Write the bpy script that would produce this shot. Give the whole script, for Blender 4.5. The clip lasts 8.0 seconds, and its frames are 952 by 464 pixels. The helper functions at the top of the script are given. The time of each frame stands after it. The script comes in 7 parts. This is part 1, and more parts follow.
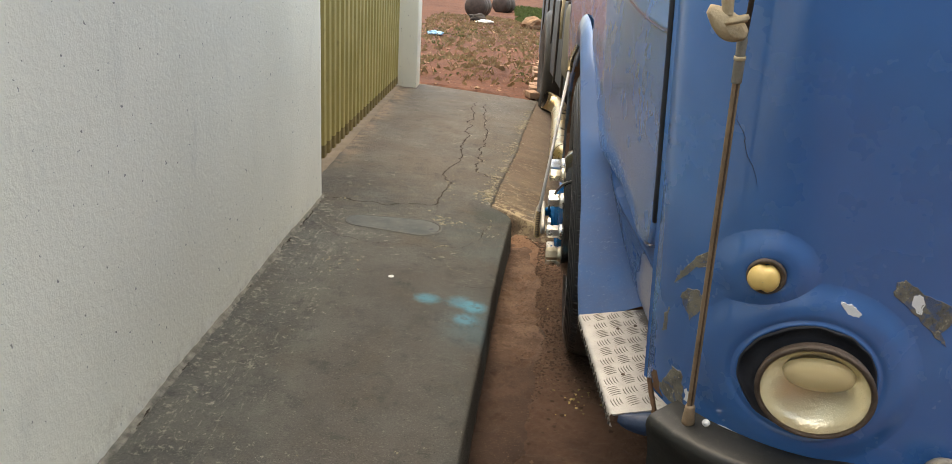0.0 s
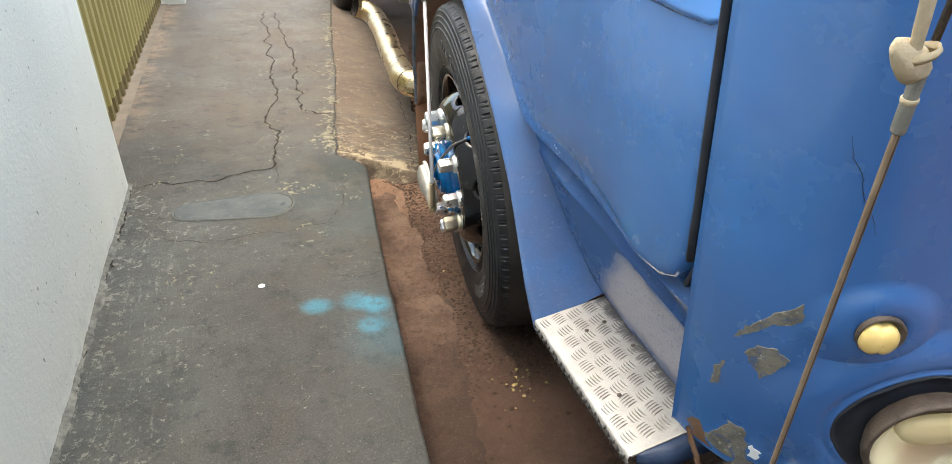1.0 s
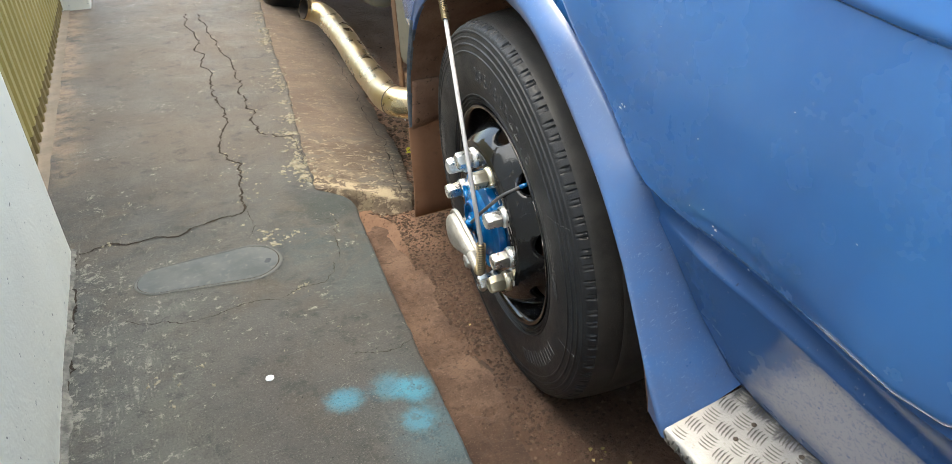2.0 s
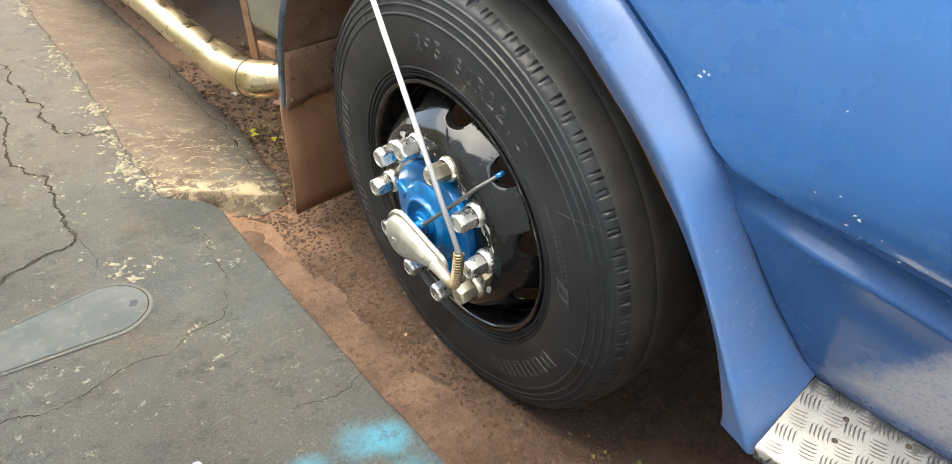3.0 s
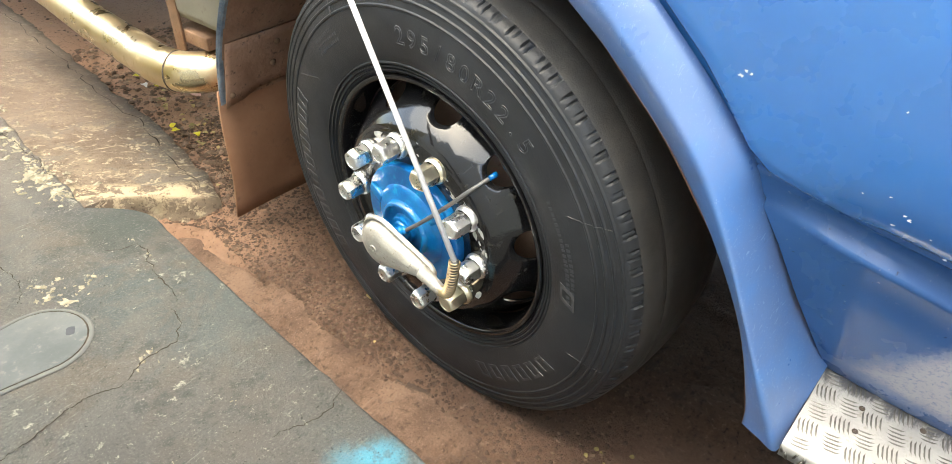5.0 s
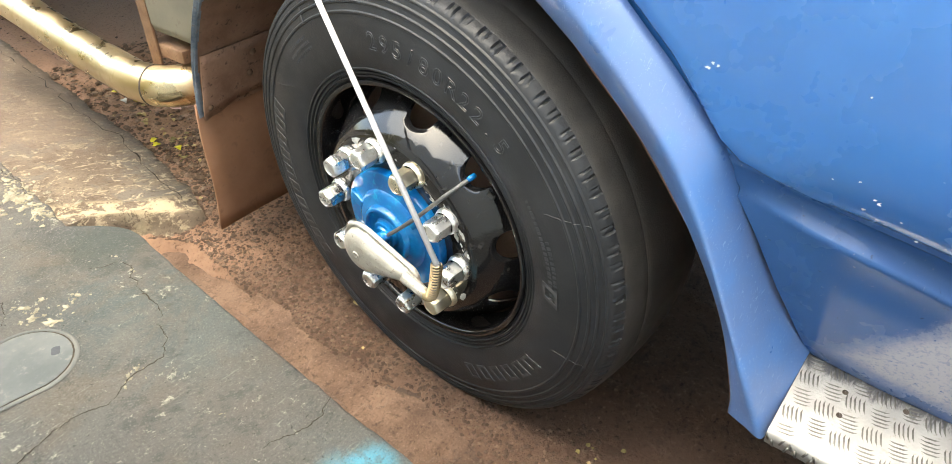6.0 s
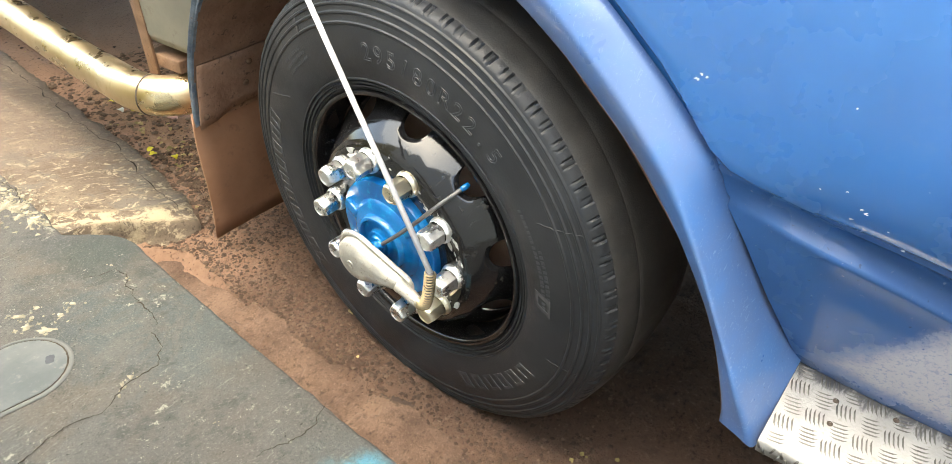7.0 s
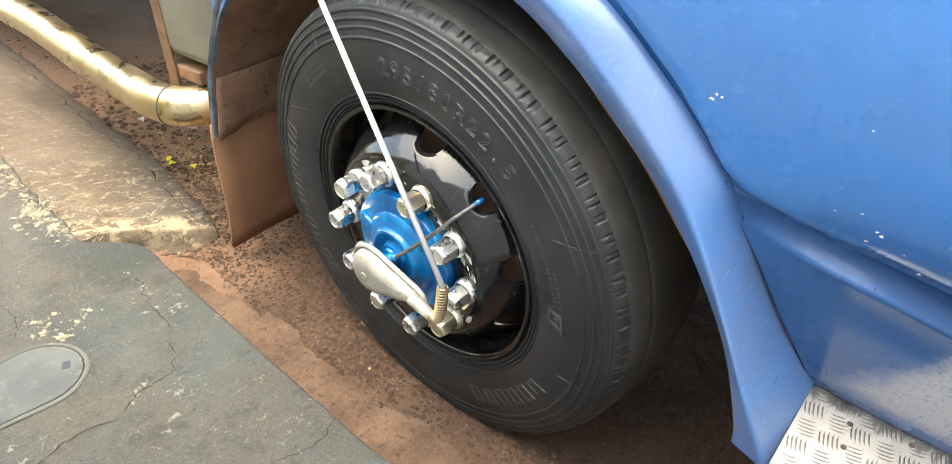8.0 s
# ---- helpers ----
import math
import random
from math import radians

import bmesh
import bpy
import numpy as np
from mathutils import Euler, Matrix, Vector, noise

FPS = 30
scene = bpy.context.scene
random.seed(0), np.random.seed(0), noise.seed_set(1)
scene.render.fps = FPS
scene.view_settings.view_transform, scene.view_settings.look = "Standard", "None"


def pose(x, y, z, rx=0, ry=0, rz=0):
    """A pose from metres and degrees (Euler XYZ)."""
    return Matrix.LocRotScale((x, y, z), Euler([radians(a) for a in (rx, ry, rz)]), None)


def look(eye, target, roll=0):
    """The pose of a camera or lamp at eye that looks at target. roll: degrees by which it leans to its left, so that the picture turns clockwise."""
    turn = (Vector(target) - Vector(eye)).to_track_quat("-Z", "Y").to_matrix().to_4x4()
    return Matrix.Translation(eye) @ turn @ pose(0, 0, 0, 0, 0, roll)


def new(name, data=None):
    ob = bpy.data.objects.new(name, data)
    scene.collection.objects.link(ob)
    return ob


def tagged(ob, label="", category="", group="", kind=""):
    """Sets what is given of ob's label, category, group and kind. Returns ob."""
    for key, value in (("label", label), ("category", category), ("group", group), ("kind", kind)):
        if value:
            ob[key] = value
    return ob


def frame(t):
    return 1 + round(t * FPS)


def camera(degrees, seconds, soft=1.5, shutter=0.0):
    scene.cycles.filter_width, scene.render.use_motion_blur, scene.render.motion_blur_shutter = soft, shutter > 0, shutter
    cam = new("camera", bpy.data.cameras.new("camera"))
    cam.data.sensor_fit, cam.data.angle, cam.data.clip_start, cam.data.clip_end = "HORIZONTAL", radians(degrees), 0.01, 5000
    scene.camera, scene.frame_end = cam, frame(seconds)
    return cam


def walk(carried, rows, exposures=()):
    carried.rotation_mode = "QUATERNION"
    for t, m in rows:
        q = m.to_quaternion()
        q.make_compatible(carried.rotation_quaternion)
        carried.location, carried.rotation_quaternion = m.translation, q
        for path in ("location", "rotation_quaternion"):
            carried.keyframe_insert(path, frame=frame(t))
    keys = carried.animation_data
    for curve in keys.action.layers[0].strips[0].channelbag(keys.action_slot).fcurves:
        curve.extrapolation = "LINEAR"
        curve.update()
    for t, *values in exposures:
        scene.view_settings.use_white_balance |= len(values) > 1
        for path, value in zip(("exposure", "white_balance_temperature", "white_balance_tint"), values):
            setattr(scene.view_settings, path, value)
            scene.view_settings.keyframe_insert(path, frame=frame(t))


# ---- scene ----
cam = camera(67.0, 8.0, soft=0.8)
PATH = [
    (0, (-0.319, -2.508, 1.080), (-0.346, -0.613, 0.442), 3.81),
    (0.2, (-0.408, -2.404, 1.150), (-0.149, -0.570, 0.396), -1.45),
    (0.3, (-0.437, -2.374, 1.179), (-0.109, -0.568, 0.384), -2.98),
    (0.4, (-0.464, -2.329, 1.193), (-0.056, -0.553, 0.368), -3.53),
    (0.5, (-0.480, -2.283, 1.208), (-0.033, -0.542, 0.330), -4.99),
    (0.7, (-0.498, -2.171, 1.207), (0.004, -0.461, 0.299), -3.66),
    (0.8, (-0.518, -2.122, 1.205), (-0.037, -0.418, 0.275), -2.96),
    (1, (-0.545, -2.007, 1.226), (-0.058, -0.313, 0.279), -1.71),
    (1.2, (-0.570, -1.918, 1.224), (-0.087, -0.223, 0.280), -2.16),
    (1.5, (-0.632, -1.754, 1.236), (-0.035, -0.108, 0.269), -1.37),
    (1.7, (-0.670, -1.649, 1.262), (-0.034, -0.030, 0.276), -2.12),
    (2.8, (-0.815, -1.104, 1.215), (0.127, 0.249, 0.083), -2.86),
    (3, (-0.850, -1.013, 1.200), (0.245, 0.202, 0.049), -1.27),
    (3.5, (-0.892, -0.864, 1.212), (0.356, 0.226, 0.093), 1.49),
    (4, (-0.893, -0.841, 1.201), (0.358, 0.182, 0.023), 2.19),
    (5.5, (-0.899, -0.818, 1.198), (0.355, 0.166, -0.010), 0.80),
    (6, (-0.888, -0.840, 1.200), (0.381, 0.133, -0.001), -0.47),
    (6.5, (-0.874, -0.849, 1.199), (0.413, 0.094, -0.006), -1.27),
    (7, (-0.889, -0.850, 1.204), (0.397, 0.127, 0.024), -0.24),
    (7.5, (-0.891, -0.850, 1.207), (0.386, 0.149, 0.036), 0.08),
    (8, (-0.889, -0.852, 1.210), (0.389, 0.169, 0.058), -0.10),
]
EXPOSURES = [(0.0, 1.71, 8250, 5), (0.5, 2.09, 7450, 3), (1.0, 2.34, 7150, 3), (1.7, 2.26, 7000, 2), (2.8, 2.70, 7150, 1), (3.5, 3.06, 7350, 1), (8.0, 3.14, 7400, 1)]
walk(cam, [(t, look(eye, target, roll)) for t, eye, target, roll in PATH], EXPOSURES)

# ---- sky and sun ----
world = bpy.data.worlds.new("sky")
scene.world = world
world.use_nodes = True
wn, wl = world.node_tree.nodes, world.node_tree.links
sky = wn.new("ShaderNodeTexSky")
sky.sky_type, sky.sun_disc = "NISHITA", False
sky.sun_elevation, sky.sun_rotation = radians(81), radians(309)
sky.air_density, sky.dust_density, sky.ozone_density = 1.0, 4.0, 1.0
wl.new(sky.outputs[0], wn["Background"].inputs[0])
wn["Background"].inputs[1].default_value = 0.15

sun = new("sun", bpy.data.lights.new("sun", "SUN"))
sun.data.energy, sun.data.angle, sun.data.color = 0.66, radians(95), (1.0, 0.96, 0.9)
sun.matrix_world = look((-1.1, 0.9, 9.0), (0.0, 0.0, 0.0))


# ---- node helpers and materials ----
def material(name, colour=(0.5, 0.5, 0.5), rough=0.6, metal=0.0, spec=0.5):
    m = bpy.data.materials.new(name)
    m.use_nodes = True
    b = m.node_tree.nodes["Principled BSDF"]
    b.inputs["Base Color"].default_value = (*colour, 1)
    b.inputs["Roughness"].default_value = rough
    b.inputs["Metallic"].default_value = metal
    b.inputs["Specular IOR Level"].default_value = spec
    return m


class Nodes:
    """Short forms for the node trees below."""

    def __init__(self, m):
        self.t = m.node_tree
        self.bsdf = self.t.nodes["Principled BSDF"]
        self.place = self.t.nodes.new("ShaderNodeNewGeometry").outputs["Position"]

    def link(self, a, b):
        self.t.links.new(a, b)

    def put(self, socket, value):
        if isinstance(value, bpy.types.NodeSocket):
            self.link(value, socket)
        elif isinstance(value, tuple) and len(value) == 3 and socket.type == "RGBA":
            socket.default_value = (*value, 1)
        else:
            socket.default_value = value

    def noise(self, scale, detail=4.0, rough=0.55, stretch=None, distort=0.0):
        n = self.t.nodes.new("ShaderNodeTexNoise")
        n.inputs["Scale"].default_value, n.inputs["Detail"].default_value = scale, detail
        n.inputs["Roughness"].default_value, n.inputs["Distortion"].default_value = rough, distort
        src = self.place
        if stretch:
            mp = self.t.nodes.new("ShaderNodeMapping")
            mp.inputs["Scale"].default_value = stretch
            self.link(src, mp.inputs[0])
            src = mp.outputs[0]
        self.link(src, n.inputs["Vector"])
        return n.outputs[0]

    def cells(self, scale, feature="F1", stretch=None):
        n = self.t.nodes.new("ShaderNodeTexVoronoi")
        n.feature = feature
        n.inputs["Scale"].default_value = scale
        self.link(self.place, n.inputs["Vector"])
        return n.outputs["Distance"]

    def ramp(self, value, low, high, a=0.0, b=1.0):
        n = self.t.nodes.new("ShaderNodeMapRange")
        n.interpolation_type = "SMOOTHSTEP"
        for k, v in zip(("Value", "From Min", "From Max", "To Min", "To Max"), (value, low, high, a, b)):
            self.put(n.inputs[k], v)
        return n.outputs[0]

    def math(self, op, a, b=0.0):
        n = self.t.nodes.new("ShaderNodeMath")
        n.operation = op
        self.put(n.inputs[0], a)
        self.put(n.inputs[1], b)
        return n.outputs[0]

    def mix(self, f, a, b):
        n = self.t.nodes.new("ShaderNodeMix")
        n.data_type = "RGBA"
        self.put(n.inputs[0], f)
        self.put(n.inputs[6], a)
        self.put(n.inputs[7], b)
        return n.outputs[2]

    def near(self, spot, radius, wobble=None, amount=0.0):
        """1 at the spot, falling to 0 at the radius."""
        n = self.t.nodes.new("ShaderNodeVectorMath")
        n.operation = "DISTANCE"
        self.link(self.place, n.inputs[0])
        n.inputs[1].default_value = spot
        d = n.outputs["Value"]
        if wobble is not None:
            d = self.math("ADD", d, self.math("MULTIPLY", self.math("SUBTRACT", wobble, 0.5), amount))
        return self.ramp(d, radius, radius * 0.25)

    def axis(self, k):
        n = self.t.nodes.new("ShaderNodeSeparateXYZ")
        self.link(self.place, n.inputs[0])
        return n.outputs[k]

    def bump(self, height, strength=0.3, distance=0.01):
        n = self.t.nodes.new("ShaderNodeBump")
        n.inputs["Strength"].default_value, n.inputs["Distance"].default_value = strength, distance
        self.link(height, n.inputs["Height"])
        self.link(n.outputs[0], self.bsdf.inputs["Normal"])

    def colour(self, c):
        self.put(self.bsdf.inputs["Base Color"], c)

    def rough(self, r):
        self.put(self.bsdf.inputs["Roughness"], r)


def painted_blue(name, worn=False, dull=0.0):
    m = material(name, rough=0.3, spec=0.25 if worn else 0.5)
    n = Nodes(m)
    tone = n.mix(n.ramp(n.noise(3.0, 3), 0.3, 0.7), (0.026, 0.132, 0.395), (0.037, 0.174, 0.470))
    fine = n.noise(55.0, 5, 0.7)
    tone = n.mix(n.ramp(fine, 0.45, 0.8, 0.0, 0.25), tone, (0.06, 0.165, 0.36))
    dusty = n.ramp(n.noise(1.7, 6, 0.65, stretch=(1, 1, 0.5)), 0.46, 0.78, 0.0, 0.30)
    tone = n.mix(dusty, tone, (0.070, 0.150, 0.35))
    stain = n.ramp(n.noise(1.1, 4, 0.55, distort=0.8), 0.44, 0.64, 0.0, 0.45)
    tone = n.mix(stain, tone, (0.028, 0.088, 0.255))
    if dull:
        tone = n.mix(n.ramp(n.noise(5.0, 6, 0.7), 0.34, 0.66, 0.45 * dull, dull), tone, (0.090, 0.122, 0.220))
    scuffed = n.ramp(n.noise(3.5, 4, 0.6), 0.30 if dull else 0.42, 0.5 if dull else 0.62)
    for lean, cut in (((1.0, 9.0, 1.6), 0.70), ((5.0, 2.0, 12.0), 0.70), ((6.0, 7.0, 1.0), 0.71)):
        cut -= 0.05 if dull else 0.0
        line = n.ramp(n.noise(48.0, 3, 0.6, stretch=lean, distort=0.6), cut, cut + 0.02, 0.0, 0.55 if dull else 0.10)
        tone = n.mix(n.math("MULTIPLY", line, scuffed), tone, (0.20, 0.29, 0.47))
    speck = n.noise(190.0, 3, 0.6)
    if dull:
        tone = n.mix(n.math("MULTIPLY", n.ramp(speck, 0.725, 0.755, 0.0, 0.4), scuffed), tone, (0.42, 0.48, 0.58))
        tone = n.mix(n.math("MULTIPLY", n.ramp(speck, 0.30, 0.26, 0.0, 0.7), scuffed), tone, (0.02, 0.04, 0.09))
    # Darker navy over the whole sill stands in for its shade.
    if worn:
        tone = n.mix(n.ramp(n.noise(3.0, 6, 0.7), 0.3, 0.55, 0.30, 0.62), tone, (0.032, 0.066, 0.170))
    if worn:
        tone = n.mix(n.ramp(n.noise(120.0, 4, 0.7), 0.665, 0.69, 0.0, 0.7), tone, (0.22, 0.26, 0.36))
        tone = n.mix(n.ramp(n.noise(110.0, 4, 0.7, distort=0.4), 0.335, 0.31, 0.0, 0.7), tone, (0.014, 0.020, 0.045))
    chips = n.ramp(n.noise(60.0, 6, 0.75), 0.765, 0.775)
    tone = n.mix(chips, tone, (0.55, 0.6, 0.66))
    rough = n.ramp(n.noise(9.0, 4, 0.6), 0.3, 0.75, 0.16 + 0.16 * dull, 0.34 + 0.16 * dull)
    if worn:
        # Feet have rubbed the riser's face to grey between its crease and the step.
        y, z = n.axis(1), n.axis(2)
        wob = n.math("MULTIPLY", n.math("SUBTRACT", n.noise(13.0, 6, 0.7), 0.5), 0.10)
        under = n.math("SUBTRACT", z, n.math("MULTIPLY", n.math("ADD", y, 0.881), 0.325))
        over = n.math("SUBTRACT", z, n.math("MULTIPLY", n.math("ADD", y, 0.90), 0.14))
        slant = n.math("ADD", n.math("ADD", y, wob), n.math("MULTIPLY", n.math("SUBTRACT", z, 0.36), 0.8))
        mask = n.ramp(slant, -0.775, -0.845)
        mask = n.math("MULTIPLY", mask, n.ramp(n.math("ADD", under, n.math("MULTIPLY", wob, 0.4)), 0.562, 0.535))
        mask = n.math("MULTIPLY", mask, n.ramp(n.math("ADD", over, wob), 0.312, 0.365, 0.15, 1.0))
        grain = n.ramp(n.noise(150.0, 4, 0.75), 0.36, 0.5, 0.6, 1.0)
        mask = n.math("MULTIPLY", mask, grain)
        mask = n.math("MULTIPLY", mask, n.ramp(n.noise(85.0, 4, 0.7), 0.31, 0.35, 0.15, 1.0))
        tone = n.mix(mask, tone, (0.36, 0.35, 0.39))
        rough = n.math("ADD", rough, n.math("MULTIPLY", mask, 0.35))
    n.colour(tone)
    n.rough(rough)
    n.bump(n.math("ADD", n.noise(7.0, 2), n.math("MULTIPLY", fine, 0.08)), 0.05, 0.010)
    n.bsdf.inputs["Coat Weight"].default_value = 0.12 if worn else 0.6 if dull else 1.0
    n.bsdf.inputs["Coat Roughness"].default_value = 0.22 if dull else 0.13
    n.bsdf.inputs["Coat IOR"].default_value = 1.55
    return m


BLUE = painted_blue("blue_paint")
FENDER_BLUE = painted_blue("scuffed_fender_paint", dull=0.70)
SILL_BLUE = painted_blue("worn_shaded_blue_paint", worn=True)


def plaster():
    m = material("rough_white_plaster", rough=0.85, spec=0.3)
    n = Nodes(m)
    base = n.mix(n.ramp(n.noise(1.3, 5, 0.6), 0.3, 0.72), (0.83, 0.825, 0.705), (0.91, 0.90, 0.775))
    grime = n.ramp(n.noise(6.0, 6, 0.7, stretch=(1, 1, 0.35)), 0.56, 0.8, 0.0, 0.35)
    base = n.mix(grime, base, (0.45, 0.47, 0.42))
    pits = n.ramp(n.noise(48.0, 3, 0.6), 0.325, 0.285)
    base = n.mix(n.math("MULTIPLY", pits, 0.85), base, (0.22, 0.22, 0.20))
    splash = n.math("MULTIPLY", n.ramp(n.axis(2), 0.16, 0.0), n.ramp(n.noise(14, 5, 0.7), 0.42, 0.7))
    base = n.mix(n.math("MULTIPLY", splash, 0.4), base, (0.30, 0.25, 0.18))
    n.colour(base)
    lumps = n.math("ADD", n.noise(60.0, 4, 0.6), n.math("MULTIPLY", n.noise(210.0, 2), 0.4))
    n.bump(n.math("SUBTRACT", lumps, n.math("MULTIPLY", pits, 1.2)), 0.24, 0.008)
    return m


def pavement_concrete():
    m = material("worn_grey_concrete", rough=0.8, spec=0.35)
    n = Nodes(m)
    x, y = n.axis(0), n.axis(1)
    base = n.mix(n.ramp(n.noise(1.1, 7, 0.68), 0.36, 0.66), (0.044, 0.048, 0.048), (0.092, 0.093, 0.087))
    cool = n.math("MULTIPLY", n.ramp(x, -0.62, -0.36), n.ramp(y, 1.0, 0.5))
    base = n.mix(n.math("MULTIPLY", cool, n.ramp(n.noise(3.0, 6, 0.7), 0.3, 0.6, 0.3, 0.9)), base, (0.072, 0.090, 0.091))
    blotch = n.ramp(n.noise(4.0, 7, 0.72, distort=0.4), 0.47, 0.66, 0.0, 0.75)
    base = n.mix(blotch, base, (0.094, 0.082, 0.066))
    warm = n.math("MULTIPLY", n.ramp(y, 0.75, 1.9), n.ramp(n.noise(2.0, 5), 0.30, 0.65, 0.45, 0.9))
    base = n.mix(warm, base, (0.132, 0.112, 0.094))
    dusty = n.math("MULTIPLY", n.ramp(x, -1.06, -1.24), n.ramp(y, 1.2, 1.9, 0.0, 0.8))
    base = n.mix(n.math("MULTIPLY", dusty, n.ramp(n.noise(7.0, 5, 0.7), 0.35, 0.6)), base, (0.32, 0.235, 0.16))
    mott = n.ramp(n.noise(9.0, 6, 0.66, distort=0.6), 0.47, 0.60, 0.0, 0.55)
    base = n.mix(n.math("MULTIPLY", mott, n.ramp(y, -0.4, 0.5, 0.1, 0.75)), base, (0.112, 0.099, 0.084))
    trod = n.math("MULTIPLY", n.ramp(x, -0.95, -0.75), n.ramp(y, 0.55, 0.0))
    base = n.mix(n.math("MULTIPLY", trod, n.ramp(n.noise(2.6, 6, 0.68), 0.34, 0.6, 0.4, 0.9)), base, (0.084, 0.079, 0.073))
    limed = n.math("MULTIPLY", n.ramp(x, -0.66, -0.92), n.ramp(y, 0.9, 0.3))
    base = n.mix(n.math("MULTIPLY", limed, n.ramp(n.noise(5.0, 7, 0.72), 0.36, 0.60, 0.2, 0.75)), base, (0.128, 0.130, 0.115))
    damp_or_shade = n.ramp(n.noise(13.0, 7, 0.75), 0.47, 0.36, 0.0, 0.6)
    base = n.mix(damp_or_shade, base, (0.042, 0.046, 0.045))
    corner = n.near((-0.275, 0.88, 0.03), 0.16, n.noise(14.0, 6, 0.75), 0.14)
    base = n.mix(n.math("MULTIPLY", corner, 0.8), base, (0.040, 0.050, 0.046))
    crust = n.noise(38.0, 8, 0.8)
    field = n.ramp(n.noise(5.5, 6, 0.7, distort=0.8), 0.48, 0.66)
    wallside = n.math("MULTIPLY", n.ramp(x, -0.70, -1.08), n.ramp(y, 1.05, 0.6, 0.04, 1.0))
    loose = n.math("ADD", n.math("MULTIPLY", n.math("MULTIPLY", field, n.ramp(y, -0.3, 0.5, 0.35, 1.0)), 0.085), n.math("MULTIPLY", wallside, 0.075))
    lime = n.ramp(n.math("ADD", crust, loose), 0.630, 0.660)
    lime = n.math("MULTIPLY", lime, n.ramp(n.noise(95.0, 4, 0.7), 0.36, 0.52, 0.2, 0.8))
    base = n.mix(lime, base, (0.33, 0.32, 0.27))
    streak = n.math("MULTIPLY", n.ramp(n.noise(9.0, 7, 0.75, stretch=(6.0, 0.7, 1.0)), 0.56, 0.62), n.math("MULTIPLY", n.ramp(x, -0.75, -1.05, 0.05, 0.6), n.ramp(y, 1.2, 0.7, 0.15, 1.0)))
    base = n.mix(n.math("MULTIPLY", streak, n.ramp(n.noise(60.0, 5, 0.75), 0.45, 0.56)), base, (0.34, 0.33, 0.28))
    scratch = n.ramp(n.noise(16.0, 6, 0.7, stretch=(1.0, 9.0, 1.0), distort=0.3), 0.60, 0.66, 0.0, 0.35)
    base = n.mix(n.math("MULTIPLY", scratch, n.ramp(n.noise(6.0, 4), 0.45, 0.6)), base, (0.24, 0.24, 0.215))
    wob = n.noise(19.0, 6, 0.75)
    holes = n.ramp(n.noise(34.0, 3, 0.6), 0.34, 0.46, 0.5, 1.0)
    for spot, radius, k in (((-0.395, -0.135, 0.011), 0.070, 0.45), ((-0.345, -0.165, 0.01), 0.065, 0.8), ((-0.368, -0.272, 0.008), 0.055, 0.55), ((-0.512, -0.13, 0.016), 0.06, 0.65), ((-0.31, -0.33, 0.004), 0.19, 0.16)):
        spray = n.math("MULTIPLY", n.near(spot, radius, wob, 0.055), holes)
        base = n.mix(n.math("MULTIPLY", spray, k * 0.9), base, (0.075, 0.33, 0.47))
    grain = n.noise(210.0, 5, 0.75)
    base = n.mix(n.ramp(grain, 0.54, 0.66, 0.0, 0.45), base, (0.23, 0.225, 0.20))
    base = n.mix(n.ramp(grain, 0.46, 0.34, 0.0, 0.6), base, (0.030, 0.032, 0.031))
    pit = n.ramp(n.noise(120.0, 2, 0.5), 0.30, 0.26)
    base = n.mix(n.math("MULTIPLY", pit, 0.8), base, (0.02, 0.02, 0.02))
    n.colour(base)
    n.rough(n.ramp(n.noise(4.0, 4), 0.3, 0.7, 0.62, 0.9))
    high = n.math("ADD", n.math("MULTIPLY", grain, 1.5), n.math("MULTIPLY", crust, 1.6))
    n.bump(n.math("SUBTRACT", high, n.math("ADD", pit, n.math("MULTIPLY", lime, -0.4))), 0.85, 0.005)
    return m

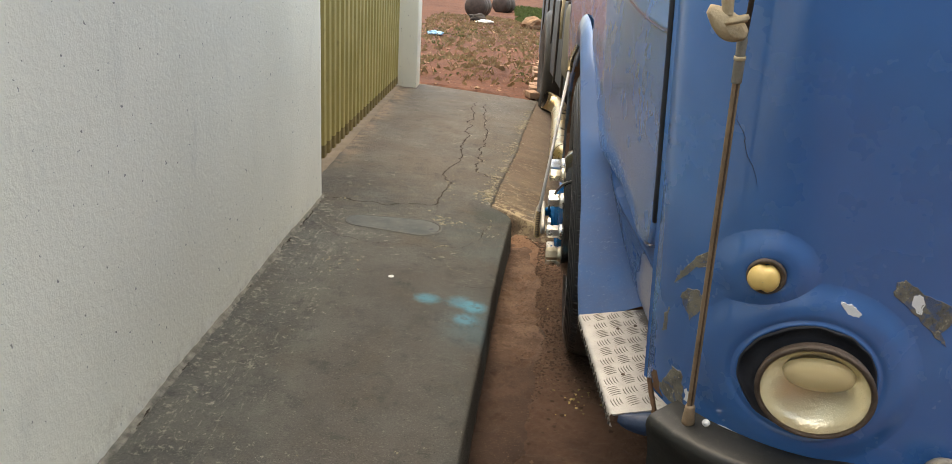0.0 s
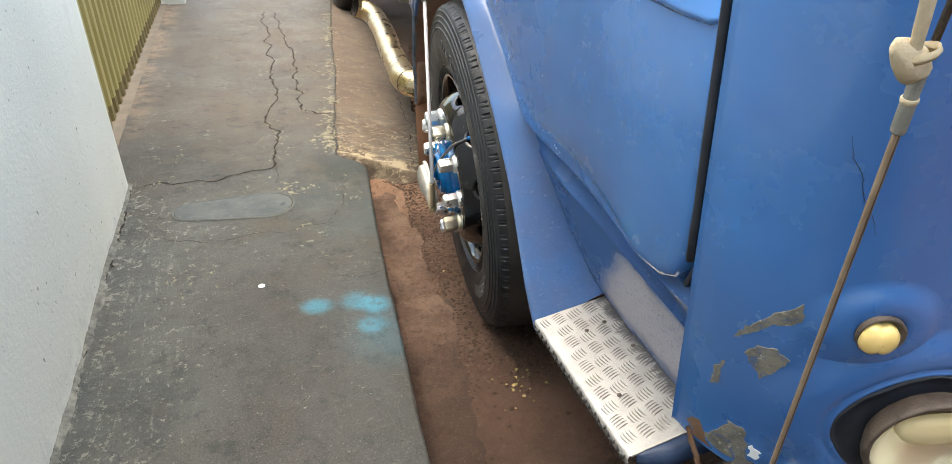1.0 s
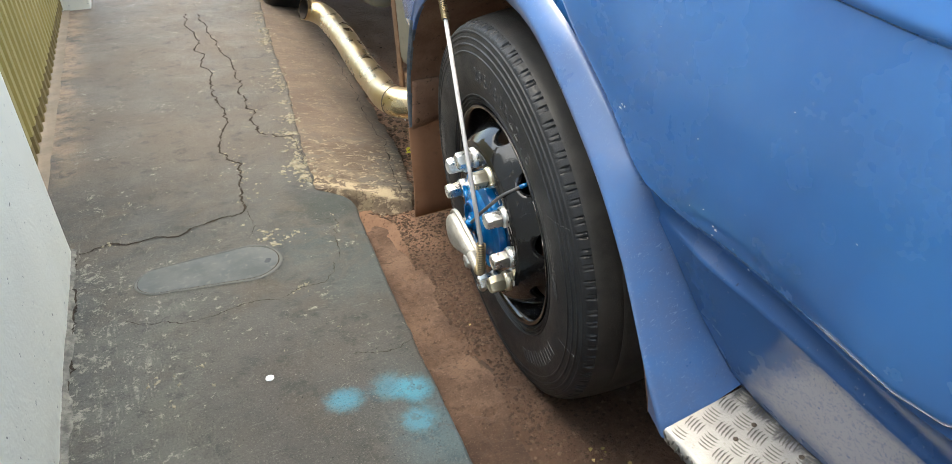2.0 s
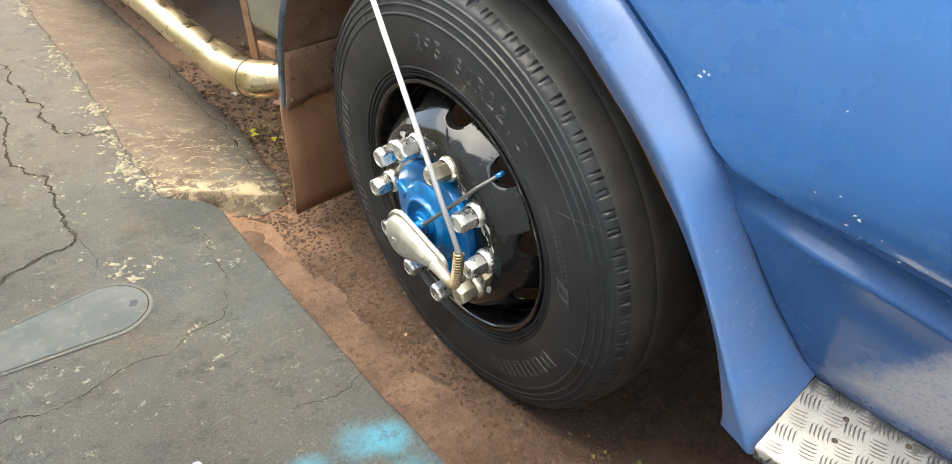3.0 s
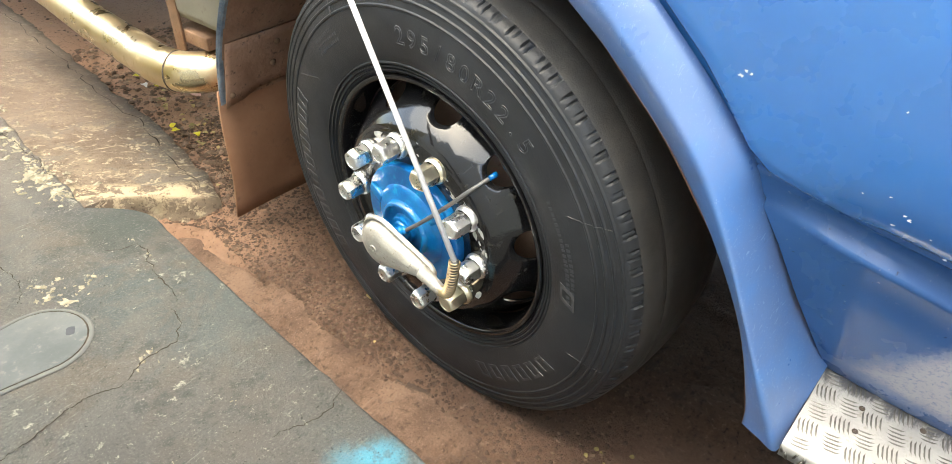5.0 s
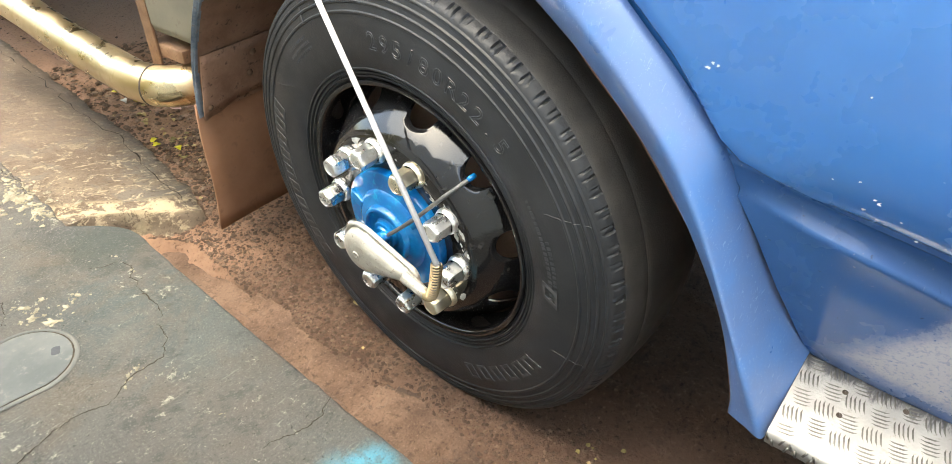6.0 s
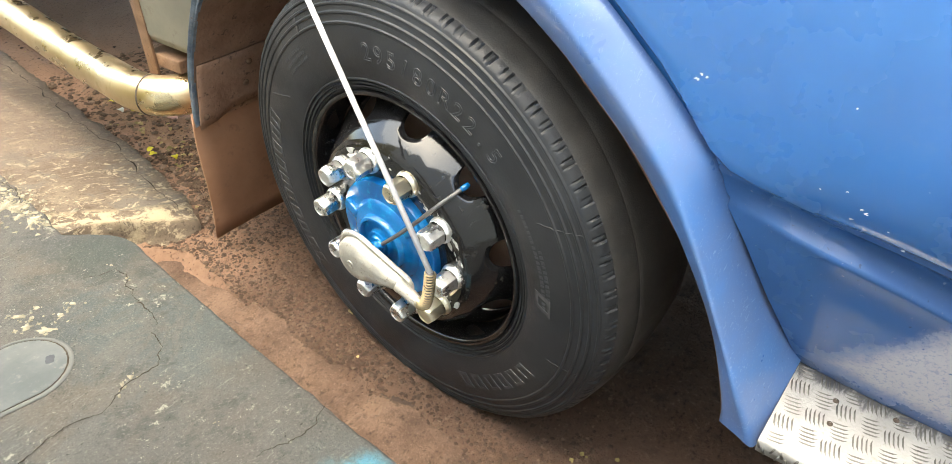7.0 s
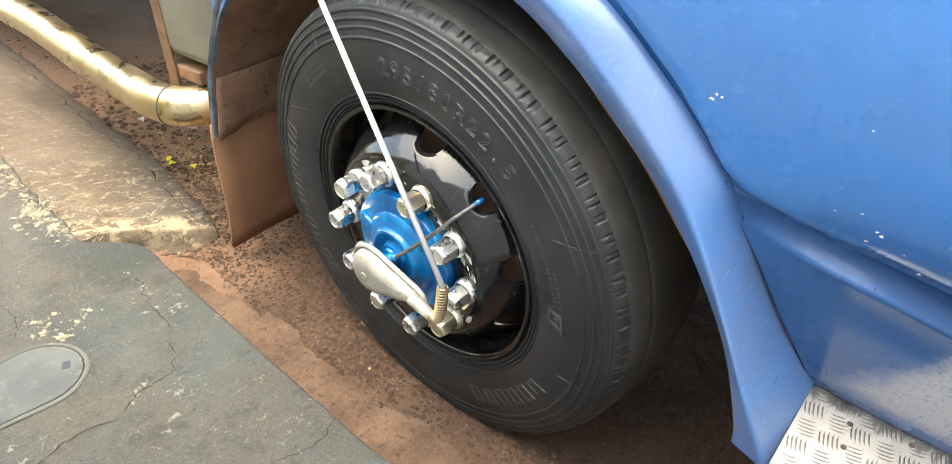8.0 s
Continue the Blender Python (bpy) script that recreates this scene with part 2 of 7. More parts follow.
def earthy(name, a, b, stone, scale=1.0, gravel=0.6, wet=0.85, strength=0.6, clod=0.0, damp_or_shade=None, veil=None, dry=None):
    m = material(name, rough=wet, spec=0.3)
    n = Nodes(m)
    base = n.mix(n.ramp(n.noise(2.6 * scale, 7, 0.7), 0.34, 0.66), a, b)
    grit = n.noise(85.0 * scale, 6, 0.75)
    base = n.mix(n.ramp(grit, 0.55, 0.64, 0.0, gravel), base, stone)
    base = n.mix(n.ramp(grit, 0.44, 0.34, 0.0, 0.7), base, tuple(v * 0.3 for v in a))
    base = n.mix(n.ramp(n.noise(24.0 * scale, 5, 0.7), 0.48, 0.34, 0.0, 0.6), base, tuple(v * 0.45 for v in a))
    height = n.math("ADD", grit, n.noise(14.0 * scale, 6, 0.7))
    if clod:
        height = n.math("ADD", height, n.math("MULTIPLY", n.math("SUBTRACT", 1.0, n.cells(120.0 * scale)), clod))
    # Darker ground towards the front, painted for shade between kerb and truck.
    if damp_or_shade:
        run_y = n.math("ADD", n.axis(1), n.math("MULTIPLY", n.math("SUBTRACT", n.noise(2.4, 6, 0.65), 0.5), 1.2))
        # Paler behind the wheel, painted to lift ground the truck shades.
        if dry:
            base = n.mix(n.math("MULTIPLY", n.ramp(run_y, 0.5, 1.1, 0.0, 0.7), n.ramp(n.axis(0), 1.6, 0.8)), base, dry)
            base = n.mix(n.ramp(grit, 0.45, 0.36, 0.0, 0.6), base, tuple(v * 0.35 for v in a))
        base = n.mix(n.math("MULTIPLY", n.ramp(run_y, 0.05, -0.55, 0.0, 0.85), n.ramp(n.axis(0), 0.32, 0.08)), base, damp_or_shade)
        front_shade = n.math("MULTIPLY", n.ramp(run_y, -0.65, -1.15, 0.0, 0.85), n.ramp(n.axis(0), 0.22, 0.02))
        base = n.mix(front_shade, base, tuple(v * 0.34 for v in damp_or_shade))
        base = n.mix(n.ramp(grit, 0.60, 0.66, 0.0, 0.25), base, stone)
    if veil:
        reach = n.math("ADD", n.math("SUBTRACT", n.axis(0), n.math("MULTIPLY", n.axis(1), 0.0747)), n.math("MULTIPLY", n.noise(6.0, 8, 0.72), 0.30))
        cover_ = n.ramp(reach, 0.085, 0.105, 0.0, 0.9)
        base = n.mix(cover_, base, veil)
        base = n.mix(n.ramp(grit, 0.57, 0.65, 0.0, 0.4), base, stone)
    n.colour(base)
    n.bump(height, strength, 0.012)
    return m

def tyre_rubber(name, dark, light, dust, amount):
    m = material(name, rough=0.55, spec=0.35)
    n = Nodes(m)
    base = n.mix(n.ramp(n.noise(6.0, 5, 0.6), 0.3, 0.7), dark, light)
    dirt = n.math("MULTIPLY", n.ramp(n.noise(13.0, 6, 0.7), 0.38, 0.68), amount)
    base = n.mix(dirt, base, dust)
    n.colour(base)
    n.rough(n.ramp(n.noise(9.0, 4), 0.3, 0.7, 0.38, 0.56))
    n.bump(n.math("ADD", n.noise(260.0, 4, 0.7), n.math("MULTIPLY", n.noise(28.0, 5, 0.7), 0.8)), 0.35, 0.002)
    return m


def metal(name, colour, rough=0.2, wear=(0.25, 0.2, 0.13), amount=0.3, scale=30.0, bump=0.1):
    m = material(name, rough=rough, metal=1.0)
    n = Nodes(m)
    rust = n.math("MULTIPLY", n.ramp(n.noise(scale, 6, 0.7), 0.52, 0.7), amount)
    n.colour(n.mix(rust, colour, wear))
    n.rough(n.math("ADD", n.ramp(n.noise(scale * 0.6, 4), 0.3, 0.7, rough * 0.7, rough * 1.4), n.math("MULTIPLY", rust, 0.4)))
    n.put(n.bsdf.inputs["Metallic"], n.math("SUBTRACT", 1.0, n.math("MULTIPLY", rust, 0.7)))
    n.bump(n.noise(scale * 2.5, 4), bump, 0.003)
    return m


def mottled(name, a, b, scale=12.0, rough=0.7, spec=0.4, bump=0.25, spot=None, spots=0.6):
    m = material(name, rough=rough, spec=spec)
    n = Nodes(m)
    base = n.mix(n.ramp(n.noise(scale, 6, 0.65), 0.32, 0.68), a, b)
    if spot:
        base = n.mix(n.math("MULTIPLY", n.ramp(n.noise(scale * 4, 5, 0.7), 0.56, 0.68), spots), base, spot)
    n.colour(base)
    n.rough(n.ramp(n.noise(scale * 0.7, 4), 0.3, 0.7, rough * 0.85, min(1.0, rough * 1.15)))
    n.bump(n.math("ADD", n.noise(scale * 9, 4), n.noise(scale * 2, 4)), bump, 0.004)
    return m


def crumbs(name, a, b):
    m = material(name, rough=0.92, spec=0.2)
    n = Nodes(m)
    island = n.t.nodes.new("ShaderNodeNewGeometry").outputs["Random Per Island"]
    n.colour(n.mix(n.math("POWER", island, 3.2), a, b))
    n.bump(n.noise(400.0, 3), 0.3, 0.002)
    return m


PLASTER = plaster()
CONCRETE = pavement_concrete()
STREET = earthy("dusty_street_earth", (0.085, 0.049, 0.034), (0.132, 0.080, 0.056), (0.19, 0.135, 0.100), 1.0, 0.5, 0.9, 1.0, 0.0, damp_or_shade=(0.090, 0.053, 0.038), dry=(0.37, 0.225, 0.150))
GUTTER = earthy("tan_dusted_gutter", (0.080, 0.048, 0.034), (0.185, 0.118, 0.082), (0.24, 0.17, 0.125), 2.2, 0.35, 0.8, 0.8, veil=(0.055, 0.036, 0.028), damp_or_shade=(0.046, 0.027, 0.020))
EARTH = earthy("red_earth", (0.078, 0.029, 0.016), (0.140, 0.057, 0.032), (0.22, 0.12, 0.075), 0.5, 0.3, 0.9, 0.8)
def apron_cement():
    m = material("rough_apron_cement", rough=0.88, spec=0.25)
    n = Nodes(m)
    y = n.axis(1)
    x = n.axis(0)
    base = n.mix(n.ramp(n.noise(4.0, 7, 0.7), 0.34, 0.66), (0.110, 0.084, 0.062), (0.186, 0.146, 0.107))
    grey = n.ramp(n.noise(6.0, 6, 0.7, distort=0.5), 0.50, 0.62, 0.0, 0.65)
    base = n.mix(grey, base, (0.125, 0.116, 0.100))
    drag = n.noise(15.0, 8, 0.78, stretch=(0.9, 2.4, 1.0), distort=0.5)
    fine = n.noise(90.0, 5, 0.75)
    base = n.mix(n.math("MULTIPLY", n.ramp(drag, 0.555, 0.600), n.math("MULTIPLY", n.ramp(fine, 0.38, 0.52, 0.35, 0.95), n.ramp(y, 1.2, 1.75, 1.0, 0.35))), base, (0.37, 0.305, 0.215))
    base = n.mix(n.ramp(drag, 0.44, 0.37, 0.0, 0.5), base, (0.078, 0.056, 0.039))
    base = n.mix(n.ramp(fine, 0.45, 0.36, 0.0, 0.7), base, (0.050, 0.038, 0.028))
    base = n.mix(n.ramp(y, 1.25, 1.8, 0.0, 0.55), base, (0.135, 0.100, 0.080))
    flaked = n.ramp(n.noise(30.0, 8, 0.8), 0.575, 0.60, 0.0, 0.8)
    base = n.mix(n.math("MULTIPLY", flaked, n.ramp(y, 1.2, 1.75, 1.0, 0.4)), base, (0.40, 0.335, 0.24))
    inset = n.math("SUBTRACT", n.math("ADD", y, n.math("MULTIPLY", x, 0.45)), 0.985)
    lip = n.math("MULTIPLY", n.ramp(inset, 0.10, 0.045), n.ramp(inset, -0.030, 0.004))
    lip = n.math("MULTIPLY", lip, n.ramp(n.noise(19.0, 8, 0.8, distort=0.5), 0.46, 0.52))
    base = n.mix(n.math("MULTIPLY", lip, 0.85), base, (0.44, 0.365, 0.245))
    n.colour(base)
    n.bump(n.math("ADD", drag, n.math("MULTIPLY", fine, 0.6)), 1.0, 0.010)
    return m

APRON = apron_cement()
GUTTER_TAN = mottled("tan_gutter_cement", (0.19, 0.125, 0.085), (0.26, 0.18, 0.125), 3.0, 0.85, 0.3, 0.4, (0.12, 0.075, 0.05), 0.5)
CRACK = mottled("crack_shadowed_soil", (0.020, 0.016, 0.013), (0.048, 0.039, 0.031), 40.0, 0.95, 0.1)
BLOCK_BROWN = mottled("light_block_brown", (0.135, 0.120, 0.102), (0.20, 0.178, 0.150), 2.0, 0.9, 0.2, 0.4, (0.06, 0.05, 0.042), 0.5)
PLINTH = mottled("crumbled_fillet_cement", (0.09, 0.09, 0.08), (0.26, 0.25, 0.215), 34.0, 0.9, 0.2, 0.7, (0.06, 0.06, 0.05), 0.8)
PATCH = mottled("pale_cement_patch", (0.30, 0.275, 0.205), (0.17, 0.155, 0.118), 45.0, 0.9, 0.2)
LID = mottled("blue_grey_lid_cement", (0.058, 0.067, 0.069), (0.082, 0.089, 0.088), 10.0, 0.75, 0.35, 0.2, (0.14, 0.14, 0.125), 0.4)
COVER = mottled("grey_cover_cement", (0.078, 0.083, 0.080), (0.102, 0.104, 0.098), 8.0, 0.75, 0.35, 0.2, (0.22, 0.21, 0.18), 0.4)
GATE = mottled("ochre_gate_paint", (0.37, 0.31, 0.105), (0.46, 0.385, 0.15), 3.0, 0.55, 0.4, 0.06, (0.27, 0.22, 0.08), 0.5)
GATE_FOOT = mottled("soiled_gate_paint", (0.17, 0.13, 0.055), (0.27, 0.21, 0.09), 14.0, 0.8, 0.3, 0.2)
SILL_CEMENT = mottled("sandy_sill_cement", (0.25, 0.20, 0.145), (0.19, 0.155, 0.115), 9.0, 0.9, 0.2, 0.5)
TYRE = tyre_rubber("tyre_sidewall_rubber", (0.0115, 0.0128, 0.0153), (0.0188, 0.0208, 0.0245), (0.052, 0.054, 0.058), 0.2)
TREAD = tyre_rubber("dusty_tread_rubber", (0.024, 0.0237, 0.0233), (0.037, 0.0365, 0.036), (0.064, 0.059, 0.054), 0.5)
LETTER = mottled("raised_rubber_lettering", (0.020, 0.022, 0.026), (0.034, 0.038, 0.044), 30.0, 0.42, 0.5, 0.1)
WORN_LETTER = mottled("scuffed_rubber_lettering", (0.055, 0.056, 0.06), (0.022, 0.023, 0.025), 30.0, 0.55, 0.5, 0.1)
RIM = mottled("glossy_black_rim", (0.006, 0.006, 0.007), (0.011, 0.011, 0.012), 12.0, 0.07, 0.5, 0.05, (0.05, 0.048, 0.044), 0.5)
CHROME = metal("worn_chrome", (0.86, 0.86, 0.85), 0.30, (0.42, 0.40, 0.35), 0.6, 55.0, 0.5)
YELLOW_CHROME = metal("yellowed_chrome", (0.80, 0.73, 0.57), 0.33, (0.30, 0.22, 0.12), 0.5, 40.0, 0.15)
SILVER = mottled("scuffed_cast_aluminium", (0.30, 0.288, 0.258), (0.43, 0.416, 0.376), 26.0, 0.40, 0.5, 0.22, (0.13, 0.11, 0.085), 0.8)
SILVER.node_tree.nodes["Principled BSDF"].inputs["Metallic"].default_value = 0.35
BLUE_HUB = mottled("glossy_blue_hub_paint", (0.000, 0.078, 0.275), (0.001, 0.160, 0.430), 9.0, 0.11, 0.5, 0.42, (0.002, 0.34, 0.60), 0.35)
WHITE_HOSE = mottled("silver_hose_sleeve", (0.42, 0.42, 0.44), (0.50, 0.50, 0.51), 30.0, 0.4, 0.5, 0.1)
SPRING = metal("brassy_spring_steel", (0.45, 0.36, 0.22), 0.35, (0.2, 0.14, 0.08), 0.5, 60.0)
BLACK_HOSE = mottled("black_air_hose", (0.05, 0.05, 0.052), (0.09, 0.09, 0.09), 40.0, 0.4, 0.5, 0.05)
FLAP = mottled("mud_brown_rubber", (0.225, 0.112, 0.062), (0.285, 0.150, 0.088), 5.0, 0.75, 0.3, 0.2, (0.15, 0.075, 0.045), 0.5)
LINER = mottled("muddy_wheel_housing", (0.20, 0.108, 0.068), (0.30, 0.175, 0.118), 9.0, 0.9, 0.2, 0.5, (0.05, 0.03, 0.02), 0.7)
GREY_BOX = mottled("dusty_grey_sheet", (0.135, 0.130, 0.105), (0.185, 0.175, 0.140), 5.0, 0.6, 0.4, 0.08, (0.11, 0.085, 0.06), 0.5)
SLATE = mottled("slate_body_paint", (0.06, 0.075, 0.10), (0.10, 0.115, 0.14), 6.0, 0.6, 0.4, 0.1, (0.12, 0.09, 0.07), 0.5)
RUST = mottled("rusty_steel", (0.13, 0.075, 0.045), (0.20, 0.12, 0.075), 18.0, 0.8, 0.3, 0.3, (0.06, 0.035, 0.02), 0.6)
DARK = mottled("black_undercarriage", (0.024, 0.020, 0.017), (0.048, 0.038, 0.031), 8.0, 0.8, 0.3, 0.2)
GOLD_PIPE = metal("brass_tinted_chrome_pipe", (0.58, 0.47, 0.30), 0.31, (0.42, 0.31, 0.17), 0.3, 24.0, 0.03)
DRUM = mottled("dusty_brown_drum", (0.24, 0.155, 0.115), (0.34, 0.235, 0.18), 14.0, 0.85, 0.3, 0.3, (0.14, 0.085, 0.06), 0.5)
def tread_plate():
    """Bright worn aluminium, darker in a frayed band along the riser's foot."""
    m = material("tread_plate_aluminium", rough=0.5, metal=0.35, spec=0.6)
    n = Nodes(m)
    base = n.mix(n.ramp(n.noise(20.0, 6, 0.65), 0.32, 0.68), (0.32, 0.317, 0.307), (0.41, 0.405, 0.39))
    base = n.mix(n.ramp(n.noise(80.0, 5, 0.7), 0.56, 0.68, 0.0, 0.5), base, (0.22, 0.20, 0.17))
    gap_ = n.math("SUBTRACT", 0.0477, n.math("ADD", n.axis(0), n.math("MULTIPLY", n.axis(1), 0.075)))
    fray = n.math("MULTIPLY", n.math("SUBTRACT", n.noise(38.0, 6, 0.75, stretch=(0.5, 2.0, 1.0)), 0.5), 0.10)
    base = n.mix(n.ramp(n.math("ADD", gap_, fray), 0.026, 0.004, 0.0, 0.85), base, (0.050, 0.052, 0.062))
    n.colour(base)
    n.rough(n.ramp(n.noise(14.0, 4), 0.3, 0.7, 0.43, 0.58))
    n.bump(n.math("ADD", n.noise(180.0, 4), n.noise(40.0, 4)), 0.2, 0.004)
    return m


PLATE = tread_plate()
PLATE_BAR = metal("dark_tread_bars", (0.17, 0.165, 0.155), 0.5, (0.07, 0.06, 0.05), 0.6, 60.0, 0.2)
BUMPER = mottled("faded_black_plastic", (0.0105, 0.0115, 0.0117), (0.0195, 0.0212, 0.0210), 8.0, 0.42, 0.40, 0.16, (0.055, 0.052, 0.042), 0.5)
DARK_COWL = mottled("dark_navy_paint", (0.012, 0.026, 0.062), (0.022, 0.045, 0.10), 14.0, 0.45, 0.4, 0.2, (0.03, 0.028, 0.026), 0.6)
SEAL = mottled("black_door_rubber", (0.012, 0.015, 0.021), (0.024, 0.028, 0.038), 20.0, 0.6, 0.4, 0.1)
def flaked_filler():
    """Grey filler where paint has come off, with blue remains, pale edges and dark pits."""
    m = material("bare_filler_grey", rough=0.7, spec=0.3)
    n = Nodes(m)
    base = n.mix(n.ramp(n.noise(30.0, 6, 0.7), 0.34, 0.62), (0.095, 0.096, 0.088), (0.185, 0.175, 0.145))
    base = n.mix(n.ramp(n.noise(46.0, 6, 0.7, distort=0.7), 0.52, 0.60, 0.0, 0.8), base, (0.055, 0.095, 0.20))
    base = n.mix(n.ramp(n.noise(75.0, 5, 0.75, distort=0.5), 0.60, 0.65, 0.0, 0.85), base, (0.40, 0.37, 0.29))
    base = n.mix(n.ramp(n.noise(60.0, 5, 0.7, distort=1.0), 0.37, 0.33, 0.0, 0.8), base, (0.035, 0.03, 0.026))
    n.colour(base)
    n.bump(n.noise(60.0, 6, 0.75), 0.7, 0.004)
    return m


PRIMER = flaked_filler()
CHIP_WHITE = mottled("white_filler", (0.62, 0.66, 0.70), (0.70, 0.72, 0.74), 40.0, 0.7, 0.3, 0.2)
CHIP_GREY = mottled("bare_primer_chips", (0.30, 0.30, 0.29), (0.46, 0.46, 0.44), 60.0, 0.6, 0.4, 0.2)
AMBER = mottled("cream_indicator_lens", (0.66, 0.47, 0.16), (0.75, 0.56, 0.22), 20.0, 0.3, 0.5, 0.05)
REFLECTOR = mottled("yellowed_reflector", (0.96, 0.92, 0.77), (0.93, 0.86, 0.66), 16.0, 0.20, 0.6, 0.25, (0.88, 0.78, 0.56), 0.4)
REFLECTOR.node_tree.nodes["Principled BSDF"].inputs["Metallic"].default_value = 0.7
CREAM = mottled("cream_shield_paint", (0.85, 0.74, 0.48), (0.80, 0.68, 0.42), 14.0, 0.4, 0.4, 0.1)
LAMP_RING = mottled("rusted_lamp_ring", (0.050, 0.037, 0.029), (0.105, 0.080, 0.062), 34.0, 0.55, 0.4, 0.5, (0.035, 0.025, 0.02), 0.7)
MARKER = mottled("tarnished_lamp_zinc", (0.16, 0.155, 0.135), (0.24, 0.23, 0.20), 30.0, 0.6, 0.4, 0.3, (0.08, 0.06, 0.045), 0.5)
WORN_EDGE = mottled("worn_pale_blue_edge", (0.06, 0.085, 0.12), (0.19, 0.22, 0.25), 22.0, 0.5, 0.4, 0.3, (0.13, 0.08, 0.055), 0.8)
CRUSHED_SCRAP = mottled("curled_paint_scrap", (0.34, 0.31, 0.19), (0.50, 0.47, 0.33), 40.0, 0.7, 0.2)
CRUSHED_LEAF = mottled("crushed_yellow_leaf", (0.15, 0.12, 0.05), (0.23, 0.19, 0.075), 40.0, 0.7, 0.2)
ROPE = mottled("brown_stretch_strap", (0.20, 0.145, 0.095), (0.28, 0.21, 0.14), 30.0, 0.7, 0.3, 0.2)
STRAP_CORE = mottled("dark_strap_core", (0.060, 0.040, 0.026), (0.095, 0.066, 0.044), 30.0, 0.7, 0.3, 0.2)
CLOTH = mottled("cream_rag", (0.42, 0.34, 0.22), (0.56, 0.47, 0.32), 35.0, 0.85, 0.2, 0.3)
WOOD = mottled("weathered_brown_wood", (0.17, 0.10, 0.06), (0.26, 0.165, 0.10), 9.0, 0.85, 0.25, 0.4, (0.09, 0.05, 0.03), 0.5)
POLE_PAINT = mottled("white_limewash", (0.62, 0.62, 0.58), (0.7, 0.69, 0.65), 20.0, 0.85, 0.2)
BRICK = mottled("soiled_brick", (0.30, 0.17, 0.11), (0.38, 0.26, 0.18), 14.0, 0.9, 0.2, 0.4)
LOT_DRUM = mottled("rusty_drum_paint", (0.040, 0.028, 0.023), (0.075, 0.050, 0.040), 9.0, 0.6, 0.4, 0.3, (0.04, 0.03, 0.025), 0.5)
CLOD = crumbs("dry_earth_clods", (0.10, 0.068, 0.048), (0.22, 0.155, 0.112))
PEBBLE = crumbs("earth_crumbs", (0.058, 0.037, 0.026), (0.150, 0.102, 0.074))
YELLOW_LEAF = mottled("yellow_leaf", (0.50, 0.44, 0.02), (0.62, 0.55, 0.05), 40.0, 0.6, 0.3)
DRY_LEAF = mottled("dry_leaf", (0.30, 0.22, 0.09), (0.42, 0.33, 0.17), 40.0, 0.8, 0.2)
PINK_LEAF = mottled("pink_petal", (0.55, 0.32, 0.27), (0.62, 0.42, 0.36), 40.0, 0.7, 0.2)
GRASS = mottled("grass_blades", (0.075, 0.105, 0.028), (0.13, 0.16, 0.05), 3.0, 0.6, 0.3)
STRAW = mottled("dry_grass", (0.20, 0.13, 0.065), (0.36, 0.27, 0.15), 6.0, 0.8, 0.2)
PAPER = mottled("discarded_paper", (0.55, 0.55, 0.52), (0.66, 0.65, 0.62), 10.0, 0.8, 0.2)
BLUE_BAG = mottled("blue_plastic_scrap", (0.10, 0.26, 0.45), (0.2, 0.38, 0.55), 10.0, 0.4, 0.4)
GLASS = material("lamp_glass", (1.0, 0.97, 0.88), 0.03)
GLASS.node_tree.nodes["Principled BSDF"].inputs["Transmission Weight"].default_value = 1.0
GLASS.node_tree.nodes["Principled BSDF"].inputs["IOR"].default_value = 1.3


# ---- mesh helpers ----
def part(name, bm, mat, parent=None, label="", smooth=True):
    me = bpy.data.meshes.new(name)
    bmesh.ops.recalc_face_normals(bm, faces=bm.faces)
    bm.to_mesh(me)
    bm.free()
    for f in me.polygons:
        f.use_smooth = smooth
    me.materials.append(mat)
    ob = new(name, me)
    ob.parent = parent
    if label:
        ob["label"] = label
    return ob


def sharp(ob, degrees=35):
    """Hard edges where faces meet at more than the angle."""
    ob.data.set_sharp_from_angle(angle=radians(degrees))
    return ob


def grid_mesh(rows, closed=False, bm=None):
    """Quads between rows of points."""
    bm = bm or bmesh.new()
    vs = [[bm.verts.new(p) for p in row] for row in rows]
    n = len(vs[0])
    for r0, r1 in zip(vs, vs[1:]):
        for i in range(n if closed else n - 1):
            j = (i + 1) % n
            bm.faces.new((r0[i], r0[j], r1[j], r1[i]))
    return bm


def lathe(profile, seg=64, bm=None):
    """Turns (radius, height) pairs about the local z axis."""
    rows = [[(r * math.cos(2 * math.pi * k / seg), r * math.sin(2 * math.pi * k / seg), z) for k in range(seg)] for r, z in profile]
    return grid_mesh(rows, True, bm)


def spline(points, steps=8):
    """A smooth curve through the points."""
    p = [Vector(q) for q in points]
    p = [2 * p[0] - p[1]] + p + [2 * p[-1] - p[-2]]
    out = []
    for a, b, c, d in zip(p, p[1:], p[2:], p[3:]):
        for k in range(steps):
            t = k / steps
            out.append(0.5 * (2 * b + (c - a) * t + (2 * a - 5 * b + 4 * c - d) * t * t + (3 * b - a - 3 * c + d) * t ** 3))
    return out + [p[-2]]


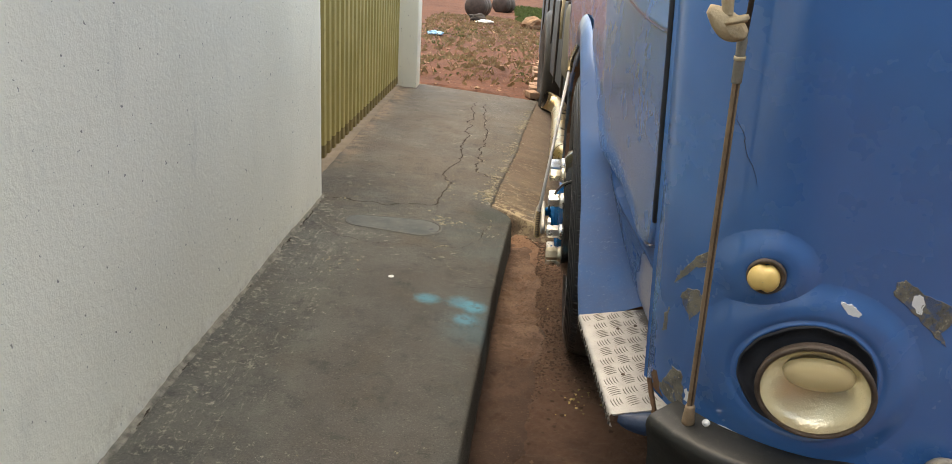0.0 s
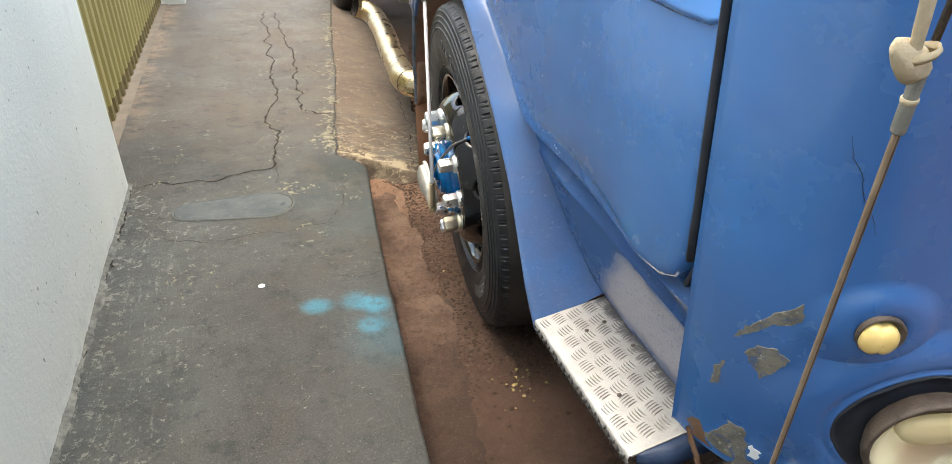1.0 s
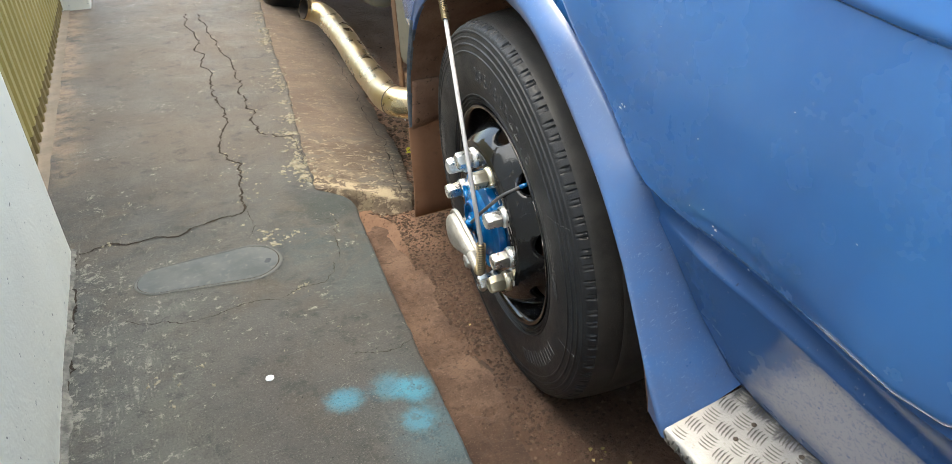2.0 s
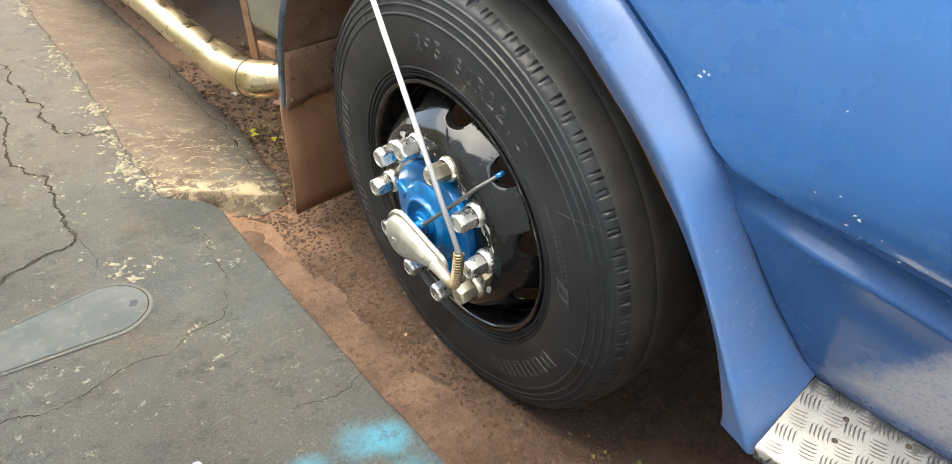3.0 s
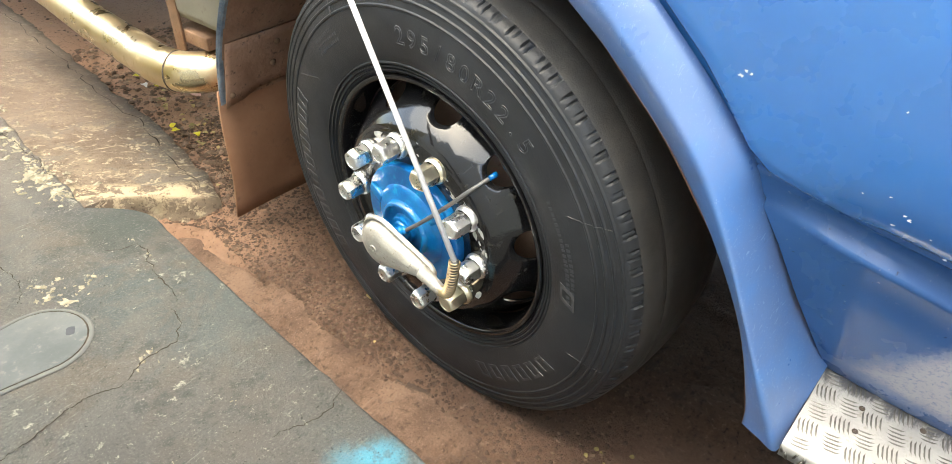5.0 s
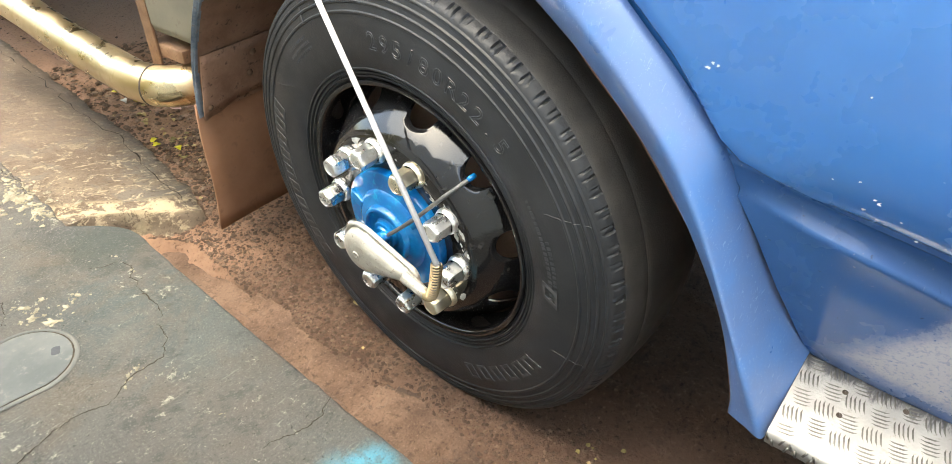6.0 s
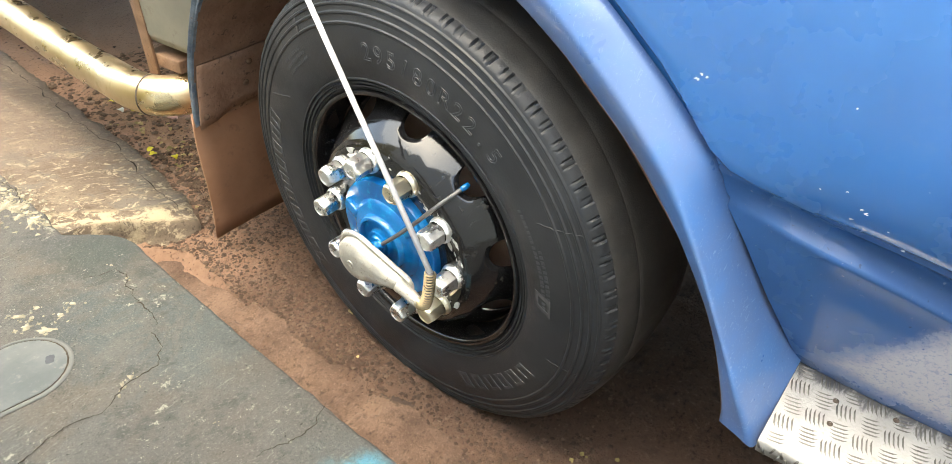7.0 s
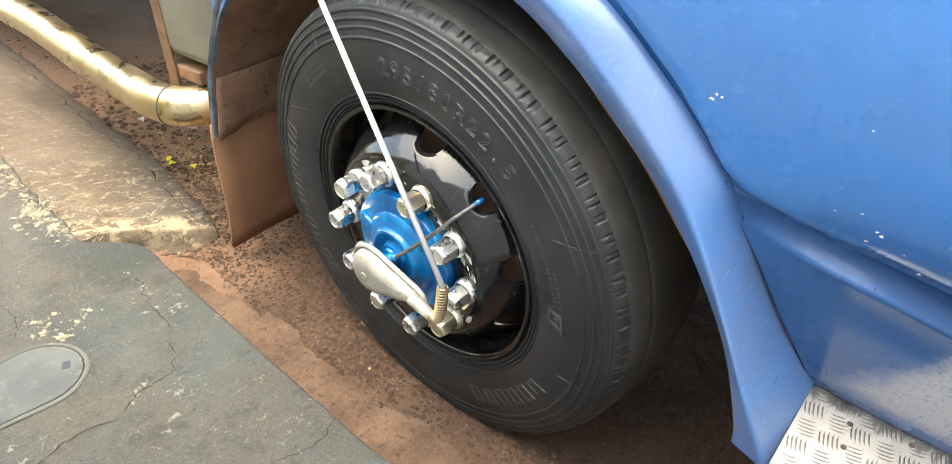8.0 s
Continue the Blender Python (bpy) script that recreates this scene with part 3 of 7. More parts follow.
def tube(points, radius, seg=12, bm=None, caps=True):
    """A round tube along points; radius may be a list."""
    bm = bm or bmesh.new()
    pts = [Vector(p) for p in points]
    rad = radius if isinstance(radius, (list, tuple)) else [radius] * len(pts)
    rows, up = [], None
    for i, p in enumerate(pts):
        d = (pts[min(i + 1, len(pts) - 1)] - pts[max(i - 1, 0)]).normalized()
        if up is None:
            up = d.orthogonal().normalized()
        up = (up - d * up.dot(d)).normalized()
        side = d.cross(up)
        rows.append([p + rad[i] * (math.cos(2 * math.pi * k / seg) * up + math.sin(2 * math.pi * k / seg) * side) for k in range(seg)])
    first = len(bm.verts)
    grid_mesh(rows, True, bm)
    if caps:
        bm.verts.ensure_lookup_table()
        bm.faces.new([bm.verts[first + k] for k in range(seg)])
        bm.faces.new([bm.verts[len(bm.verts) - seg + k] for k in range(seg)])
    return bm


def slab(outline, z0, z1, bm=None):
    """An upright prism over a plan outline; z0 and z1 are numbers or functions of x, y."""
    bm = bm or bmesh.new()
    lo = [bm.verts.new((x, y, z0(x, y) if callable(z0) else z0)) for x, y in outline]
    hi = [bm.verts.new((x, y, z1(x, y) if callable(z1) else z1)) for x, y in outline]
    bm.faces.new(hi)
    bm.faces.new(lo[::-1])
    n = len(lo)
    for i in range(n):
        bm.faces.new((lo[i], lo[(i + 1) % n], hi[(i + 1) % n], hi[i]))
    return bm


def box(x0, y0, z0, x1, y1, z1, bevel=0.0, bm=None):
    made = bmesh.ops.create_cube(bm or bmesh.new(), size=1.0) if bm else None
    if made is None:
        bm = bmesh.new()
        made = bmesh.ops.create_cube(bm, size=1.0)
    vs = made["verts"]
    bmesh.ops.scale(bm, vec=(x1 - x0, y1 - y0, z1 - z0), verts=vs)
    bmesh.ops.translate(bm, vec=((x0 + x1) / 2, (y0 + y1) / 2, (z0 + z1) / 2), verts=vs)
    if bevel:
        edges = list({e for v in vs for e in v.link_edges})
        bmesh.ops.bevel(bm, geom=edges, offset=bevel, segments=2, profile=0.6, affect="EDGES")
    return bm


def thing(name, place, label, category, group="", kind=""):
    ob = new(name)
    ob.matrix_world = Matrix.Translation(place)
    return tagged(ob, label, category, group, kind)


def lerp(table, v):
    """Straight-line reading from a table of (key, value)."""
    return float(np.interp(v, [k for k, _ in table], [q for _, q in table]))


# ---- ground, street, pavement ----
def level(x, y):
    """Height of the pavement's top."""
    return 0.001 - 0.0342 * x + 0.0192 * max(-9.0, min(y, 45.0))


def street_level(x, y):
    return -0.165 + 0.0192 * max(-9.0, min(y, 45.0))


LOT_EDGE = [(-60, 5.6), (-1.3, 4.95), (-1.0, 4.92), (0.1, 4.55), (60, 4.5)]


def lot_edge(y):
    """Where the lot's kerb runs."""
    return 0.06 + 0.083 * (min(y, 60.0) - 4.35)


KERB = [(-0.95, -9.0), (-0.515, -3.1), (-0.349, -1.04), (-0.307, -0.446), (-0.263, 0.185), (-0.225, 0.62), (-0.199, 0.85), (-0.203, 0.89), (-0.217, 0.925), (-0.251, 0.975), (-0.305, 1.035)]
KERB_X = [(b, a) for a, b in KERB] + [(1.31, -0.30)]


def ground_height(x, y):
    lot = max(0.0, min(1.0, (y - lerp(LOT_EDGE, x) + 0.1) / 0.2)) * max(0.0, min(1.0, (lot_edge(y) + 0.03 - x) / 0.06))
    side = max(0.0, min(1.0, (-1.3 - x) / 0.1))
    k = max(lot, side)
    far = min(1.0, max(abs(x), abs(y)) / 4.0)
    bumps = 0.014 * noise.noise((x * 5, y * 5, 0)) + 0.011 * noise.noise((x * 19, y * 19, 2)) + 0.008 * noise.noise((x * 52, y * 52, 3)) + 0.05 * far * noise.noise((x * 0.8, y * 0.8, 5)) * k
    heap = 0.0
    if -2.6 < y < 1.3 and -0.8 < x < 0.7:
        gap = x - lerp(KERB_X, y) - lerp([(-1.6, 0.10), (-1.0, 0.12), (-0.3, 0.185), (0.0, 0.19), (0.15, 0.185), (0.29, 0.155), (0.48, 0.18), (0.8, 0.11)], y) - 0.022 * noise.noise((y * 5.1, 4, 2)) - 0.016 * noise.noise((y * 15, x * 6, 6))
        up = max(0.0, min(1.0, 0.5 + gap / 0.05))
        heap = 0.036 * up - 0.014 + 0.016 * max(0.0, min(1.0, (y - 0.62) / 0.3))
        bumps *= 0.2 + 0.6 * up
    return street_level(x, y) * (1 - k) + (level(max(x, -3.0), y) - 0.012) * k + bumps + heap


def steps(spans):
    out = []
    for a, b, d in spans:
        n = max(1, round((b - a) / d))
        out += [a + (b - a) * i / n for i in range(n)]
    return out + [spans[-1][1]]


gx = steps([(-4000, -400, 1200), (-400, -40, 90), (-40, -6, 4), (-6, -1.4, 0.3), (-1.4, -0.4, 0.1), (-0.4, 0.5, 0.010), (0.5, 0.7, 0.02), (0.7, 1.0, 0.05), (1.0, 3.0, 0.25), (3, 40, 5), (40, 400, 90), (400, 4000, 1200)])
gy = steps([(-4000, -400, 1200), (-400, -40, 90), (-40, -4, 4), (-4, -1.6, 0.2), (-1.6, 1.5, 0.012), (1.5, 1.8, 0.02), (1.8, 6.5, 0.06), (6.5, 30, 0.4), (30, 60, 3), (60, 400, 60), (400, 4000, 1200)])
bm = grid_mesh([[(x, y, ground_height(x, y)) for x in gx] for y in gy])
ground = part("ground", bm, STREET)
tagged(ground, "brown dusty street earth with grit and loose stones", "ground", kind="structure")
ground.data.materials.append(EARTH)
for f in ground.data.polygons:
    fx, fy = f.center.x, f.center.y
    if fy > lerp(LOT_EDGE, fx) - 0.02 and fx < lot_edge(fy) or fx < -1.3:
        f.material_index = 1

# Ragged top edge of the driveway ramp and its lower edge.
RAMP_TOP = [(-0.305, 1.035), (-0.286, 1.17), (-0.280, 1.25), (-0.262, 1.446), (-0.223, 1.75), (-0.146, 2.31), (-0.087, 3.0), (0.008, 3.85), (0.10, 4.58)]
RAMP_LOW = [(0.030, 0.95), (0.095, 1.14), (0.172, 1.50), (0.208, 1.85), (0.250, 2.25), (0.302, 2.66), (0.35, 3.2), (0.41, 3.85), (0.46, 4.55)]


def ragged(line, step, amount, seed):
    """The line in short steps, its middle points shaken sideways."""
    out = []
    for (x0, y0), (x1, y1) in zip(line, line[1:]):
        n = max(1, int(math.hypot(x1 - x0, y1 - y0) / step))
        for i in range(n):
            x, y = x0 + (x1 - x0) * i / n, y0 + (y1 - y0) * i / n
            d = amount * noise.noise((x * 23, y * 23, seed)) + 0.5 * amount * noise.noise((x * 70, y * 70, seed))
            out.append((x + d, y + 0.4 * d))
    return out + [line[-1]]


kerb_line = ragged(KERB, 0.03, 0.004, 3)
ramp_line = ragged(RAMP_TOP, 0.03, 0.012, 4)
far_end = [(-0.3, 4.70), (-0.75, 4.86), (-1.1, 4.97), (-1.46, 5.05)]
outline = kerb_line + ramp_line[1:] + far_end + [(-1.46, -9.0)]
ys = [p[1] for p in kerb_line + ramp_line[1:]]
rows = []
for x, y in kerb_line + ramp_line[1:]:
    left = -1.46
    top = level(x, y)
    row = [(x + 0.012, y, top - 0.25), (x + 0.004, y, top - 0.02), (x, y, top - 0.006), (x - 0.008, y, top)]
    for k in range(1, 13):
        u = x - 0.008 + (left - x) * k / 12
        yy = y + (0.45 * k / 12 if y > 4.4 else 0.0) * (y - 4.4) / 0.18 if y > 4.4 else y
        row.append((u, yy, level(u, yy) + 0.0015 * noise.noise((u * 6, yy * 6, 1))))
    rows.append(row)
end = [(p[0], p[1], p[2] - 0.2) for p in rows[-1]]
pavement = part("pavement", grid_mesh(rows + [end]), CONCRETE)
sharp(pavement, 50)
tagged(pavement, "worn grey concrete footpath with cracks and blue overspray", "pavement", kind="structure")

# Gutter strip along the kerb, its outer side lost under heaped earth.
rows = []
for i in range(301):
    y = -3.0 + 4.02 * i / 300
    x0 = lerp([(b, a) for a, b in KERB], y) + 0.006
    wide = 0.36 + 0.04 * noise.noise((y * 2.2, 3, 0))
    row = []
    for k in range(19):
        x = x0 + wide * k / 18
        broken = noise.noise((x * 9, y * 5, 7)) + 0.5 * noise.noise((x * 26, y * 21, 3))
        dip = -0.016 * max(0.0, min(1.0, (broken - 0.26) / 0.06))
        row.append((x, y, street_level(x, y) + 0.011 + 0.003 * noise.noise((y * 14, x * 14, 9)) + dip - (0.05 if k == 18 else 0)))
    rows.append(row)
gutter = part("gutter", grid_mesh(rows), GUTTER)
tagged(gutter, "tan dusty cement gutter half covered with earth", "gutter", kind="structure")

# Driveway ramp from the pavement down to the street.
rows = []
for i in range(121):
    t = i / 120
    y = 1.0 + 3.56 * t
    x0 = lerp([(b, a) for a, b in RAMP_TOP], y) - 0.03
    x1 = lerp([(b, a) for a, b in RAMP_LOW], y) + 0.014 * noise.noise((y * 11, 2, 0)) + 0.01 * noise.noise((y * 37, 2, 0))
    row = []
    for k in range(13):
        u = k / 12
        x = x0 + (x1 - x0) * u
        skew = max(0.0, 1 - (y - 1.0) / 0.9)
        yy = y + skew * (lerp([(-0.34, 0.03), (-0.25, 0.07), (-0.12, 0.05), (0.03, -0.055), (0.1, -0.07)], x)) + (0.018 * noise.noise((x * 18, 5, 0)) + 0.008 * noise.noise((x * 60, 5, 0)) if i == 0 else 0.0)
        z0, z1 = level(x0, y) - 0.006, street_level(x1, y) + 0.062 - 0.035 * t
        rough = 0.006 * noise.noise((x * 9, y * 5, 0)) + 0.004 * noise.noise((x * 40, y * 16, 0))
        row.append((x, yy, z0 + (z1 - z0) * (u ** 1.15) + rough * min(1, 4 * u)))
    row.append((x1 + 0.010, row[-1][1], street_level(x1, y) - 0.03))
    rows.append(row)
ramp = part("ramp", grid_mesh(rows), APRON)
tagged(ramp, "rough brown cement driveway ramp with crumbling edges", "ramp", kind="structure")
edge = []
for i in range(2, 118):
    p, q = Vector(rows[i][10]), Vector(rows[i][11])
    c = p.lerp(q, 0.5 + 0.9 * noise.noise((i * 0.23, 5, 0)) + 0.4 * noise.noise((i * 1.1, 2, 0)))
    w = 0.0006 + 0.0030 * max(0.0, noise.noise((i * 0.4, 8, 1)) + 0.15)
    edge.append([c + Vector((-w, 0, 0.005)), c + Vector((w, 0, 0.0045))])
part("ramp_crack", grid_mesh(edge), CRACK, ramp, "dark crack along the ramp's broken edge")
nose = [rows[0]]
for out, drop in ((0.012, 0.10), (0.022, 0.3), (0.034, 0.6), (0.055, 0.85), (0.085, 1.25)):
    row = []
    for p in rows[0]:
        low = street_level(p[0], 1.0) + 0.01
        wob = 0.5 + 1.1 * noise.noise((p[0] * 9, drop, 1)) + 0.6 * noise.noise((p[0] * 31, drop * 3, 1))
        push = out * (0.45 + 0.9 * max(0.0, wob))
        row.append((p[0] - 0.55 * push + 0.010 * noise.noise((p[0] * 30, drop, 3)), p[1] - 0.8 * push, p[2] + (min(low, p[2]) - p[2]) * drop))
    nose.append(row)
part("ramp_face", grid_mesh(nose), APRON, ramp)


def on_top(line, lift, step=0.005, shake=0.016, seed=0):
    out = []
    for (x0, y0), (x1, y1) in zip(line, line[1:]):
        n = max(1, int(math.hypot(x1 - x0, y1 - y0) / step))
        for i in range(n):
            x, y = x0 + (x1 - x0) * i / n, y0 + (y1 - y0) * i / n
            x, y = (x + 1.2 * shake * noise.noise((x * 9, y * 9, seed)) + 0.45 * shake * noise.noise((x * 31, y * 31, seed)) + 0.34 * shake * noise.noise((x * 210, y * 210, seed)),
                    y + 1.2 * shake * noise.noise((x * 13, y * 13, seed + 5)) + 0.35 * shake * noise.noise((x * 47, y * 47, seed + 5)) + 0.25 * shake * noise.noise((x * 230, y * 230, seed + 5)))
            out.append(Vector((x, y, level(x, y) + lift)))
    return out


def crack(line, wide, seed):
    """A narrow broken gap along a line on the pavement."""
    pts = on_top(line, 0.0022, shake=0.024 if wide > 0.004 else 0.017, seed=seed)
    bm = bmesh.new()
    rows = []
    for i, p in enumerate(pts):
        d = pts[min(i + 1, len(pts) - 1)] - pts[max(i - 1, 0)]
        s = Vector((-d.y, d.x, 0)).normalized()
        h = 0.9 * wide * max(0.12, 0.55 + 0.8 * noise.noise((i * 0.11, seed, 0)) + 0.6 * noise.noise((i * 0.6, seed, 4))) * min(1, 0.3 + i * 0.1, 0.3 + (len(pts) - 1 - i) * 0.1)
        rows.append([p - s * h, p + s * h])
    ob = part("crack", grid_mesh(rows, bm=bm), CRACK, pavement)
    return ob


crack([(-0.497, 4.142), (-0.501, 3.339), (-0.506, 2.528), (-0.515, 1.918), (-0.591, 1.541), (-0.54, 1.378), (-0.583, 0.967), (-0.837, 0.888), (-1.136, 0.913)], 0.0072, 1)
crack([(-0.414, 4.11), (-0.40, 3.4), (-0.36, 2.781), (-0.39, 2.156), (-0.40, 1.676), (-0.33, 1.60), (-0.272, 1.600)], 0.0066, 2)
crack([(-0.272, 1.60), (-0.276, 1.38), (-0.285, 1.20)], 0.0016, 12)
crack([(-0.361, 0.50), (-0.387, 0.426), (-0.437, 0.395), (-0.497, 0.383), (-0.583, 0.366), (-0.632, 0.383), (-0.732, 0.368), (-0.858, 0.359), (-1.014, 0.439)], 0.0021, 3)
crack([(-0.36, 0.80), (-0.291, 0.773), (-0.322, 0.693), (-0.333, 0.557), (-0.36, 0.50)], 0.0018, 4)
crack([(-0.583, 0.967), (-0.56, 0.84), (-0.60, 0.76)], 0.0015, 5)
crack([(-0.46, 0.024), (-0.397, 0.004), (-0.326, -0.005), (-0.275, 0.03)], 0.0016, 6)
for k, (y0, y1) in enumerate(((0.93, 0.4), (0.4, -0.3), (-0.3, -1.4), (-1.4, -3.4))):
    crack([(-1.140, y0), (-1.142, y1)], 0.006, 7 + k)


def flake(x, y, size, seed, mat, name="cement_patch"):
    """A crumbled patch: a few ragged scales of old cement round one spot."""
    own = random.Random(seed * 7 + 1)
    bm = bmesh.new()
    for q in range(3 + int(260 * size)):
        far_ = 0.0 if q == 0 else 1.0
        cx, cy = x + far_ * own.gauss(0, 1.25 * size), y + far_ * own.gauss(0, 1.5 * size)
        scale = size * (0.85 if q == 0 else own.uniform(0.10, 0.42))
        turn, thin, n = own.uniform(0, 6.28), own.uniform(0.35, 0.85), 13
        ring = []
        for k in range(n):
            a = 2 * math.pi * k / n
            r = scale * max(0.25, 0.8 + 0.9 * noise.noise((math.cos(a) * 1.7, math.sin(a) * 1.7, seed + q)) + own.uniform(-0.18, 0.18))
            u, v = r * math.cos(a), r * thin * math.sin(a)
            px, py = cx + u * math.cos(turn) - v * math.sin(turn), cy + u * math.sin(turn) + v * math.cos(turn)
            ring.append((px, py, level(px, py) + 0.0018 + 0.0004 * (q % 3)))
        vs = [bm.verts.new(p) for p in ring]
        lo = [bm.verts.new((p[0] + (p[0] - cx) * 0.12, p[1] + (p[1] - cy) * 0.12, p[2] - 0.0035)) for p in ring]
        bm.faces.new(vs)
        for k in range(n):
            bm.faces.new((lo[k], lo[(k + 1) % n], vs[(k + 1) % n], vs[k]))
    return part(name, bm, mat, pavement)


rng = random.Random(77)
spots = [(lerp([(b, a) for a, b in RAMP_TOP], y) - 0.016 - abs(rng.gauss(0.0, 0.020)), y, 0.008 + 0.026 * rng.random() ** 2) for y in [1.10 + 2.9 * rng.random() ** 1.2 for k in range(95)]]
spots += [(-0.485, 0.405, 0.012), (-0.30, 0.72, 0.010), (-0.295, 0.80, 0.008), (-0.50, 0.78, 0.016), (-0.455, 0.72, 0.008), (-0.93, 0.13, 0.018), (-0.90, 0.02, 0.012), (-0.55, 1.41, 0.014), (-0.60, 0.86, 0.010), (-1.03, 0.92, 0.016), (-0.98, 0.97, 0.010), (-0.45, 0.16, 0.006), (-0.88, 0.10, 0.010), (-0.545, 0.735, 0.026), (-0.525, 0.691, 0.030), (-0.476, 0.713, 0.018), (-0.543, 0.784, 0.022), (-0.436, 0.732, 0.013), (-0.507, 0.397, 0.018), (-0.82, 0.15, 0.012), (-0.80, 0.06, 0.008)]
for line, count in ((((-0.497, 4.142), (-0.506, 2.528), (-0.515, 1.918), (-0.585, 1.541), (-0.54, 1.378), (-0.575, 1.0)), 26), (((-0.405, 4.11), (-0.37, 2.781), (-0.395, 2.156), (-0.40, 1.676), (-0.30, 1.60)), 20)):
    for k in range(count):
        q = rng.random() ** 0.7 * (len(line) - 1)
        (x0, y0), (x1, y1) = line[int(q)], line[int(q) + 1]
        spots.append((x0 + (x1 - x0) * (q % 1) + rng.gauss(0.02, 0.025), y0 + (y1 - y0) * (q % 1), rng.uniform(0.003, 0.010)))
for k in range(14):
    spots.append((rng.uniform(-1.08, -0.3), rng.uniform(-1.5, 1.6), rng.uniform(0.002, 0.006)))
for k, (x, y, size) in enumerate(spots):
    flake(x, y, size * (1.0 if 1.05 < y < 1.9 else 0.75), k * 3.1, PATCH)
bm = lathe([(0.011, 0.0), (0.011, 0.002), (0.004, 0.0025), (0.004, 0.0012), (0.0005, 0.0012)], 16)
dot = part("bottle_cap", bm, CHIP_WHITE)
dot.location = (-0.666, 0.022, level(-0.666, 0.022) + 0.002)
tagged(dot, "small round white washer lying on the footpath", "washer")

# Long rounded inspection cover let into the pavement.
cover = thing("inspection_cover", (-0.757, 0.603, level(-0.757, 0.603)), "long rounded grey cement inspection cover in the footpath", "cover")
cover.rotation_euler = (0, 0, 0)


def stadium(half, r_right, r_left, n=14):
    out = [(half + r_right * math.cos(a), r_right * math.sin(a)) for a in [math.pi * (i / n - 0.5) for i in range(n + 1)]]
    return out + [(-half + r_left * math.cos(a), 0.012 + r_left * math.sin(a)) for a in [math.pi * (i / n + 0.5) for i in range(n + 1)]]


def tilt(p, z):
    return (p[0], p[1], level(p[0] - 0.757, p[1] + 0.603) - level(-0.757, 0.603) + z)


ring = [stadium(0.13, r, r * 0.72) for r in (0.106, 0.104, 0.0965)]
bm = bmesh.new()
bm.faces.new([bm.verts.new(tilt(p, 0.0046)) for p in ring[2]])
lid = part("lid", bm, LID, cover)
bm = grid_mesh([[tilt(p, 0.0020) for p in stadium(0.13, 0.110, 0.080)], [tilt(p, 0.0050) for p in ring[0]], [tilt(p, 0.0050) for p in stadium(0.13, 0.101, 0.073)], [tilt(p, 0.0024) for p in stadium(0.13, 0.100, 0.0715)]], True)
part("cover_rim", bm, COVER, cover)
bm = grid_mesh([[tilt(p, 0.0030) for p in stadium(0.13, 0.1005, 0.072)], [tilt(p, 0.0030) for p in stadium(0.13, 0.0960, 0.069)]], True)
part("cover_joint", bm, CRACK, cover)
bm = bmesh.new()
bm.faces.new([bm.verts.new(tilt((0.191 + 0.011 * math.cos(a) * (1 + 0.4 * math.sin(2 * a)), -0.018 + 0.014 * math.sin(a)), 0.0056)) for a in [2 * math.pi * k / 12 for k in range(12)]])
part("lifting_hole", bm, SEAL, cover, "dark lifting hole")

# ---- wall, gate and pillar ----
rows = []
for y in steps([(-9, -1.5, 0.5), (-1.5, 0.91, 0.05)]):
    rows.append([(-1.146 - 0.004 * noise.noise((y * 2, z * 2, 0)), y, z) for z in steps([(-0.25, 1.6, 0.06), (1.6, 2.0, 0.2)])])
zs = [p[2] for p in rows[0]]
for dx, dy in ((-0.006, 0.925), (-0.03, 0.94), (-0.2, 0.945), (-0.34, 0.945)):
    rows.append([(-1.146 + dx + 0.003 * noise.noise((3, z * 5, 0)), dy + 0.004 * noise.noise((7, z * 4, 0)), z) for z in zs])
rows.append([(-1.486, -9.0, z) for z in zs])
bm = grid_mesh(rows)
top = [r[-1] for r in rows]
bm.faces.new([bm.verts.new(p) for p in top])
wall = part("wall_west", bm, PLASTER)
sharp(wall, 60)
tagged(wall, "rough-plastered wall painted pale greyish white", "wall", kind="structure")

rows = []
for y in steps([(-3.6, 0.93, 0.012)]):
    wide = 0.016 + 0.016 * noise.noise((y * 6, 1, 0)) + 0.010 * noise.noise((y * 30, 2, 0))
    tall = 0.006 + 0.006 * noise.noise((y * 12, 3, 0)) + 0.004 * noise.noise((y * 50, 3, 0))
    rows.append([(-1.150, y, level(-1.15, y) + tall + 0.008), (-1.146 + wide * 0.35, y, level(-1.14, y) + tall), (-1.146 + wide * 0.8, y, level(-1.12, y) + tall * 0.5), (-1.146 + wide * 1.15, y, level(-1.1, y) - 0.004)])
fillet = part("wall_foot", grid_mesh(rows), PLINTH)
tagged(fillet, "crumbling cement fillet along the wall's foot", "fillet", kind="structure")

gate = thing("gate_1", (-1.28, 2.8, level(-1.28, 2.8)), "ribbed sheet-metal gate painted ochre yellow, shut", "gate", kind="structure")
pitch = 0.13
n_ribs = 28
prof = []
for k in range(n_ribs + 1):
    y = 0.96 + k * pitch
    prof += [(y, -0.035), (y + 0.045, -0.035), (y + 0.062, 0.0), (y + 0.113, 0.0)]
prof = [(y, d) for y, d in prof if y < 4.62]


def sheet(z0, z1, extra=0.0):
    rows = []
    for z in (z0, (z0 + z1) / 2, z1):
        rows.append([(d + extra, y - 2.8, z + 0.0192 * (y - 2.8)) for y, d in prof])
    return grid_mesh(rows)


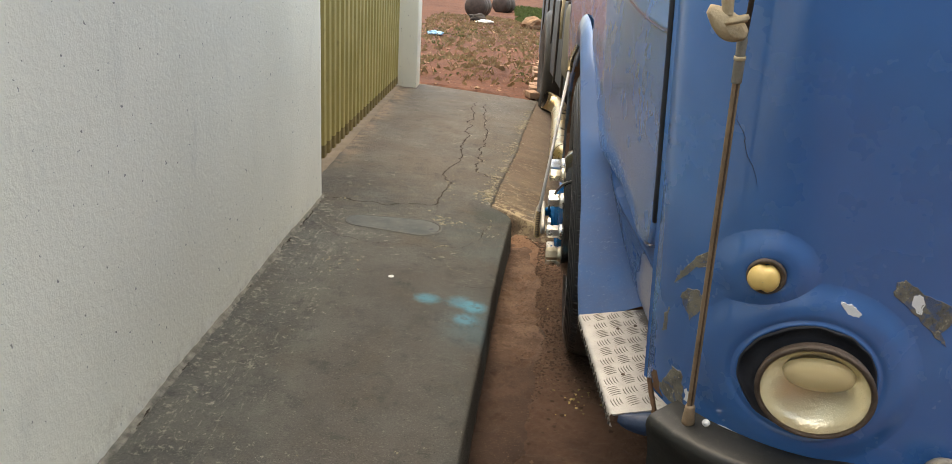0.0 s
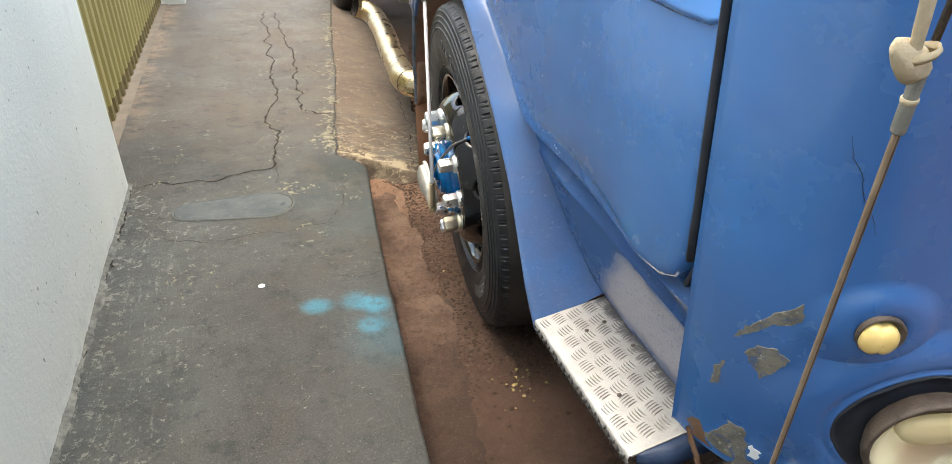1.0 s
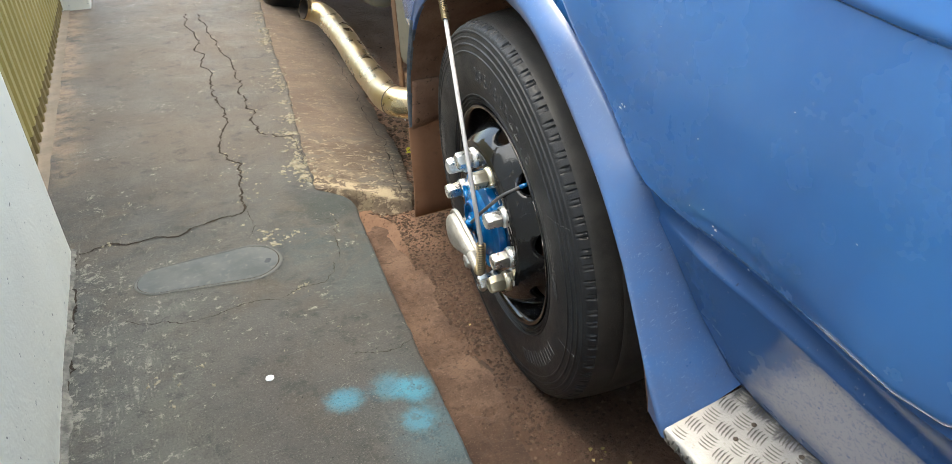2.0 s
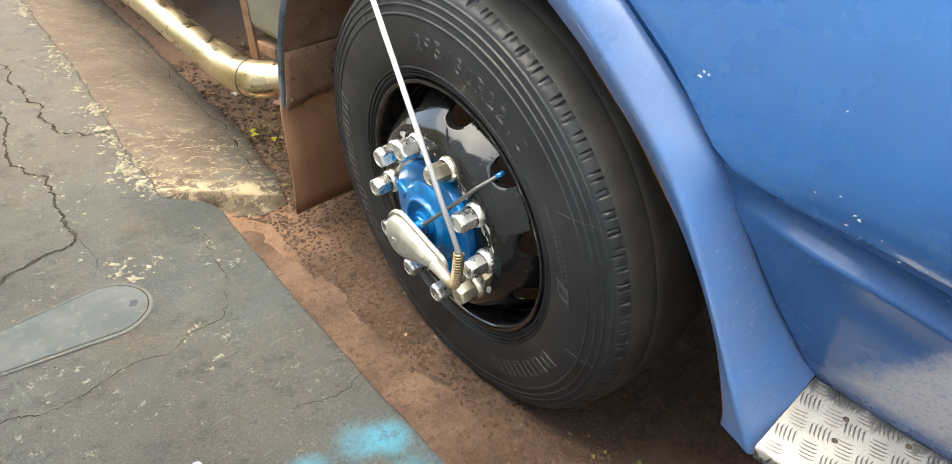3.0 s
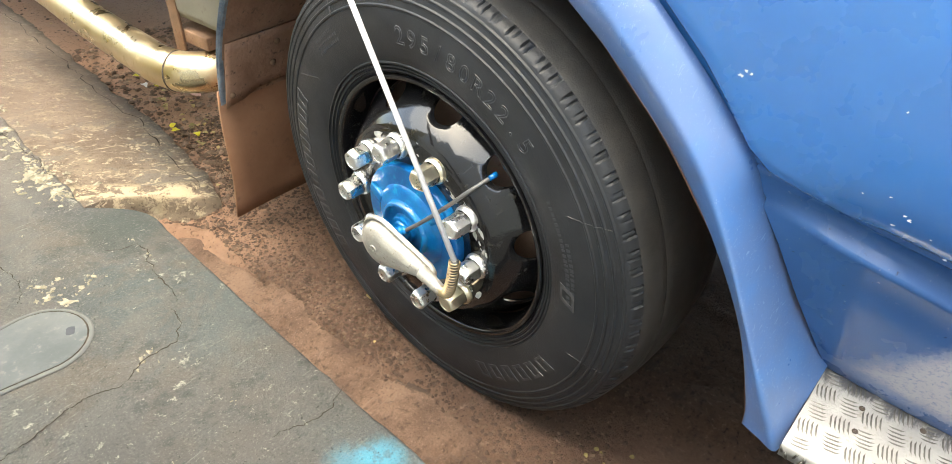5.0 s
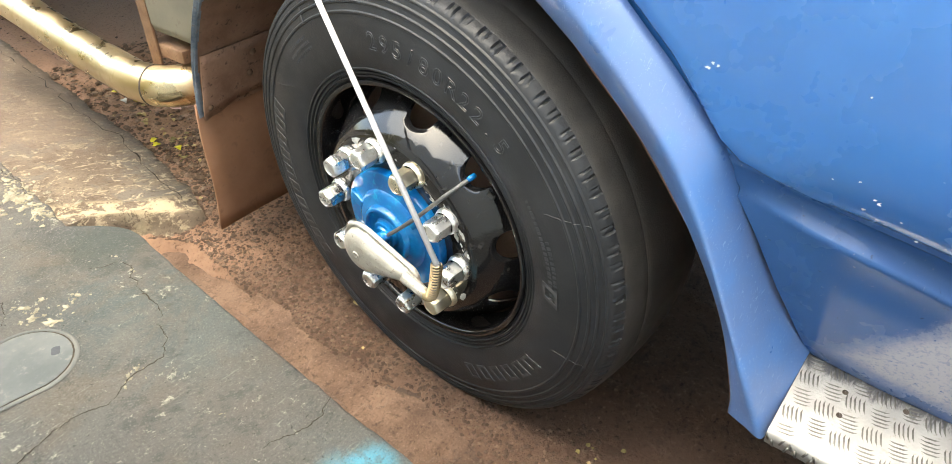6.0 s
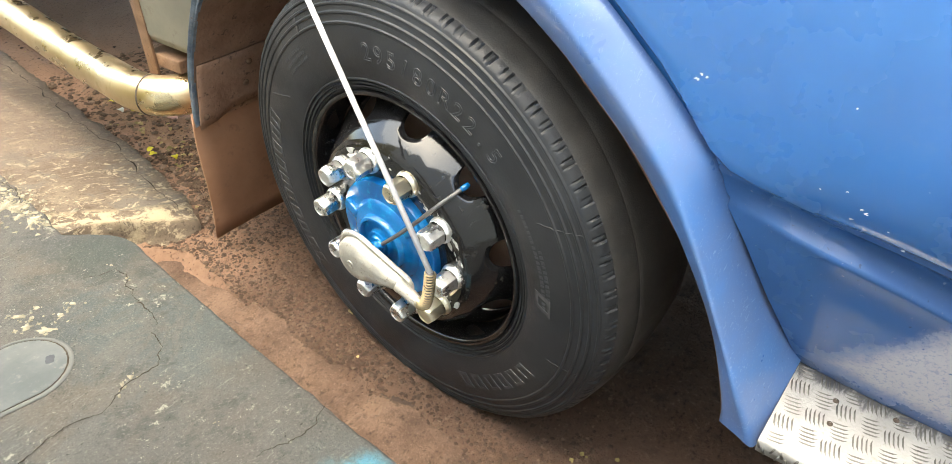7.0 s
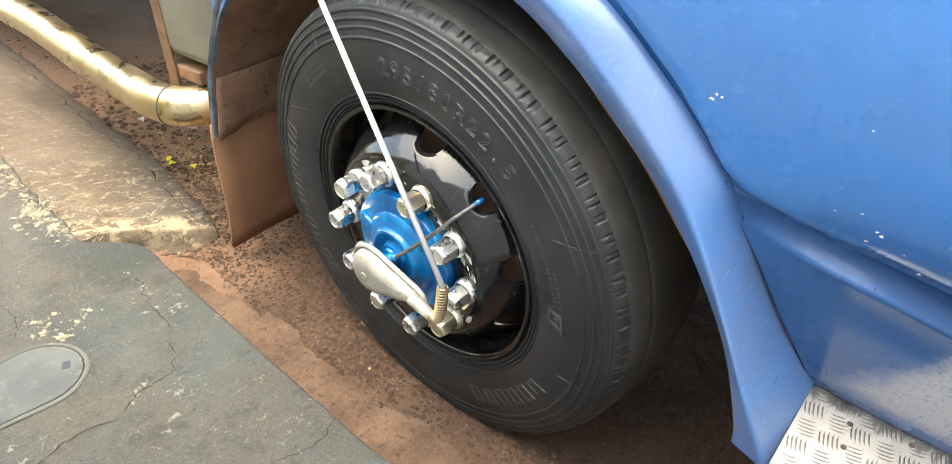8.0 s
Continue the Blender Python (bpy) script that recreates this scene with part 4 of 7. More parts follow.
sharp(part("gate_sheet", sheet(0.10, 1.95), GATE, gate), 20)
sharp(part("gate_skirt", sheet(0.025, 0.10), GATE_FOOT, gate, "rusty dirt-stained lower edge"), 20)
sill = part("gate_sill", slab(ragged([(-1.243, 0.96), (-1.243, 4.62)], 0.05, 0.006, 6) + [(-1.45, 4.62), (-1.45, 0.96)], lambda x, y: level(x, y) - 0.05, lambda x, y: level(x, y) + 0.006), SILL_CEMENT)
tagged(sill, "sandy brown cement sill under the gate", "sill", kind="structure")
bm = box(-1.40, 4.62, -0.1, -1.10, 4.90, 2.15, 0.012)
pillar = part("pillar", bm, PLASTER)
tagged(pillar, "white-plastered gate pillar", "pillar", kind="structure")


# Plain unseen wall across the street behind the walk's start, added to darken reflections.
tagged(part("south_light_block", box(-9.0, -8.6, -0.6, 14.0, -8.3, 5.2, 0.02), BLOCK_BROWN), "plain brown wall, unseen, added to darken the truck front's reflections", "wall", kind="structure")


# ---- the truck ----
truck = thing("truck", (1.1, 0.0, -0.165), "old cab-over truck with scuffed blue paint, parked at the kerb", "truck")
truck.matrix_world = Matrix.Identity(4)


def side_x(y, z):
    """How far out the cab's side stands."""
    return -0.056 + 0.085 * max(0.0, 0.95 - z) + 0.03 * max(0.0, z - 1.15) + 0.022 * max(0.0, -0.6 - y) / 0.6 + 0.5 * max(0.0, 0.70 - z) * max(0.0, min(1.0, (y + 1.09) / 0.3))


def column(z):
    """The front pillar's rear edge at a height."""
    return Vector((-0.003 - 0.098 * (z - 0.65), -1.254 - 0.152 * (z - 0.65), z))


PLAN = [(0.0, 0.0), (0.006, -0.05), (0.028, -0.105), (0.063, -0.155), (0.118, -0.197), (0.2, -0.227), (0.3, -0.248), (0.45, -0.270), (0.7, -0.295), (1.13, -0.305)]


def front_point(u, z):
    """A point of the cab's front; u runs from the pillar's edge (0) to the middle (1)."""
    c = column(z)
    k = u * (len(PLAN) - 1)
    i = min(int(k), len(PLAN) - 2)
    near_ = [Vector(PLAN[max(0, min(j, len(PLAN) - 1))]) for j in (i - 1, i, i + 1, i + 2)]
    a_, b_, c_, d_ = near_
    t_ = k - i
    x, y = 0.5 * (2 * b_ + (c_ - a_) * t_ + (2 * a_ - 5 * b_ + 4 * c_ - d_) * t_ * t_ + (3 * b_ - a_ - 3 * c_ + d_) * t_ ** 3)
    fade = max(0.0, 1 - x / 0.25)
    return Vector((c.x * fade + x - 0.003 * (1 - fade), -1.254 + y - (0.152 * fade + 0.03 * (1 - fade)) * (z - 0.65), z))


def front_y(x, z):
    lo, hi = 0.0, 1.0
    for _ in range(40):
        m = (lo + hi) / 2
        if front_point(m, z).x < x:
            lo = m
        else:
            hi = m
    return front_point(lo, z).y


# Wheel-arch lip, swell and crease from the front foot over the top to the rear, as (y, z, x).
LIP = [(-0.703, 0.266, -0.057), (-0.696, 0.322, -0.060), (-0.655, 0.448, -0.062), (-0.592, 0.566, -0.063), (-0.522, 0.663, -0.063), (-0.436, 0.751, -0.063), (-0.345, 0.828, -0.062), (-0.245, 0.890, -0.060), (-0.12, 0.918, -0.050), (0.0, 0.928, -0.042), (0.15, 0.912, -0.032), (0.32, 0.858, -0.024), (0.48, 0.775, -0.02), (0.60, 0.655, -0.01), (0.69, 0.505, 0.0), (0.735, 0.38, 0.008), (0.748, 0.318, 0.012)]
SWELL = [(-0.764, 0.254, -0.050), (-0.722, 0.352, -0.060), (-0.668, 0.470, -0.070), (-0.608, 0.596, -0.080), (-0.556, 0.684, -0.086), (-0.488, 0.762, -0.088), (-0.402, 0.842, -0.088), (-0.304, 0.912, -0.086), (-0.160, 0.957, -0.076), (0.0, 0.972, -0.064), (0.16, 0.950, -0.052), (0.335, 0.884, -0.040), (0.495, 0.789, -0.03), (0.606, 0.658, -0.014), (0.695, 0.506, -0.003), (0.740, 0.380, 0.005), (0.752, 0.315, 0.009)]
CREASE = [(-0.772, 0.322, 0.098), (-0.728, 0.395, 0.082), (-0.682, 0.490, 0.056), (-0.627, 0.620, 0.012), (-0.598, 0.694, -0.020), (-0.552, 0.752, -0.031), (-0.474, 0.836, -0.043), (-0.372, 0.922, -0.050), (-0.205, 0.996, -0.050), (0.0, 1.020, -0.044), (0.168, 0.986, -0.032), (0.349, 0.908, -0.024), (0.508, 0.801, -0.018), (0.614, 0.662, -0.010), (0.701, 0.507, 0.000), (0.745, 0.381, 0.008), (0.757, 0.312, 0.012)]


def rail(table, st=6):
    return [Vector((p[2], p[0], p[1])) for p in spline(table, st)]


lip_rail, swell_rail, crease_rail = rail(LIP), rail(SWELL), rail(CREASE)
for p in swell_rail:
    p.x += 0.012 * max(0.0, min(1.0, (p.z - 0.35) / 0.2))
rows = []
for a, b, c in zip(lip_rail, swell_rail, crease_rail):
    inner = a + Vector((0.012, 0, 0))
    full = min(1.0, (c - a).length / 0.10)
    a = a + Vector((0.012 * full, 0, 0))
    inner = a + Vector((0.012, 0, 0))
    curve = spline([a, a.lerp(b, 0.5) + Vector((-0.003 * full, 0, 0)), b + Vector((-0.002 * full, 0, 0)), b.lerp(c, 0.32) + Vector((-0.008 * full, 0, 0)), b.lerp(c, 0.70) + Vector((-0.006 * full, 0, 0)), c, c + (c - b) * 0.12 + Vector((0.007, 0, 0))], 5)
    rows.append([inner, a + Vector((0.006, 0, 0))] + curve)
fender = part("fender", grid_mesh(rows), FENDER_BLUE, truck, "rounded blue wheel-arch flare with scuffed paint")
fender.data.materials.append(WORN_EDGE)
for f in fender.data.polygons:
    if f.center.y > 0.56:
        f.material_index = 1
foot = [rows[0][k] for k in range(len(rows[0]))]
bm = bmesh.new()
bm.faces.new([bm.verts.new(p) for p in foot])
part("fender_foot", bm, FENDER_BLUE, truck)

# Muddy housing inside the arch.
rows = []
for a in lip_rail:
    rows.append([a + Vector((0.010, 0, 0.001)), a + Vector((0.10, 0, 0.0)), a + Vector((0.30, 0, 0.0)), a + Vector((0.55, 0, 0.0))])
for i, r in enumerate(rows):
    for k, p in enumerate(r):
        r[k] = p + Vector((0, 0, 0.006 * noise.noise(p * 9)))
liner = part("wheel_housing", grid_mesh(rows), LINER, truck, "mud-caked wheel housing")
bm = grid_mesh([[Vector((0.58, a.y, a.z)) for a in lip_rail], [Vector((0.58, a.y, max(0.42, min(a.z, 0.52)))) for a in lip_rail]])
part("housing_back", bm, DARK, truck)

rows = []
for k in range(25):
    x = 0.014 + 0.42 * k / 24
    hem = 0.312 + 0.20 * min(0.20, x - 0.014) + 0.012 * noise.noise((x * 12, 2, 0)) + 0.006 * noise.noise((x * 40, 2, 0))
    rows.append([(x, 0.746 - 0.28 * (max(z, 0.318) - 0.318) - 0.006 + 0.003 * noise.noise((x * 15, z * 15, 1)), z) for z in [hem + (0.50 - hem) * q / 6 for q in range(7)]])
skirt = part("housing_skirt", grid_mesh(rows), LINER, truck, "muddy sheet hem over the mud flap")
skirt.modifiers.new("thickness", "SOLIDIFY").thickness = 0.004
for x, z in ((0.032, 0.345), (0.16, 0.40), (0.17, 0.46)):
    bo = part("bolt", lathe([(0.009, 0.0), (0.009, 0.004), (0.005, 0.008), (0.0005, 0.0085)], 10), RUST, truck)
    bo.matrix_world = Matrix.Translation((x, 0.738 - 0.28 * (z - 0.318), z)) @ pose(0, 0, 0, 90, 0, 0)

# Cab side above the arch and behind the door.
def crease_z(y):
    return lerp([(p.y, p.z) for p in crease_rail if p.z > 0.4], y)


rows = []
for y in steps([(-1.24, 0.61, 0.05)]):
    z0 = 0.70 if y < -0.60 else crease_z(y) - 0.01
    rows.append([(side_x(y, z0 + (2.25 - z0) * k / 24) + 0.022, y, z0 + (2.25 - z0) * k / 24) for k in range(25)])
back = [(2.2, 0.61, z) for _, _, z in rows[-1]]
cab_side = part("cab_side", grid_mesh(rows + [back]), BLUE, truck)

part("cab_roof", box(-0.06, -1.62, 2.25, 2.26, 0.62, 2.33, 0.03), BLUE, truck, "blue cab roof")

# Door: outline in (y, z), its front edge along the pillar.
def door_front(z):
    return column(z).y + 0.024


DOOR = [(-0.375, 1.95), (-0.36, 1.3), (-0.365, 0.975), (-0.42, 0.908), (-0.507, 0.826), (-0.548, 0.777), (-0.588, 0.724), (-0.620, 0.699), (-0.665, 0.681), (-0.72, 0.665), (-0.86, 0.645), (-1.0, 0.627), (-1.10, 0.617), (-1.165, 0.621), (-1.205, 0.642), (-1.232, 0.69), (door_front(0.76), 0.76), (door_front(0.95), 0.95), (door_front(1.2), 1.2), (door_front(1.5), 1.5), (door_front(1.95), 1.95)]
loop = [Vector((0, y, z)) for y, z in DOOR]
fine_loop = []
for a, b in zip(loop, loop[1:] + loop[:1]):
    n = max(1, int((b - a).length / 0.025))
    fine_loop += [a.lerp(b, i / n) for i in range(n)]
middle = Vector((0, -0.82, 1.2))


def door_ring(shrink, out):
    pts = []
    n = len(fine_loop)
    for i, p in enumerate(fine_loop):
        d = (fine_loop[(i + 1) % n] - fine_loop[i - 1]).normalized()
        inward = Vector((0, -d.z, d.y))
        if inward.dot(middle - p) < 0:
            inward = -inward
        q = p + inward * shrink
        pts.append(Vector((side_x(q.y, q.z) + out, q.y, q.z)))
    return pts


rings = [door_ring(s, o) for s, o in ((0.0, 0.030), (0.0, 0.013), (0.002, 0.0065), (0.0065, 0.0025), (0.014, 0.0006), (0.024, 0.0))]
core = [[Vector((side_x(p.y * (1 - k) + middle.y * k, p.z * (1 - k) + middle.z * k), p.y * (1 - k) + middle.y * k, p.z * (1 - k) + middle.z * k)) for p in rings[-1]] for k in (0.1, 0.22, 0.36, 0.5, 0.64, 0.78, 0.9, 0.97)]
bm = grid_mesh(rings + core, True)
bm.verts.ensure_lookup_table()
bm.faces.new(list(bm.verts)[-len(rings[-1]):])
door = part("door", bm, BLUE, truck, "blue sheet-metal cab door with chipped edges")
seal_path = [p + Vector((0.006, -0.008, -0.004)) for p in door_ring(-0.004, 0.012)]
part("door_seal", tube([p for p in seal_path if p.y < -1.20], 0.006, 8), SEAL, door, "black rubber door seal")

def door_chip(y, z, size, seed):
    """A small irregular bare spot on the door's skin."""
    bm = bmesh.new()
    vs = []
    for k in range(9):
        a = 2 * math.pi * k / 9
        r = size * (0.7 + 0.9 * noise.noise((math.cos(a) * 2, math.sin(a) * 2, seed)))
        py, pz = y + r * math.cos(a), z + 0.7 * r * math.sin(a)
        vs.append(bm.verts.new((side_x(py, pz) - 0.0009, py, pz)))
    bm.faces.new(vs)
    part("paint_chip", bm, CHIP_WHITE, door, smooth=False)


for k, (y, z, size) in enumerate(((-0.560, 0.824, 0.0055), (-0.566, 0.832, 0.003), (-0.573, 0.829, 0.0035), (-0.779, 0.685, 0.0035), (-0.788, 0.707, 0.003), (-0.794, 0.703, 0.0035), (-0.823, 0.682, 0.0025), (-0.845, 0.655, 0.004), (-0.748, 0.836, 0.0018), (-0.766, 0.726, 0.0022), (-0.736, 0.719, 0.0018), (-0.91, 0.93, 0.0016), (-1.02, 0.80, 0.0018), (-0.66, 0.98, 0.0015))):
    door_chip(y, z, size, k * 2.3)
gap = [column(z) + Vector((-0.004, 0.013, 0.0)) for z in steps([(0.70, 1.95, 0.05)])]
part("door_gap_seal", tube(gap, [0.0062 + 0.0012 * noise.noise((i * 0.7, 1, 0)) for i in range(len(gap))], 8), SEAL, door, "dark worn rubber in the door gap")

# Swelling of the door's handle recess.
SWAGE_LOW = [(-1.297, 1.046), (-1.26, 1.031), (-1.2, 1.031), (-1.13, 1.037), (-1.03, 1.050), (-0.9, 1.072), (-0.78, 1.105)]
SWAGE_TOP = [(-1.297, 1.056), (-1.253, 1.073), (-1.183, 1.087), (-1.05, 1.118), (-0.9, 1.148), (-0.78, 1.160)]
rows = []
for i in range(41):
    y = -0.78 - 0.517 * i / 40
    z0, z1 = lerp(SWAGE_LOW, y), lerp(SWAGE_TOP, y)
    fade = min(1.0, (-0.775 - y) / 0.12, (y + 1.303) / 0.03)
    row = [(side_x(y, z0) + 0.006, y, z0 + 0.002)]
    for k in range(15):
        q = k / 14
        out = 0.010 * fade * min(1.0, math.sin(math.pi * min(0.5, 0.12 + q * 1.9)) if q < 0.2 else 1.0) * (1 - max(0.0, q - 0.2) / 0.8)
        z = z0 + (z1 - z0) * q
        row.append((side_x(y, z) - out + 0.002, y, z))
    rows.append(row)
part("handle_recess", grid_mesh(rows), BLUE, door, "raised teardrop swage pressed into the door")

# Sill and step riser under the door.
S_TOP = [(-0.602, 0.694, -0.012), (-0.76, 0.654, 0.004), (-0.881, 0.636, 0.008), (-1.074, 0.610, 0.004), (-1.25, 0.606, 0.006)]
S_CREASE = [(-0.622, 0.636, 0.006), (-0.76, 0.601, 0.013), (-0.881, 0.565, 0.037), (-1.074, 0.498, 0.075), (-1.25, 0.443, 0.108)]
S_LOW = [(-0.778, 0.306, 0.115), (-0.81, 0.297, 0.119), (-0.90, 0.280, 0.125), (-1.05, 0.262, 0.137), (-1.22, 0.240, 0.150)]
rows = []
for a, b, c in zip(rail(S_TOP, 8), rail(S_CREASE, 8), rail(S_LOW, 8)):
    fade = min(1.0, max(0.0, (-0.62 - b.y) / 0.10))
    rows.append([a + Vector((0.05, 0, 0.02)), a, a.lerp(b, 0.2) + Vector((0.016 * fade, 0, 0)), a.lerp(b, 0.45) + Vector((0.024 * fade, 0, 0)), a.lerp(b, 0.75) + Vector((0.015 * fade, 0, 0)), b + Vector((-0.004 * fade, 0, 0.006)), b + Vector((-0.007 * fade, 0, 0)), b + Vector((-0.002, 0, -0.008)), b.lerp(c, 0.2) + Vector((-0.008, 0, 0)), b.lerp(c, 0.5) + Vector((-0.014, 0, 0)), b.lerp(c, 0.85) + Vector((-0.010, 0, 0)), c, c + Vector((0.03, 0, -0.03))])
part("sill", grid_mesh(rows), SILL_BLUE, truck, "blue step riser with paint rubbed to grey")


# Tread-plate step.
def step_z(x, y):
    return 0.2945 + 0.14 * (y + 0.774) + 0.19 * x


STEP = [(-0.052, -0.768), (0.115, -0.772), (0.20, -0.95), (0.24, -1.14), (0.10, -1.157), (-0.019, -1.160)]
step_bm = slab(STEP, lambda x, y: step_z(x, y) - 0.004, step_z)
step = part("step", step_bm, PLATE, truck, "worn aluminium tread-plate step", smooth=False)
rows = []
for k in range(21):
    t = k / 20
    x, y = -0.052 + 0.033 * t, -0.768 - 0.392 * t
    z = step_z(x, y)
    wob = 0.002 * noise.noise((y * 30, 0, 0))
    rows.append([(x + 0.006, y, z + 0.0005), (x - 0.004 + wob, y, z), (x - 0.007 + wob, y, z - 0.006), (x - 0.004, y, z - 0.030 + wob), (x + 0.001, y, z - 0.031)])
part("step_edge", grid_mesh(rows), PLATE, step, "folded plate edge")
bm = bmesh.new()
for k in range(44):
    t = (k + 0.5) / 44
    x, y = -0.052 + 0.033 * t - 0.0068, -0.768 - 0.392 * t
    z = step_z(x, y) - 0.010 - 0.010 * (k % 2)
    lean = 0.004 if k % 4 < 2 else -0.004
    a = [Vector((x, y - 0.0016, z - 0.006)), Vector((x, y + 0.0016, z - 0.006)), Vector((x, y + 0.0016 + lean, z + 0.006)), Vector((x, y - 0.0016 + lean, z + 0.006))]
    lo, hi = [bm.verts.new(p + Vector((0.003, 0, 0))) for p in a], [bm.verts.new(p + Vector((-0.0016, 0, 0))) for p in a]
    bm.faces.new(hi)
    for q in range(4):
        bm.faces.new((lo[q], lo[(q + 1) % 4], hi[(q + 1) % 4], hi[q]))
tagged(part("edge_pattern", bm, PLATE_BAR, step), kind="stuff")
bm = bmesh.new()
rng = random.Random(4)
inside = [Vector((x, y, 0)) for x, y in STEP]


def within(x, y):
    sign = None
    for a, b in zip(inside, inside[1:] + inside[:1]):
        s = (b.x - a.x) * (y - a.y) - (b.y - a.y) * (x - a.x)
        if sign is None:
            sign = s > 0
        elif (s > 0) != sign:
            return False
    return True


def tread_bar(bm, x, y, ang, length, wide, high):
    """One raised lens-shaped bar of the plate's pattern, slightly bowed."""
    ca, sa = math.cos(ang), math.sin(ang)
    pts = []
    for u, v, h in ((-1, 0, 0), (-0.5, -1, 0), (0.5, -1, 0), (1, 0, 0), (0.5, 1, 0), (-0.5, 1, 0), (-0.55, 0, 1), (0.55, 0, 1)):
        lx, ly = u * length, v * wide + 0.20 * length * (1 - u * u)
        gx_, gy_ = x + ca * lx - sa * ly, y + sa * lx + ca * ly
        pts.append(bm.verts.new((gx_, gy_, step_z(gx_, gy_) + (high if h else 0.0002))))
    a, b, c, d, e, f, g, h = pts
    for q in ((a, b, g), (b, c, h, g), (c, d, h), (d, e, h), (e, f, g, h), (f, a, g)):
        bm.faces.new(q)


cell = 0.037
for i in range(-3, 12):
    for j in range(0, 20):
        cx, cy = -0.045 + i * cell, -0.79 - j * cell
        if not within(cx, cy):
            continue
        ang = radians(15) if (i + j) % 2 else radians(105)
        for k in range(5):
            o = (k - 2) * 0.0066
            bx, by = cx - math.sin(ang) * o, cy + math.cos(ang) * o
            if within(bx, by) and within(bx + 0.008 * math.cos(ang), by + 0.008 * math.sin(ang)) and within(bx - 0.012 * math.cos(ang), by - 0.012 * math.sin(ang)):
                tread_bar(bm, bx, by, ang, 0.0160 - 0.0013 * abs(k - 2), 0.0013, 0.0017)
tagged(part("tread_pattern", bm, PLATE_BAR, step, "raised five-bar tread pattern"), kind="stuff")
for x, y in ((0.032, -0.848), (0.076, -0.843), (0.10, -0.93), (0.02, -1.03), (0.12, -1.08)):
    bm = lathe([(0.0048, -0.001), (0.0048, 0.001), (0.003, 0.0026), (0.0005, 0.003)], 10)
    rv = part("rivet", bm, LAMP_RING, step)
    rv.location = (x, y, step_z(x, y) + 0.0005)

# Rounded blue cowl closing the step's front end, and a rusty tongue on the cab's corner.
rows = []
for k in range(31):
    x = -0.008 + 0.23 * k / 30
    sz = step_z(x, -1.158)
    f_ = min(1.0, max(0.0, k / 7)) ** 0.6
    dent = 0.004 * noise.noise((x * 22, 3, 0))
    rows.append([(x, -1.152, sz - 0.008), (x, -1.157 - 0.003 * f_, sz - 0.002), (x, -1.159 - 0.014 * f_ + dent, sz - 0.006), (x, -1.160 - 0.024 * f_ + dent, sz - 0.016), (x, -1.161 - 0.028 * f_ + dent, sz - 0.020 - 0.014 * f_), (x + 0.004, -1.161 - 0.018 * f_, sz - 0.022 - 0.026 * f_)])
part("step_cowl", grid_mesh(rows), DARK_COWL, truck, "rounded dark navy cowl at the step's end")
rows = []
for k in range(19):
    t = k / 18
    c = Vector((0.021 + 0.024 * t, -1.260 - 0.024 * t, 0.385 - 0.095 * t))
    w = (0.0030 + 0.0052 * math.sin(math.pi * min(1.0, 0.15 + 0.8 * t))) * (1 + 0.7 * noise.noise((k * 0.6, 4, 0)))
    out_ = 0.004 + 0.003 * noise.noise((k * 0.45, 9, 0))
    side_ = Vector((0.35, -0.94, 0)) * (w * 0.75)
    rows.append([c - side_ + Vector((-out_, 0, 0)), c + Vector((-out_ - 0.004, -0.003, 0)), c + side_ + Vector((-out_, -0.002, 0)), c + Vector((0.003, 0.004, 0))])
part("rust_flake", grid_mesh([r + [r[0]] for r in rows]), RUST, truck, "rusty torn tongue of sheet metal")

# Cab front from the pillar round to the far side, with the far side mirrored.
rows = []
ux = [i / 45 for i in range(46)]
for z in steps([(0.36, 2.25, 0.05)]):
    row = [column(z) + Vector((0.05, 0.028, 0)), column(z) + Vector((0.004, 0.010, 0)), column(z) + Vector((-0.004, 0.003, 0))] + [front_point(u, z) for u in ux]
    row += [Vector((2.26 - p.x, p.y, p.z)) for p in row[::-1]] + [Vector((2.26, 0.61, z))]
    rows.append(row)
front = part("cab_front", grid_mesh(rows), BLUE, truck, "scratched blue front panel with peeling paint")

def swept(profile, u0, u1, n):
    """A profile of (outward, z) swept along the cab's front outline."""
    rows = []
    us = [u0 + (u1 - u0) * i / n for i in range(n + 1)]
    base = [front_point(u, 0.42) for u in us]
    base += [Vector((2.26 - p.x, p.y, p.z)) for p in base[::-1]][1:]
    for i, p in enumerate(base):
        d = base[min(i + 1, len(base) - 1)] - base[max(i - 1, 0)]
        nrm = Vector((d.y, -d.x, 0)).normalized()
        rows.append([(p.x + nrm.x * o, p.y + nrm.y * o, z) for o, z in profile])
    return grid_mesh(rows)


bumper = part("bumper", swept([(-0.01, 0.390), (0.012, 0.386), (0.036, 0.379), (0.052, 0.374), (0.059, 0.370), (0.063, 0.363), (0.064, 0.354), (0.060, 0.338), (0.054, 0.318), (0.050, 0.295), (0.047, 0.25), (0.047, 0.14), (0.02, 0.11), (-0.1, 0.11)], 0.25, 1.0, 60), BUMPER, truck, "faded black plastic bumper")
part("bumper_end", tube(spline([(0.06, -1.36, 0.36), (0.065, -1.33, 0.34), (0.085, -1.29, 0.28), (0.10, -1.27, 0.16)], 6), 0.022, 10), DARK, truck)


